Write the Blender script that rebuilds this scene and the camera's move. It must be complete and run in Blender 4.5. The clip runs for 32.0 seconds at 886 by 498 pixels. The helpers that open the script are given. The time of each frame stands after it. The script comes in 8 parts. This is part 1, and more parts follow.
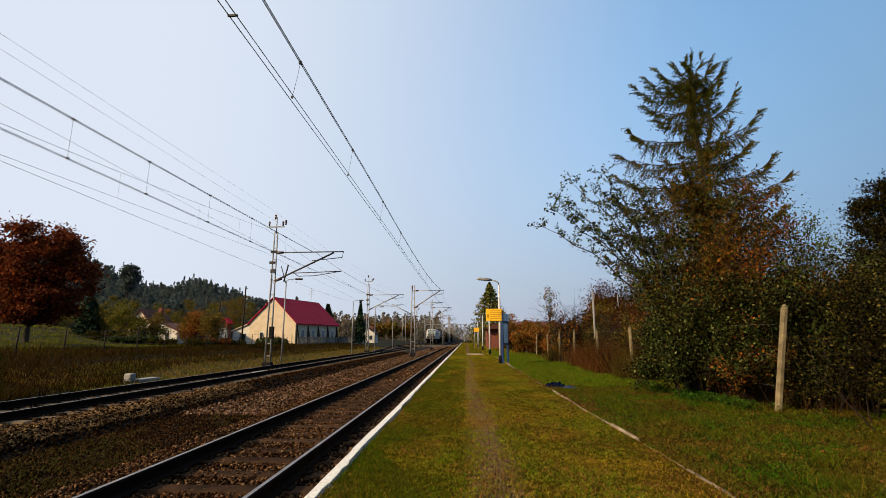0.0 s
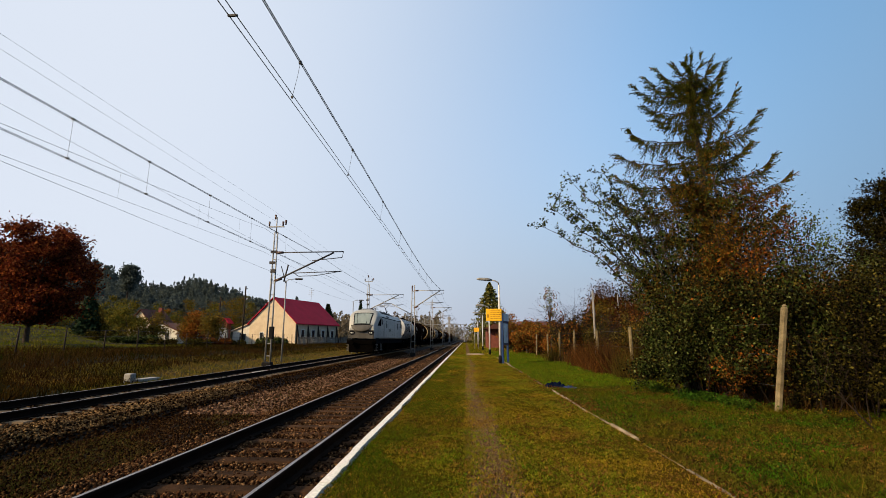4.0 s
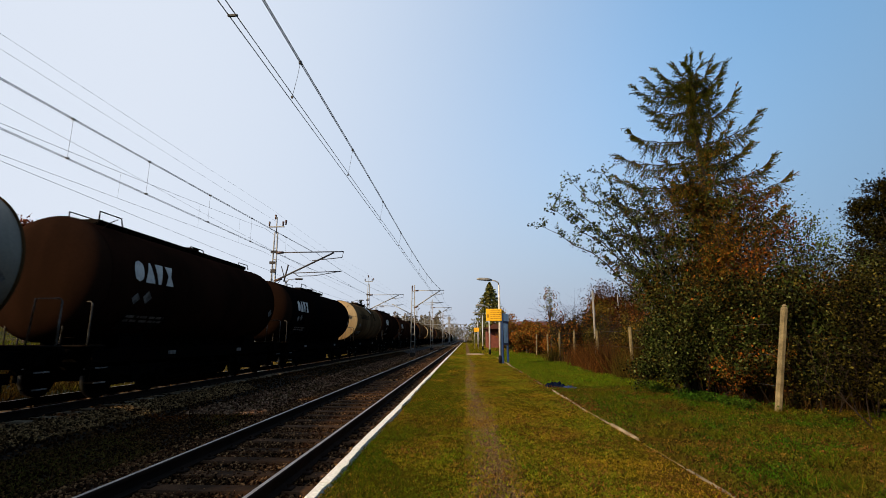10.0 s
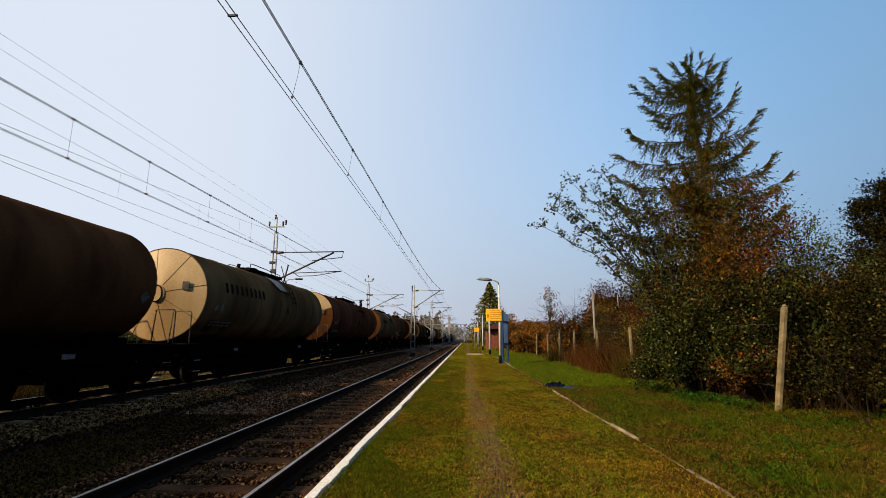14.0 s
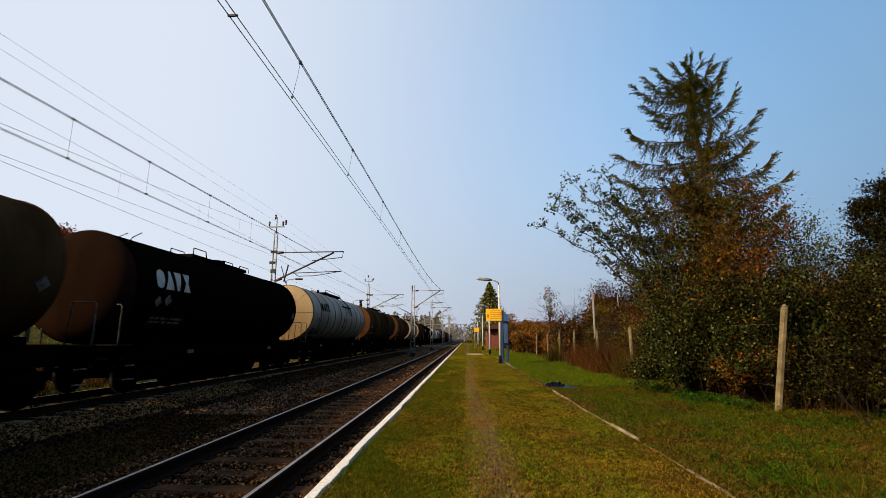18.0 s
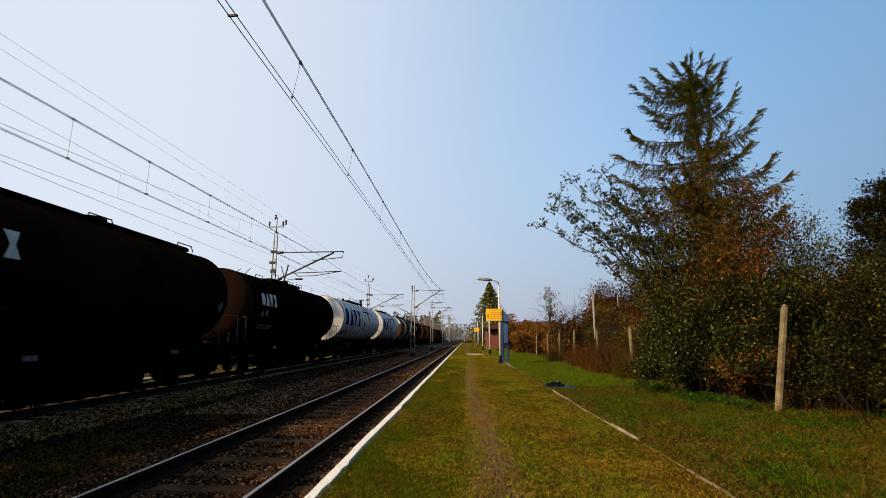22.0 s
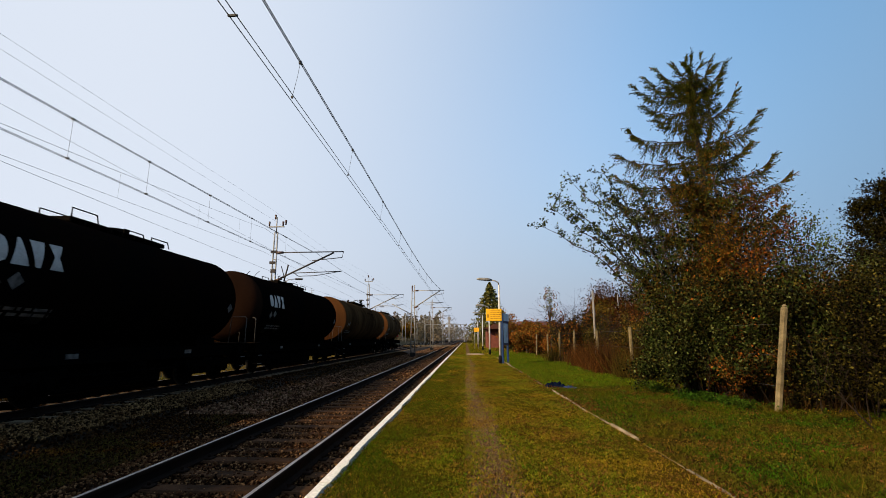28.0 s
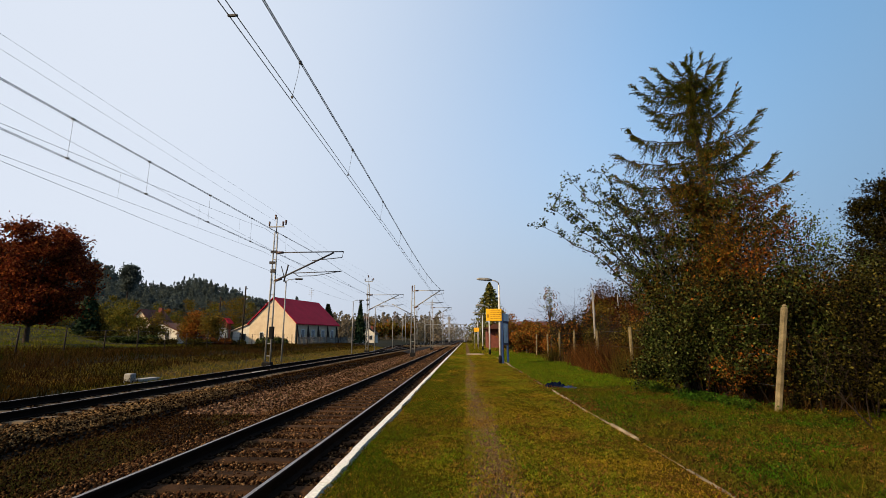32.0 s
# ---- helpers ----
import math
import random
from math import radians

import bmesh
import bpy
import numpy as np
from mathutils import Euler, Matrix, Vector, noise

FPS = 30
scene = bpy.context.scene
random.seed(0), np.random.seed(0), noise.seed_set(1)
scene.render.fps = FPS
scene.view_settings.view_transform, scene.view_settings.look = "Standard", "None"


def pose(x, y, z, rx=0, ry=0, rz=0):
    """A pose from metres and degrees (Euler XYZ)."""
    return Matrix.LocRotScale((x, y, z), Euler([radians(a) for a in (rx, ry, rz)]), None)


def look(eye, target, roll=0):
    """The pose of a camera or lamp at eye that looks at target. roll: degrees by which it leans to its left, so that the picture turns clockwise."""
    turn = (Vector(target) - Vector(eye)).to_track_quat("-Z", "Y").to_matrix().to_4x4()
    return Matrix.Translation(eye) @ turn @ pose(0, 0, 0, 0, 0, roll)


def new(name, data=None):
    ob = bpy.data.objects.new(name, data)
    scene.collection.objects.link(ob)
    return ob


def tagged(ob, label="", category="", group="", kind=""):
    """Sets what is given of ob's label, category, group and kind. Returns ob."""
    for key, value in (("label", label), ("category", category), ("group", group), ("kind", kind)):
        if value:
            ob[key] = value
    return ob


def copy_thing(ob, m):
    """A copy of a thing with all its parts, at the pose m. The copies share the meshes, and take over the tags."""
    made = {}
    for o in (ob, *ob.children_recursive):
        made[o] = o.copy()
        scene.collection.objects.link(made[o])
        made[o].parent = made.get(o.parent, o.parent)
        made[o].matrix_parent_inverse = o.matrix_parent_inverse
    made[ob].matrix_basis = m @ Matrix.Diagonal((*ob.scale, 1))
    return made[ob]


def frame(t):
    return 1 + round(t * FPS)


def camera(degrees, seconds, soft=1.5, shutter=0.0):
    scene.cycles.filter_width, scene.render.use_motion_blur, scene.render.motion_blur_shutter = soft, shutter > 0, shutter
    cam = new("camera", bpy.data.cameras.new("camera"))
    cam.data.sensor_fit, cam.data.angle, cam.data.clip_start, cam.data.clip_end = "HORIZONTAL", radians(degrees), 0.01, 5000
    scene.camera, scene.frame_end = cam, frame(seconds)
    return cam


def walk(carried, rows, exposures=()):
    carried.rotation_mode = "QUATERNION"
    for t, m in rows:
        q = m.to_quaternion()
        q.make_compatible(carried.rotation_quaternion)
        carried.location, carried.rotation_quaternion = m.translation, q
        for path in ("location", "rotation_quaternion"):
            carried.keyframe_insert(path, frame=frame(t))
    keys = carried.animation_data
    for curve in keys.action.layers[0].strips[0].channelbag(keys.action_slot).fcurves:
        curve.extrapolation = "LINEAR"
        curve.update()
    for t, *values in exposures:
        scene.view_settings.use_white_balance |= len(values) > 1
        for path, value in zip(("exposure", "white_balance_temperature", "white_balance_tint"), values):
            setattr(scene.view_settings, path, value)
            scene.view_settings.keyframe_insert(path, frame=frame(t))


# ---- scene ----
# World: x to the right, y along the line, z = 0 at the rail tops.
EYE = (0.0, 0.0, 1.38)
cam = camera(86.74, 32.0, soft=0.7, shutter=0.05)
VIEW = pose(EYE[0], EYE[1], EYE[2], 90 + 10.845, 0, 2.711)
walk(cam, [(0.0, VIEW), (32.0, VIEW)])

# ---- world, sun, exposure ----
SUN = Vector((-0.72, -0.50, 0.48)).normalized()
world = bpy.data.worlds.new("sky")
scene.world = world
world.use_nodes = True
wt = world.node_tree
wt.nodes.clear()


def wn(kind, **kw):
    n = wt.nodes.new(kind)
    for k, v in kw.items():
        n.inputs[k].default_value = v
    return n


sky = wt.nodes.new("ShaderNodeTexSky")
sky.sky_type = "NISHITA"
sky.sun_disc = False
sky.sun_elevation = math.asin(SUN.z)
sky.sun_rotation = math.atan2(SUN.x, SUN.y)
sky.air_density, sky.dust_density, sky.ozone_density = 1.0, 2.0, 1.5
co = wt.nodes.new("ShaderNodeTexCoord")
sep = wt.nodes.new("ShaderNodeSeparateXYZ")
wt.links.new(co.outputs["Generated"], sep.inputs[0])
# blue overhead, grey haze low down, whiter to the west
mulsky = wn("ShaderNodeMix")
mulsky.data_type, mulsky.blend_type = "RGBA", "MULTIPLY"
mulsky.inputs["Factor"].default_value = 1.0
mulsky.inputs["B"].default_value = (0.148, 0.28, 0.310, 1)
wt.links.new(sky.outputs[0], mulsky.inputs["A"])
low = wn("ShaderNodeMapRange", **{"From Min": -0.05, "From Max": 0.85, "To Min": 1.0, "To Max": 0.0})
low.interpolation_type = "SMOOTHSTEP"
wt.links.new(sep.outputs["Z"], low.inputs["Value"])
hz = wn("ShaderNodeMix")
hz.data_type = "RGBA"
hz.inputs["B"].default_value = (0.388, 0.434, 0.552, 1)
wt.links.new(low.outputs[0], hz.inputs["Factor"])
wt.links.new(mulsky.outputs["Result"], hz.inputs["A"])
lean = wn("ShaderNodeMath")
lean.operation = "MULTIPLY_ADD"
lean.inputs[1].default_value = -0.35
wt.links.new(sep.outputs["Z"], lean.inputs[0])
wt.links.new(sep.outputs["X"], lean.inputs[2])
west = wn("ShaderNodeMapRange", **{"From Min": -0.78, "From Max": 0.45, "To Min": 1.0, "To Max": 0.0})
west.interpolation_type = "SMOOTHSTEP"
wt.links.new(lean.outputs[0], west.inputs["Value"])
hz2 = wn("ShaderNodeMix")
hz2.data_type = "RGBA"
hz2.inputs["B"].default_value = (0.730, 0.797, 0.912, 1)
wt.links.new(west.outputs[0], hz2.inputs["Factor"])
wt.links.new(hz.outputs["Result"], hz2.inputs["A"])
east = wn("ShaderNodeMapRange", **{"From Min": 0.20, "From Max": 0.85, "To Min": 0.0, "To Max": 0.85})
east.interpolation_type = "SMOOTHSTEP"
wt.links.new(sep.outputs["X"], east.inputs["Value"])
hz3 = wn("ShaderNodeMix")
hz3.data_type = "RGBA"
hz3.inputs["B"].default_value = (0.19, 0.335, 0.52, 1)
wt.links.new(east.outputs[0], hz3.inputs["Factor"])
wt.links.new(hz2.outputs["Result"], hz3.inputs["A"])
bg = wn("ShaderNodeBackground", Strength=0.707)
wt.links.new(hz3.outputs["Result"], bg.inputs["Color"])
wo = wt.nodes.new("ShaderNodeOutputWorld")
wt.links.new(bg.outputs[0], wo.inputs[0])

lamp = bpy.data.lights.new("sun", "SUN")
lamp.energy, lamp.angle, lamp.color = 5.0, radians(3.0), (1.0, 0.74, 0.42)
sun = new("sun", lamp)
sun.matrix_world = look(tuple(SUN * 60), (0, 0, 0))
scene.view_settings.exposure = 0.5


# ---- materials ----
def mat(name, col, col2=None, rough=0.8, metal=0.0, scale=6.0, fine=60.0, bump=0.25, mix=(0.35, 0.65), vary=0.0, island=0.0,
        streak=1.0, spec=0.2, col3=None, thin=0.0, grain=0.25):
    """Two-scale noise between two colours, with bump; vary: by object, island: by loose piece; streak < 1 draws noise out in z."""
    m = bpy.data.materials.new(name)
    m.use_nodes = True
    nt = m.node_tree
    n, lk = nt.nodes, nt.links
    b = n["Principled BSDF"]
    tc = n.new("ShaderNodeTexCoord")
    mp = n.new("ShaderNodeMapping")
    mp.inputs["Scale"].default_value = (1, 1, streak)
    lk.new(tc.outputs["Object"], mp.inputs[0])
    n1 = n.new("ShaderNodeTexNoise")
    n1.inputs["Scale"].default_value, n1.inputs["Detail"].default_value = scale, 5
    n2 = n.new("ShaderNodeTexNoise")
    n2.inputs["Scale"].default_value, n2.inputs["Detail"].default_value = fine, 3
    lk.new(mp.outputs[0], n1.inputs["Vector"])
    lk.new(tc.outputs["Object"], n2.inputs["Vector"])
    r1 = n.new("ShaderNodeMapRange")
    r1.inputs["From Min"].default_value, r1.inputs["From Max"].default_value = mix
    lk.new(n1.outputs["Fac"], r1.inputs["Value"])
    mx = n.new("ShaderNodeMix")
    mx.data_type = "RGBA"
    col2 = col2 or tuple(c * 0.6 for c in col)
    mx.inputs["A"].default_value, mx.inputs["B"].default_value = (*col, 1), (*col2, 1)
    lk.new(r1.outputs[0], mx.inputs["Factor"])
    out = mx.outputs["Result"]
    g = n.new("ShaderNodeMapRange")
    g.inputs["From Min"].default_value, g.inputs["From Max"].default_value = 0.25, 0.75
    g.inputs["To Min"].default_value, g.inputs["To Max"].default_value = 1 - grain, 1 + grain
    lk.new(n2.outputs["Fac"], g.inputs["Value"])
    val = g.outputs[0]
    for amount, kind, sock in ((vary, "ShaderNodeObjectInfo", "Random"), (island, "ShaderNodeNewGeometry", "Random Per Island")):
        if amount:
            oi = n.new(kind)
            rr = n.new("ShaderNodeMapRange")
            rr.inputs["To Min"].default_value, rr.inputs["To Max"].default_value = 1 - amount, 1 + amount
            lk.new(oi.outputs[sock], rr.inputs["Value"])
            mu = n.new("ShaderNodeMath")
            mu.operation = "MULTIPLY"
            lk.new(val, mu.inputs[0])
            lk.new(rr.outputs[0], mu.inputs[1])
            val = mu.outputs[0]
            if col3 and kind == "ShaderNodeNewGeometry":
                m3 = n.new("ShaderNodeMix")
                m3.data_type = "RGBA"
                m3.inputs["B"].default_value = (*col3, 1)
                w = n.new("ShaderNodeTexWhiteNoise")
                w.noise_dimensions = "1D"
                lk.new(oi.outputs[sock], w.inputs["W"])
                st = n.new("ShaderNodeMapRange")
                st.inputs["From Min"].default_value, st.inputs["From Max"].default_value = 0.45, 0.95
                lk.new(w.outputs["Value"], st.inputs["Value"])
                lk.new(st.outputs[0], m3.inputs["Factor"])
                lk.new(out, m3.inputs["A"])
                out = m3.outputs["Result"]
    vm = n.new("ShaderNodeVectorMath")
    vm.operation = "SCALE"
    lk.new(out, vm.inputs[0])
    lk.new(val, vm.inputs["Scale"])
    lk.new(vm.outputs[0], b.inputs["Base Color"])
    b.inputs["Roughness"].default_value, b.inputs["Metallic"].default_value = rough, metal
    b.inputs["Specular IOR Level"].default_value = spec
    if bump:
        bp = n.new("ShaderNodeBump")
        bp.inputs["Strength"].default_value, bp.inputs["Distance"].default_value = bump, 0.02
        lk.new(n2.outputs["Fac"], bp.inputs["Height"])
        lk.new(bp.outputs[0], b.inputs["Normal"])
    if thin:
        tr = n.new("ShaderNodeBsdfTranslucent")
        lk.new(vm.outputs[0], tr.inputs["Color"])
        ms = n.new("ShaderNodeMixShader")
        ms.inputs[0].default_value = thin
        lk.new(b.outputs[0], ms.inputs[1])
        lk.new(tr.outputs[0], ms.inputs[2])
        lk.new(ms.outputs[0], n["Material Output"].inputs["Surface"])
    return m


GRASS_GROUND = mat("grass ground", (0.026, 0.027, 0.0018), (0.040, 0.026, 0.003), rough=1, scale=0.9, fine=30, bump=0.6, spec=0.0)
VERGE_GROUND = mat("dark verge soil", (0.011, 0.015, 0.002), (0.030, 0.018, 0.0045), rough=1, scale=1.1, fine=30, bump=0.6, spec=0.0)
MEADOW = mat("meadow ground", (0.007862, 0.01081, 0.002359), (0.01219, 0.008253, 0.002948), rough=1, scale=0.25, fine=9, bump=0.6, spec=0.1)
BALLAST_BED = mat("ballast bed", (0.0100, 0.0052, 0.0027), (0.0055, 0.0031, 0.0017), rough=1, scale=1.2, fine=24, bump=1.0, spec=0.15)
STONE_BROWN = mat("ballast stone, rust-brown", (0.038, 0.0160, 0.0075), (0.009, 0.005, 0.0026), rough=1.0, scale=2, fine=40, bump=0.3, island=0.95, spec=0.01, col3=(0.135, 0.076, 0.036))
# Darker copy of the brown stone: the train's shade is in the colour.
STONE_DARK = mat("shaded gravel stone", (0.0135, 0.0060, 0.0026), (0.005, 0.0026, 0.0013), rough=1.0, scale=0.8, fine=40, bump=0.3, island=0.95, spec=0.0, col3=(0.052, 0.028, 0.011))
STONE_RUST = mat("red-brown gravel stone", (0.085, 0.044, 0.026), (0.035, 0.019, 0.012), rough=1.0, scale=1.5, fine=40, bump=0.3, island=0.9, spec=0.0, col3=(0.15, 0.095, 0.060))
# Tan stone, brightened so the sunlit band on the shoulder is in its colour.
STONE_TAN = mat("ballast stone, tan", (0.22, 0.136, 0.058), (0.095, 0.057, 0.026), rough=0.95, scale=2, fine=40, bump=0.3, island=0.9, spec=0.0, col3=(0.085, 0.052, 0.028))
STONE_PATH = mat("path gravel", (0.125, 0.074, 0.038), (0.075, 0.045, 0.024), rough=1, scale=4, fine=60, bump=0.2, island=0.6, spec=0.0, col3=(0.17, 0.11, 0.06))
WEED = mat("leafy weeds", (0.022, 0.058, 0.005), (0.040, 0.064, 0.006), rough=0.8, scale=1, fine=9, bump=0, island=0.6, spec=0.02, thin=0.3)
RAIL_SIDE = mat("rusty rail side", (0.014, 0.009, 0.007), (0.009, 0.007, 0.006), rough=1.0, spec=0.02, scale=4, fine=80)
RAIL_TOP = mat("worn rail head", (0.288, 0.2664, 0.2592), (0.216, 0.1944, 0.1872), rough=0.5, metal=0.9, scale=3, fine=60, bump=0.03)
SLEEPER = mat("weathered sleeper", (0.05681, 0.03029, 0.01641), (0.02272, 0.01389, 0.00884), rough=1.0, spec=0.03, scale=4, fine=70, vary=0.25, bump=0.5)
WHITE_EDGE = mat("white painted edge", (0.592, 0.576, 0.544), (0.464, 0.448, 0.4), rough=0.8, scale=3, fine=40, mix=(0.5, 0.8))
CONCRETE = mat("weathered concrete", (0.22, 0.175, 0.100), (0.075, 0.060, 0.032), rough=0.95, scale=6, fine=70, bump=0.6, vary=0.2, mix=(0.32, 0.68))
CONCRETE_WHITE = mat("pale concrete", (0.2604, 0.252, 0.231), (0.1764, 0.168, 0.1512), rough=0.9, scale=3, fine=50)
KERB = mat("sunk kerb stone", (0.31, 0.245, 0.165), (0.075, 0.055, 0.03), rough=1, scale=3, fine=50, vary=0.25, bump=0.6)
GALV = mat("galvanised steel", (0.30, 0.305, 0.315), (0.17, 0.165, 0.16), rough=0.65, metal=0.4, scale=4, fine=60, bump=0.1)
DARK_STEEL = mat("dark steel", (0.05, 0.05, 0.055), (0.035, 0.03, 0.03), rough=0.7, scale=6, fine=60, bump=0.1)
WIRE = mat("overhead wire", (0.045, 0.045, 0.05), (0.03, 0.03, 0.035), rough=0.6, bump=0)
INSULATOR = mat("brown insulator", (0.09, 0.05, 0.04), rough=0.3, bump=0)
BLACK = mat("black paint", (0.0075, 0.0075, 0.008), (0.015, 0.014, 0.013), rough=0.8, spec=0.05, bump=0.1)
POST_WHITE = mat("white post paint", (0.54, 0.54, 0.54), (0.405, 0.405, 0.405), rough=0.6, scale=4)
YELLOW = mat("yellow sign", (0.86, 0.46, 0.02), (0.78, 0.41, 0.02), rough=0.5, scale=3, bump=0)
YELLOW_TEXT = mat("dark sign lettering", (0.52, 0.27, 0.02), rough=0.6, bump=0)
BLUE = mat("blue sign frame", (0.010, 0.034, 0.115), (0.008, 0.026, 0.085), rough=0.5, bump=0)
PAPER = mat("notice sheet", (0.72, 0.73, 0.75), (0.55, 0.58, 0.62), rough=0.6, scale=9)
CLOTH = mat("dark blue cloth", (0.003, 0.0045, 0.013), (0.005, 0.01, 0.0275), rough=1.0, spec=0.0, scale=7, fine=120, bump=0.6)
TARP = mat("bright blue sheet", (0.020, 0.050, 0.17), (0.012, 0.028, 0.095), rough=0.6, scale=7)
BARK = mat("grey-brown bark", (0.05, 0.0375, 0.0275), (0.0275, 0.021, 0.016), rough=1, scale=8, fine=50, bump=0.8)
TWIG = mat("bare twig", (0.019, 0.0115, 0.0072), (0.012, 0.0075, 0.005), rough=1, bump=0, island=0.4)
LARCH = mat("larch needles", (0.034, 0.060, 0.008), (0.056, 0.062, 0.008), rough=0.9, scale=0.6, fine=9, bump=0, island=0.45, spec=0.03, thin=0.25, col3=(0.075, 0.058, 0.008))
LARCH_OCHRE = mat("yellowing larch needles", (0.165, 0.085, 0.010), (0.100, 0.068, 0.009), rough=0.9, scale=0.6, fine=9, bump=0, island=0.5, spec=0.03, thin=0.25, col3=(0.16, 0.060, 0.010))
# The pale col3 leaves carry grey-green sun highlights in their colour.
LEAF_GREEN = mat("dull green leaves", (0.027, 0.041, 0.006), (0.012, 0.018, 0.003), rough=0.7, scale=1, fine=9, bump=0, island=0.95, spec=0.06, thin=0.25, col3=(0.088, 0.098, 0.030))
LEAF_UMBER = mat("dark copper leaves", (0.040, 0.016, 0.005), (0.022, 0.012, 0.005), rough=0.8, scale=0.6, fine=9, bump=0, island=0.8, spec=0.02, thin=0.25, col3=(0.085, 0.030, 0.007))
SLIM_POLE = mat("pale grey pole", (0.22, 0.21, 0.20), (0.15, 0.14, 0.13), rough=0.9, scale=3, fine=40, bump=0.2)
# Darkened leaf copy: the hedge's shade is put into the colour.
LEAF_DARK = mat("shaded hedge leaves", (0.0048, 0.0062, 0.001), (0.0085, 0.0062, 0.0014), rough=0.7, scale=1, fine=9, bump=0, island=0.95, spec=0.02, thin=0.2, col3=(0.025, 0.020, 0.0035))
# Here col3 paints the yellow-green highlights onto single leaves.
LEAF_OLIVE = mat("olive leaves", (0.022, 0.021, 0.0035), (0.030, 0.022, 0.004), rough=0.7, scale=0.9, fine=9, bump=0, island=0.95, spec=0.03, thin=0.25, col3=(0.074, 0.060, 0.011))
LEAF_FRESH = mat("light green leaves", (0.050, 0.090, 0.016), (0.070, 0.095, 0.016), rough=0.75, scale=1, fine=9, bump=0, island=0.7, spec=0.03, thin=0.3, col3=(0.11, 0.12, 0.02))
LEAF_ORANGE = mat("orange leaves", (0.27, 0.088, 0.012), (0.16, 0.055, 0.010), rough=0.8, scale=1, fine=9, bump=0, island=0.6, spec=0.03, thin=0.3, col3=(0.13, 0.078, 0.014))
LEAF_YELLOW = mat("yellow-brown leaves", (0.155, 0.088, 0.011), (0.085, 0.058, 0.011), rough=0.8, scale=1, fine=9, bump=0, island=0.6, spec=0.03, thin=0.3, col3=(0.085, 0.080, 0.018))
LEAF_RED = mat("rust-red leaves", (0.115, 0.022, 0.009), (0.050, 0.012, 0.007), rough=0.7, scale=0.5, fine=9, bump=0, island=0.7, spec=0.03, thin=0.3, col3=(0.19, 0.055, 0.012))
DEAD_LEAF = mat("dead brown leaves", (0.125, 0.052, 0.014), (0.06, 0.027, 0.009), rough=0.9, scale=3, fine=20, bump=0, island=0.75, spec=0.0, thin=0.2)
THATCH = mat("matted dead grass", (0.15, 0.070, 0.018), (0.08, 0.038, 0.010), rough=1.0, scale=3, fine=20, bump=0, island=0.7, spec=0.0, thin=0.2)
LEAF_RUST = mat("rusty orange leaves", (0.11, 0.032, 0.006), (0.06, 0.019, 0.006), rough=0.8, scale=0.5, fine=9, bump=0, island=0.6, spec=0.03, thin=0.3, col3=(0.15, 0.055, 0.010))
PINE = mat("pine foliage", (0.016, 0.0304, 0.0144), (0.0256, 0.04, 0.0176), rough=0.95, scale=0.4, fine=5, bump=0, island=0.4, spec=0.03)
SPRUCE = mat("spruce needles in sun", (0.130, 0.130, 0.035), (0.080, 0.092, 0.026), rough=0.95, scale=0.6, fine=5, bump=0, island=0.75, spec=0.02, thin=0.3, col3=(0.12, 0.095, 0.022))
SLEEPER_PALE = mat("pale worn sleeper", (0.13, 0.092, 0.055), (0.05, 0.034, 0.021), rough=0.95, scale=3, fine=60, vary=0.3, bump=0.5)
SAND = mat("trodden sand", (0.36, 0.26, 0.15), (0.2, 0.14, 0.06), rough=1, scale=2, fine=40, bump=0.4)
MEADOW_BLADE = mat("sunlit meadow grass", (0.080, 0.096, 0.008), (0.120, 0.098, 0.011), rough=0.9, scale=0.2, fine=8, bump=0, island=0.5, spec=0.02, thin=0.3)
BANK_BLADE = mat("short dry bank grass", (0.115, 0.098, 0.012), (0.165, 0.104, 0.022), rough=0.9, scale=0.4, fine=8, bump=0, island=0.55, spec=0.03, thin=0.3)
# Haze is put into the colour: these far woods are lightened and blue-greyed.
WOODS = mat("far mixed woods in haze", (0.062, 0.083, 0.085), (0.072, 0.087, 0.080), rough=1, scale=0.03, fine=1.5, bump=0, island=0.10, spec=0.0, thin=0.7, grain=0.1)
# Foliage of the added, unseen wood that keeps light off the train.
WOODS_UNSEEN = mat("dark mixed wood", (0.022, 0.032, 0.012), (0.034, 0.036, 0.012), rough=1, scale=0.05, fine=1.5, bump=0, island=0.4, spec=0.0, thin=0.2)
# Lightened and greyed as well, so distance haze sits in the colour.
WOODS_BROWN = mat("far autumn woods in haze", (0.19, 0.145, 0.105), (0.13, 0.125, 0.09), rough=1, scale=0.05, fine=1.5, bump=0, island=0.22, spec=0.0, thin=0.45)
BLADE = mat("grass blades", (0.088, 0.154, 0.0045), (0.200, 0.145, 0.0075), rough=0.8, scale=0.8, mix=(0.41, 0.60), fine=12, bump=0, island=0.8, spec=0.02, thin=0.35, col3=(0.270, 0.145, 0.020))
BLADE_EDGE = mat("fresh green blades", (0.030, 0.072, 0.002), (0.070, 0.070, 0.0036), rough=0.8, scale=1.1, fine=12, bump=0, island=0.8, spec=0.02, thin=0.35, col3=(0.095, 0.062, 0.0072))
BLADE_LUSH = mat("fresh verge blades", (0.060, 0.128, 0.004), (0.085, 0.118, 0.005), rough=0.8, scale=0.9, fine=12, bump=0, island=0.7, spec=0.02, thin=0.35, col3=(0.11, 0.095, 0.008))
CLOVER = mat("small turf leaves", (0.040, 0.088, 0.0040), (0.125, 0.075, 0.0088), rough=0.8, scale=1.0, mix=(0.42, 0.58), fine=12, bump=0, island=0.8, spec=0.02, thin=0.3, col3=(0.165, 0.095, 0.016))
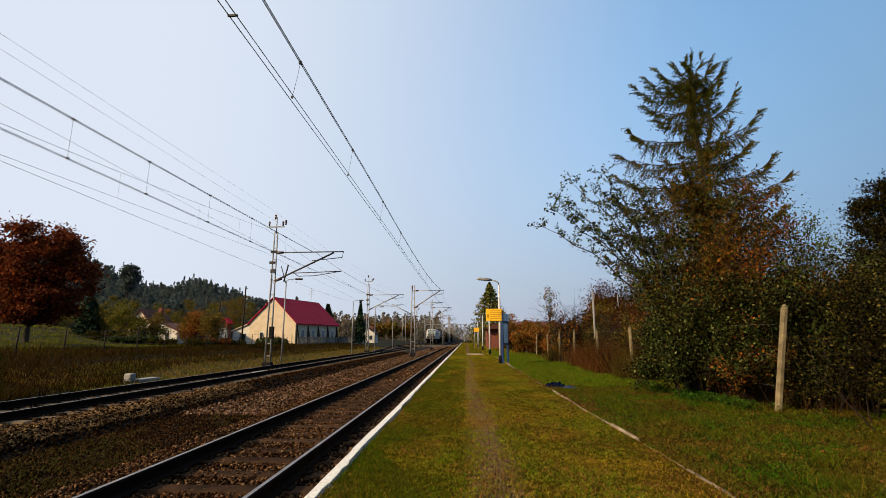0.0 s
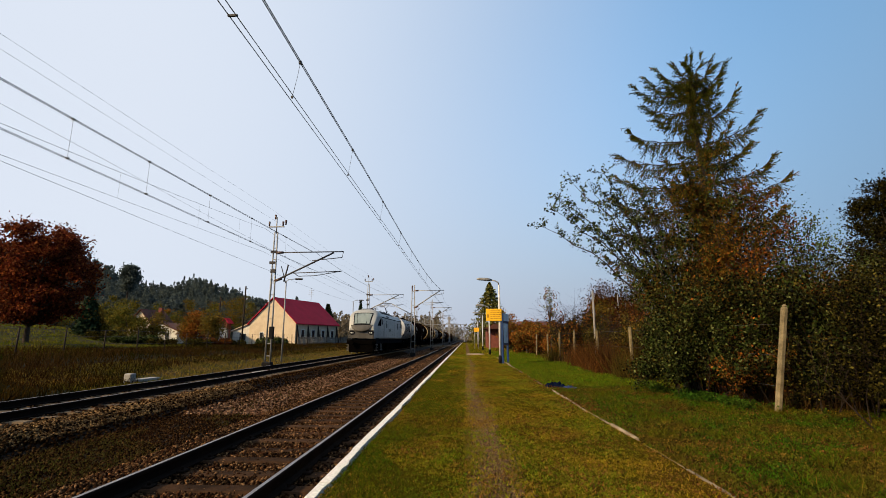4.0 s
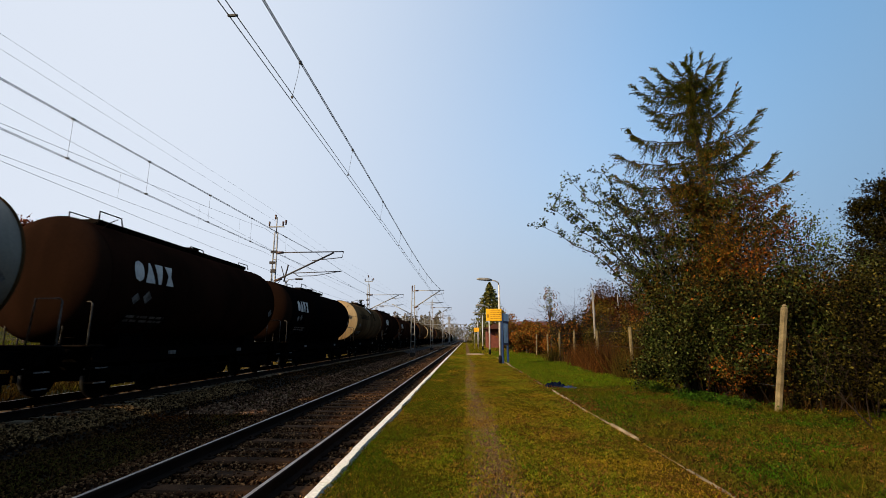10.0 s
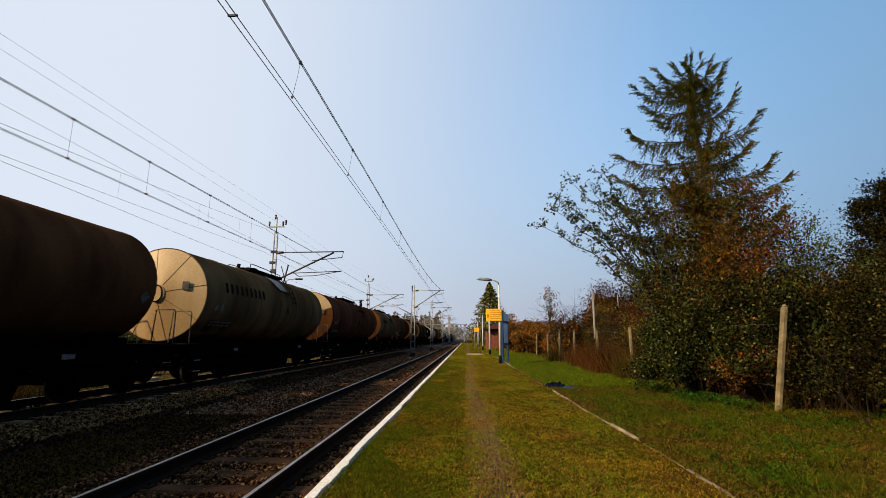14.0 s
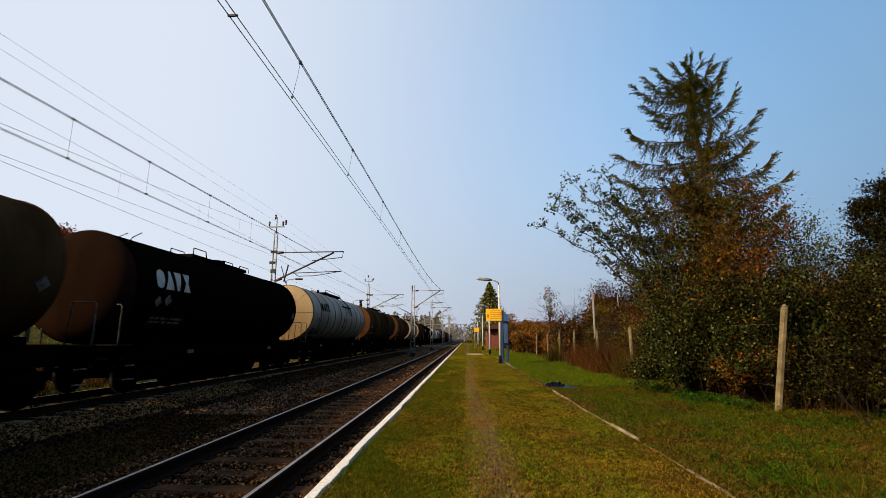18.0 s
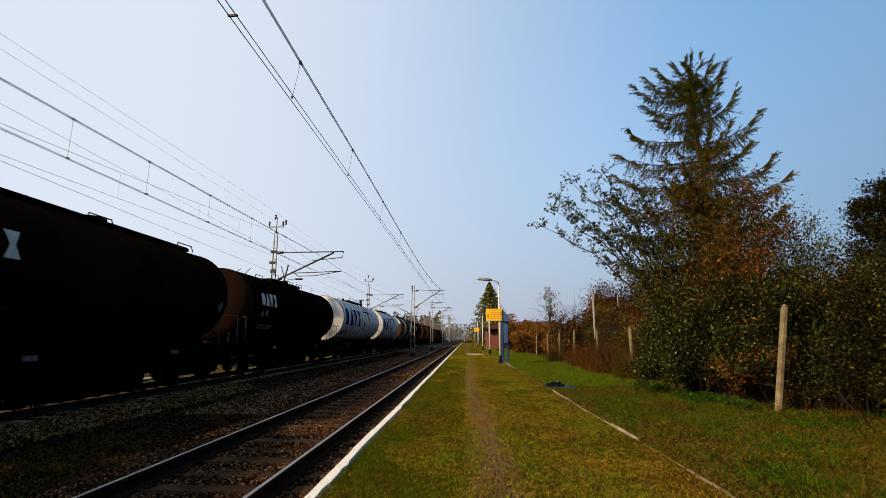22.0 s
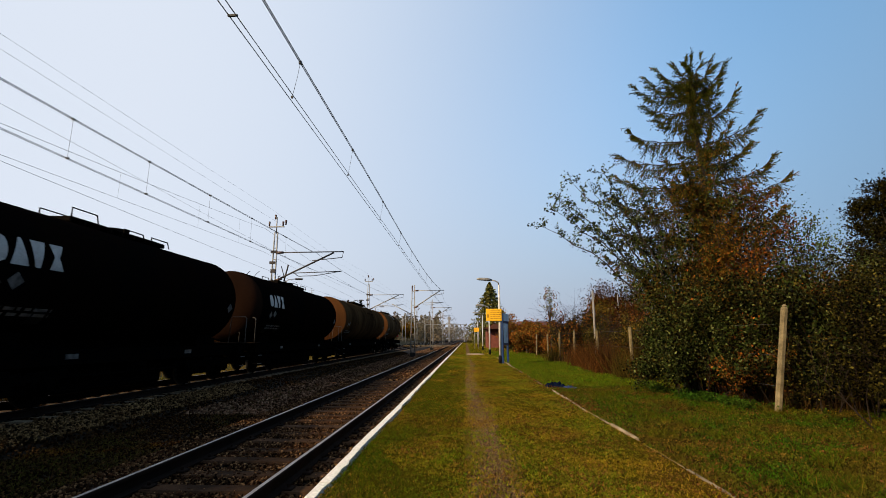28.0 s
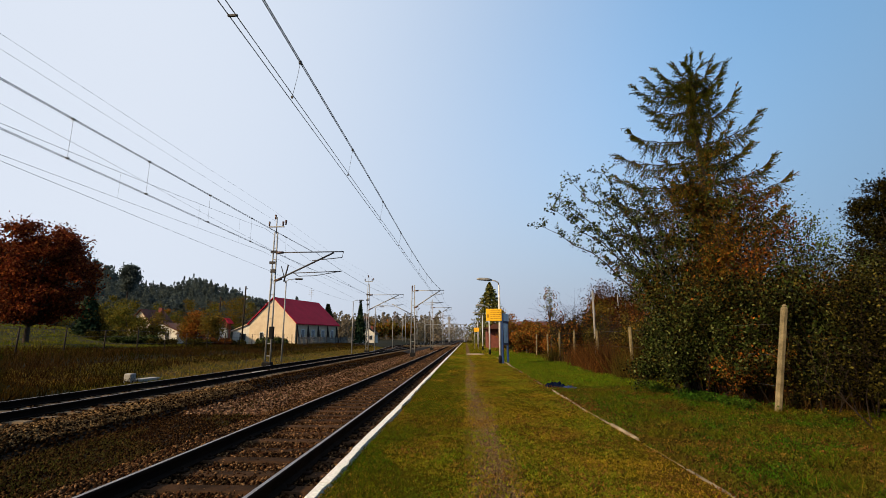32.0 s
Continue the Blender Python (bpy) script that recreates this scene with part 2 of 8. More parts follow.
BLADE_GREEN = mat("lush grass blades", (0.034, 0.092, 0.0025), (0.074, 0.062, 0.006), rough=0.8, scale=1.3, mix=(0.42, 0.60), fine=12, bump=0, island=0.85, spec=0.02, thin=0.35, col3=(0.078, 0.052, 0.008))
STRAW_OLIVE = mat("olive-brown dead grass", (0.070, 0.045, 0.008), (0.040, 0.032, 0.006), rough=0.9, scale=1, fine=20, bump=0, island=0.6, spec=0.02, thin=0.3)
REED_FENCE = mat("russet dead grass", (0.085, 0.034, 0.009), (0.045, 0.021, 0.007), rough=0.9, scale=1, fine=20, bump=0, island=0.6, spec=0.02, thin=0.3)
LEAF_GARDEN = mat("garden tree leaves", (0.070, 0.084, 0.012), (0.098, 0.080, 0.012), rough=0.8, scale=0.4, fine=9, bump=0, island=0.75, spec=0.03, thin=0.3, col3=(0.155, 0.105, 0.014))
GRAVEL_WEED = mat("thin weeds in gravel", (0.042, 0.042, 0.005), (0.066, 0.042, 0.008), rough=0.9, scale=0.6, fine=9, bump=0, island=0.5, spec=0.1, thin=0.2)
PALE_WOOD = mat("grey weathered pickets", (0.17, 0.16, 0.14), (0.09, 0.08, 0.07), rough=0.9, scale=3, fine=30, vary=0.2)
REED = mat("dry brown grass", (0.046, 0.023, 0.006), (0.028, 0.016, 0.005), rough=0.9, scale=1, fine=20, bump=0, island=0.5, spec=0.05, thin=0.3)
STRAW = mat("straw-coloured stalks", (0.17, 0.095, 0.028), (0.10, 0.06, 0.018), rough=0.9, scale=1, fine=20, bump=0, island=0.4, spec=0.1, thin=0.3)
FIELD_GRASS = mat("rough field grass", (0.010, 0.0145, 0.0018), (0.028, 0.0115, 0.003), rough=0.9, scale=0.35, fine=8, bump=0, island=0.75, spec=0.0, thin=0.3, col3=(0.046, 0.025, 0.006))
STUCCO = mat("cream stucco", (0.48, 0.392, 0.288), (0.4, 0.328, 0.24), rough=0.95, scale=0.8, fine=25)
PLASTER = mat("white plaster", (0.52, 0.50, 0.46), (0.40, 0.38, 0.34), rough=0.95, scale=0.8, fine=25)
ROOF_RED = mat("crimson metal roof", (0.42, 0.007, 0.028), (0.34, 0.006, 0.022), rough=0.8, scale=0.6, fine=14, bump=0.1)
ROOF_TILE = mat("brown tile roof", (0.09, 0.027, 0.018), (0.054, 0.0225, 0.01575), rough=0.8, scale=1, fine=20)
BRICK = mat("red brick", (0.17, 0.052, 0.036), (0.11, 0.036, 0.026), rough=0.9, scale=2, fine=30)
TIMBER = mat("dark timber", (0.0231, 0.0147, 0.0105), (0.0168, 0.01176, 0.0084), rough=0.9, scale=3, fine=40)
GLASS = mat("dark window glass", (0.02, 0.024, 0.03), rough=0.06, bump=0, spec=0.8)
CAB_GLASS = mat("dark cab glass", (0.006, 0.007, 0.009), rough=0.25, bump=0, spec=0.0)
LOCO = mat("silver-grey engine paint", (0.315, 0.318, 0.304), (0.250, 0.252, 0.240), rough=0.5, metal=0.1, scale=0.8, fine=30, bump=0.02, streak=0.4, grain=0.06)
# The pale base colour stands in for sky reflected in the glass.
WINDSCREEN = mat("windscreen with painted reflection", (0.20, 0.24, 0.23), (0.12, 0.15, 0.145), rough=0.12, scale=0.7, fine=4, bump=0, spec=0.6, grain=0.02)
# Grime, and the front's shade as well, put into this darker silver.
LOCO_FRONT = mat("grimy shaded silver front paint", (0.068, 0.064, 0.058), (0.042, 0.039, 0.035), rough=0.55, metal=0.1, scale=1.5, fine=30, bump=0.03, streak=0.4, grain=0.1)
LOCO_ROOF = mat("grey roof paint", (0.13, 0.135, 0.145), (0.08, 0.08, 0.08), rough=0.6, scale=1.5, fine=40, bump=0.05)
LOCO_DARK = mat("dark engine trim", (0.010, 0.011, 0.013), (0.007, 0.007, 0.008), rough=0.7, bump=0.05, spec=0.0)
LOUVRE = mat("grille grey", (0.055, 0.058, 0.066), rough=0.7, scale=4)
LAMP_GLASS = mat("dim headlamp", (0.30, 0.29, 0.26), rough=0.1, bump=0)
LAMP_GLASS.node_tree.nodes["Principled BSDF"].inputs["Emission Color"].default_value = (1.0, 0.95, 0.82, 1)
LAMP_GLASS.node_tree.nodes["Principled BSDF"].inputs["Emission Strength"].default_value = 0.10
# Gear and wheels are blackened: shade under the wagons put into the colour.
UNDER = mat("grimy running gear blackened for shade", (0.0024, 0.0021, 0.0018), (0.0018, 0.0015, 0.0015), rough=1.0, scale=3, fine=40, bump=0.3, spec=0.0)
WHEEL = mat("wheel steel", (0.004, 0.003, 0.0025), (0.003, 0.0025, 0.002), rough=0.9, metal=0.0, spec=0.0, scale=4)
TYRE = mat("polished tread", (0.025, 0.024, 0.0225), rough=0.5, metal=0.4, bump=0)
GRATE = mat("walkway steel", (0.0064, 0.0056, 0.0048), (0.0112, 0.008, 0.0064), rough=0.9, spec=0.0, scale=4, fine=50)
MARK_WHITE = mat("white stencil", (0.40, 0.385, 0.365), (0.26, 0.25, 0.24), rough=0.8, scale=4, mix=(0.45, 0.75))
MARK_DULL = mat("grimy pale stencil", (0.11, 0.105, 0.1), (0.03, 0.025, 0.0225), rough=0.8, scale=5, mix=(0.4, 0.65))
MARK_BLUE = mat("navy stencil", (0.007, 0.018, 0.095), (0.006, 0.013, 0.06), rough=0.9, scale=3, spec=0.0)
MARK_BLACK = mat("black stencil", (0.006, 0.006, 0.007), (0.014, 0.012, 0.010), rough=0.9, scale=4, spec=0.0)
RED_LAMP = mat("red tail disc", (0.5, 0.02, 0.02), rough=0.4, bump=0)


def paint(name, a, b, rough=0.5):
    return mat(name, a, b, rough=rough, scale=1.1, fine=16, bump=0.08, mix=(0.34, 0.66), streak=0.22, vary=0.12, spec=0.2 if max(a) > 0.12 else 0.0, grain=0.12)


# Side paints are kept darker: the unlit flank's shade is in the colour.
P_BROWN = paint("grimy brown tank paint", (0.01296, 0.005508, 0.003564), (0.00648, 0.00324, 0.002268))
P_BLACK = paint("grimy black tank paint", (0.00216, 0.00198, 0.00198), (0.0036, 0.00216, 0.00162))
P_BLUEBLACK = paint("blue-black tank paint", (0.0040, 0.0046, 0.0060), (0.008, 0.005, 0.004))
P_RUST = paint("rusty brown tank paint", (0.030, 0.0115, 0.006), (0.013, 0.0055, 0.0035))
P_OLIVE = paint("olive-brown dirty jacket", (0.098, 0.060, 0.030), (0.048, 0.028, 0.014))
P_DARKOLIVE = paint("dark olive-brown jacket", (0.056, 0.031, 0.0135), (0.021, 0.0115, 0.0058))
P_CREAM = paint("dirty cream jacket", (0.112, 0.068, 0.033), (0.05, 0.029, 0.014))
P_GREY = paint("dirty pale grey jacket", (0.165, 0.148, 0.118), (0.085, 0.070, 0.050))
# White with the flank's shade in it, well below the white of the ends.
P_WHITE = paint("shaded white jacket", (0.2942, 0.3072, 0.3275), (0.2404, 0.244, 0.2473), rough=0.42)
# End paints are raised above the sides: sunlight put into the colour.
P_HEADCREAM = paint("sunlit cream tank end", (0.374, 0.272, 0.1445), (0.2635, 0.17, 0.08075))
P_HEADORANGE = paint("sunlit rust-orange tank end", (0.096, 0.04, 0.014), (0.055, 0.0225, 0.009))
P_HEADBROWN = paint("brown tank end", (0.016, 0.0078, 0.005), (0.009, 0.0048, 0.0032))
P_HEADWHITE = paint("sunlit white tank end", (0.56, 0.55, 0.53), (0.48, 0.465, 0.44))
P_BAND = paint("dark grey jacket band", (0.045, 0.048, 0.052), (0.025, 0.025, 0.026))
P_UMBER = paint("umber-brown jacket", (0.078, 0.034, 0.0155), (0.036, 0.0145, 0.007))
P_HEADRUST = paint("dull rust tank end", (0.058, 0.021, 0.0095), (0.032, 0.012, 0.006))
P_RUSTRED = paint("faded rust-red jacket", (0.085, 0.033, 0.019), (0.045, 0.018, 0.011))
P_OLIVEGREY = paint("olive-grey jacket", (0.142, 0.098, 0.063), (0.082, 0.055, 0.034))
P_STRIPE = paint("pale band paint", (0.1528, 0.1413, 0.126), (0.1069, 0.09548, 0.0802))


# ---- mesh tools ----
class Soup:
    """Collects vertices and faces; done() makes them one mesh."""

    def __init__(s):
        s.v, s.f, s.sm, s.mi = [], [], [], []
        s.cur = 0

    def add(s, vs, fs, smooth=False):
        o = len(s.v)
        s.v.extend(vs)
        for f in fs:
            s.f.append([i + o for i in f])
            s.sm.append(smooth)
            s.mi.append(s.cur)
        return s

    def box(s, c, d, b=0.0, m=None):
        """A box of size d about c with chamfers b, turned by the matrix m about c."""
        hx, hy, hz = d[0] / 2, d[1] / 2, d[2] / 2
        c = Vector(c)
        if b <= 0:
            vs = [Vector((x * hx, y * hy, z * hz)) for x in (-1, 1) for y in (-1, 1) for z in (-1, 1)]
            fs = [(0, 1, 3, 2), (4, 6, 7, 5), (0, 4, 5, 1), (2, 3, 7, 6), (0, 2, 6, 4), (1, 5, 7, 3)]
        else:
            b = min(b, hx * 0.9, hy * 0.9, hz * 0.9)
            vs, ix = [], {}
            for x in (-1, 1):
                for y in (-1, 1):
                    for z in (-1, 1):
                        for a in range(3):
                            ix[x, y, z, a] = len(vs)
                            vs.append(Vector((x * (hx - (a != 0) * b), y * (hy - (a != 1) * b), z * (hz - (a != 2) * b))))
            fs = []
            sg = ((-1, -1), (-1, 1), (1, 1), (1, -1))

            def key(a, q, u, w):
                k = [0, 0, 0]
                k[a], k[(a + 1) % 3], k[(a + 2) % 3] = q, u, w
                return tuple(k)
            for a in range(3):
                for q in (-1, 1):
                    f = [ix[(*key(a, q, u, w), a)] for u, w in sg]
                    fs.append(f[::-1] if q > 0 else f)
            for a in range(3):
                p, r = (a + 1) % 3, (a + 2) % 3
                for u in (-1, 1):
                    for w in (-1, 1):
                        k0, k1 = key(a, -1, u, w), key(a, 1, u, w)
                        f = [ix[(*k0, p)], ix[(*k1, p)], ix[(*k1, r)], ix[(*k0, r)]]
                        fs.append(f if u * w < 0 else f[::-1])
            for x in (-1, 1):
                for y in (-1, 1):
                    for z in (-1, 1):
                        f = [ix[x, y, z, a] for a in range(3)]
                        fs.append(f if x * y * z > 0 else f[::-1])
        if m is not None:
            vs = [m @ v for v in vs]
        return s.add([tuple(c + v) for v in vs], fs)

    def tube(s, pts, radii, n=8, caps=True, smooth=True):
        pts = [Vector(p) for p in pts]
        if not hasattr(radii, "__len__"):
            radii = [radii] * len(pts)
        vs, fs = [], []
        prev = None
        for i, p in enumerate(pts):
            d = (pts[min(i + 1, len(pts) - 1)] - pts[max(i - 1, 0)]).normalized()
            if prev is None:
                prev = d.orthogonal().normalized()
            u = (prev - d * prev.dot(d)).normalized()
            prev = u
            w = d.cross(u)
            for k in range(n):
                a = 2 * math.pi * k / n
                vs.append(tuple(p + (u * math.cos(a) + w * math.sin(a)) * radii[i]))
        for i in range(len(pts) - 1):
            for k in range(n):
                k2 = (k + 1) % n
                fs.append((i * n + k, i * n + k2, (i + 1) * n + k2, (i + 1) * n + k))
        s.add(vs, fs, smooth)
        if caps:
            o = len(s.v) - len(vs)
            for f in (list(range(n))[::-1], list(range((len(pts) - 1) * n, len(pts) * n))):
                s.f.append([i + o for i in f])
                s.sm.append(False)
                s.mi.append(s.cur)
        return s

    def lathe_y(s, prof, n=40, cx=0.0, cz=0.0, smooth=True, a0=0.0, a1=2 * math.pi):
        """Turns the profile [(y, r)] about an axis along y."""
        vs, fs = [], []
        full = abs(a1 - a0) > 6.28
        cols = n if full else n + 1
        for y, r in prof:
            for k in range(cols):
                a = a0 + (a1 - a0) * k / n
                vs.append((cx + r * math.cos(a), y, cz + r * math.sin(a)))
        for i in range(len(prof) - 1):
            for k in range(n):
                k2 = (k + 1) % cols
                fs.append((i * cols + k, (i + 1) * cols + k, (i + 1) * cols + k2, i * cols + k2))
        return s.add(vs, fs, smooth)

    def done(s, name):
        me = bpy.data.meshes.new(name)
        me.from_pydata(s.v, [], s.f)
        me.polygons.foreach_set("use_smooth", s.sm)
        if any(s.mi):
            me.polygons.foreach_set("material_index", s.mi)
        me.update()
        return me


def part(name, geo, material, parent=None, label=""):
    """Links a Soup or mesh as one mesh object under its parent."""
    me = geo.done(name) if isinstance(geo, Soup) else geo
    ms = material if isinstance(material, (list, tuple)) else [material]
    if not me.materials:
        for x in ms:
            me.materials.append(x)
    ob = new(name, me)
    if parent is not None:
        ob.parent = parent
    if label:
        tagged(ob, label)
    return ob


def thing(name, m, label, category, group="", kind=""):
    ob = new(name)
    ob.empty_display_size = 0.3
    ob.matrix_basis = m
    return tagged(ob, label, category, group, kind)


def quads(name, verts, material, parent=None, sides=4):
    """One mesh of loose faces from an array (n, sides, 3)."""
    n = len(verts)
    me = bpy.data.meshes.new(name)
    me.vertices.add(n * sides)
    me.vertices.foreach_set("co", np.ascontiguousarray(verts, dtype=np.float32).ravel())
    me.loops.add(n * sides)
    me.loops.foreach_set("vertex_index", np.arange(n * sides, dtype=np.int32))
    me.polygons.add(n)
    me.polygons.foreach_set("loop_start", np.arange(0, n * sides, sides, dtype=np.int32))
    me.update(calc_edges=True)
    me.materials.append(material)
    ob = new(name, me)
    if parent is not None:
        ob.parent = parent
    return ob


def leaves(rng, pts, size, flat=0.0, long=1.6):
    """Leaf faces (diamond quads) about the points."""
    n = len(pts)
    a = rng.normal(size=(n, 3))
    a /= np.linalg.norm(a, axis=1)[:, None]
    b = rng.normal(size=(n, 3))
    b[:, 2] *= 1 - flat
    b -= a * (a * b).sum(1)[:, None]
    b /= np.linalg.norm(b, axis=1)[:, None] + 1e-9
    sz = size * rng.uniform(0.6, 1.3, n)[:, None]
    p = np.asarray(pts)
    return np.stack([p - a * sz * long / 2, p + b * sz / 2 - a * sz * 0.1, p + a * sz * long / 2, p - b * sz / 2 - a * sz * 0.1], 1)


def blades(rng, x, y, z, height, width, lean=0.35):
    """Upright grass blades as narrow triangles."""
    n = len(x)
    az = rng.uniform(0, 2 * math.pi, n)
    h = height * rng.uniform(0.5, 1.3, n)
    w = width * rng.uniform(0.6, 1.3, n)
    ln = rng.normal(0, lean, (n, 2)) * h[:, None]
    base = np.stack([x, y, z], 1)
    d = np.stack([np.cos(az) * w, np.sin(az) * w, np.zeros(n)], 1)
    tip = base + np.stack([ln[:, 0], ln[:, 1], h], 1)
    return np.stack([base - d, base + d, tip], 1)


def stones(name, rng, pts, size, material, parent=None):
    """Broken stones: skewed eight-cornered lumps, all in one mesh."""
    n = len(pts)
    c = np.array([[x, y, z] for x in (-1, 1) for y in (-1, 1) for z in (-1, 1)], float)
    v = c[None] * rng.uniform(0.45, 1.0, (n, 8, 3))
    sz = size * rng.uniform(0.55, 1.35, n)[:, None, None] * rng.uniform(0.7, 1.2, (n, 1, 3))
    v = v * sz / 2
    az, tl = rng.uniform(0, 2 * math.pi, n), rng.normal(0, 0.5, n)
    ca, sa, ct, st = np.cos(az), np.sin(az), np.cos(tl), np.sin(tl)
    y1 = v[:, :, 1] * ct[:, None] - v[:, :, 2] * st[:, None]
    z1 = v[:, :, 1] * st[:, None] + v[:, :, 2] * ct[:, None]
    x1 = v[:, :, 0] * ca[:, None] - y1 * sa[:, None]
    y2 = v[:, :, 0] * sa[:, None] + y1 * ca[:, None]
    v = np.stack([x1, y2, z1], 2) + np.asarray(pts)[:, None, :]
    fs = np.array([(0, 1, 3, 2), (4, 6, 7, 5), (0, 4, 5, 1), (2, 3, 7, 6), (0, 2, 6, 4), (1, 5, 7, 3)])
    loops = (fs[None] + (np.arange(n) * 8)[:, None, None]).ravel().astype(np.int32)
    me = bpy.data.meshes.new(name)
    me.vertices.add(n * 8)
    me.vertices.foreach_set("co", v.astype(np.float32).ravel())
    me.loops.add(len(loops))
    me.loops.foreach_set("vertex_index", loops)
    me.polygons.add(n * 6)
    me.polygons.foreach_set("loop_start", np.arange(0, n * 24, 4, dtype=np.int32))
    me.update(calc_edges=True)
    me.materials.append(material)
    ob = new(name, me)
    if parent is not None:
        ob.parent = parent
    return ob


# ---- the ground ----
X1, X2 = -2.72, -9.58          # centre lines of the near and the far track
EDGE, PZ = -1.02, 0.38         # platform edge and height
RIGHT = 1.72                   # back edge of the platform


def smooth(a, b, x):
    t = min(1.0, max(0.0, (x - a) / (b - a)))
    return t * t * (3 - 2 * t)


RISE = [(-1.6, 0.20), (-1.06, 0.172), (-0.85, 0.132), (-0.79, 0.112), (-0.74, 0.086), (-0.69, 0.074), (-0.645, 0.072), (-0.60, 0.088), (-0.565, 0.085), (-0.53, 0.070), (-0.46, 0.044), (-0.40, 0.026), (-0.27, 0.008), (-0.2, 0.004), (0.0, 0.0), (2.0, 0.0)]


def hill(x, y):
    """Height of the wooded hill that closes the valley to the west."""
    d = math.hypot(x, y)
    if y < 20 or d < 120:
        return 0.0
    a = x / y
    h = RISE[0][1] if a < RISE[0][0] else 0.0
    for (a0, h0), (a1, h1) in zip(RISE, RISE[1:]):
        if a0 <= a < a1:
            h = h0 + (h1 - h0) * (a - a0) / (a1 - a0)
    return h * 300 * smooth(130, 310, y)


def ground_z(x, y):
    z = -0.5 + 0.94 * smooth(-13.4, -21.5, x) if x < -13.4 else -0.5
    if x > 1.2:
        z = -0.5 + 0.84 * smooth(1.2, 1.75, x)
        z += 0.03 * noise.noise((x * 0.7, y * 0.7, 0)) * smooth(1.8, 3, x)
    if x < -16:
        z += 0.12 * noise.noise((x * 0.12, y * 0.12, 3)) + 0.4 * smooth(-26, -60, x)
        if y > 5:
            z += (0.45 * smooth(-24, -38, x) + 1.9 * smooth(-37, -62, x)) * smooth(-0.66, -0.92, x / y)
    return z + hill(x, y)


def make_ground():
    xs = [-4000, -2000, -1000, -600] + list(range(-500, -100, 12)) + list(range(-100, -40, 5)) + [-40 + 2.0 * i for i in range(10)]
    xs += [-20 + 0.8 * i for i in range(9)] + [-13.4, -10, -6, -1.2, 0.5, 1.2, 1.5, 1.75] + [2.2 + 0.5 * i for i in range(20)] + [14, 18, 25, 40, 70, 120, 250, 600, 1500, 4000]
    ys = [-4000, -1500, -500, -200, -80, -40, -20, -10, -5] + [0.5 * i for i in range(0, 60)] + [30 + 2.5 * i for i in range(28)] + list(range(100, 420, 10)) + [450, 500, 600, 800, 1200, 2000, 4000]
    s = Soup()
    nx = len(xs)
    vs = [(x, y, ground_z(x, y)) for y in ys for x in xs]
    for j in range(len(ys) - 1):
        for i in range(nx - 1):
            xm = (xs[i] + xs[i + 1]) / 2
            s.cur = 0
            s.f.append((j * nx + i, j * nx + i + 1, (j + 1) * nx + i + 1, (j + 1) * nx + i))
            s.sm.append(True)
            s.mi.append(1 if xm > 1.2 else (2 if -13.4 < xm < 1.2 else 0))
    s.v = vs
    g = part("ground", s, [MEADOW, VERGE_GROUND, BALLAST_BED])
    tagged(g, "rough autumn grassland and gravel beside the railway line", "ground", kind="structure")


make_ground()


# ---- tracks ----
RAIL = [(-0.021, 0.0), (0.021, 0.0), (0.034, -0.010), (0.036, -0.035), (0.009, -0.05), (0.009, -0.135), (0.07, -0.155), (0.07, -0.172), (-0.07, -0.172), (-0.07, -0.155),
        (-0.009, -0.135), (-0.009, -0.05), (-0.036, -0.035), (-0.034, -0.010)]
FAR = 420.0


def rail_mesh(y0, y1):
    s = Soup()
    n = len(RAIL)
    vs = [(x, y0, z) for x, z in RAIL] + [(x, y1, z) for x, z in RAIL]
    for k in range(n):
        s.cur = 1 if k == 0 else 0
        s.f.append([k, n + k, n + (k + 1) % n, (k + 1) % n])
        s.sm.append(False)
        s.mi.append(s.cur)
    s.f.append(list(range(n)))
    s.sm.append(False)
    s.mi.append(0)
    s.v = vs
    return s


def sleeper_mesh():
    s = Soup()
    s.box((0, 0, -0.25), (2.5, 0.25, 0.17), 0.025)
    return s.done("sleeper")


def clip_geo(s, x, y):
    for sx in (-1, 1):
        s.box((x + sx * 0.11, y, -0.155), (0.1, 0.13, 0.03), 0.008)
        s.tube([(x + sx * 0.105, y, -0.15), (x + sx * 0.105, y, -0.105)], 0.018, 6)


def bed(name, xc, half, top, label, x_low=-0.55):
    s = Soup()
    prof = [(-half - 0.75, x_low), (-half, top), (half, top), (half + 0.75, x_low)]
    ys = [-40.0] + [float(y) for y in range(0, 60, 2)] + [60, 80, 120, 200, FAR]
    n = len(prof)
    s.v = [(xc + x, y, z + 0.02 * noise.noise((x * 2, y, 1.0))) for y in ys for x, z in prof]
    for j in range(len(ys) - 1):
        for i in range(n - 1):
            s.f.append((j * n + i, j * n + i + 1, (j + 1) * n + i + 1, (j + 1) * n + i))
            s.sm.append(False)
            s.mi.append(0)
    return tagged(part(name, s, BALLAST_BED), label, "ballast", kind="structure")


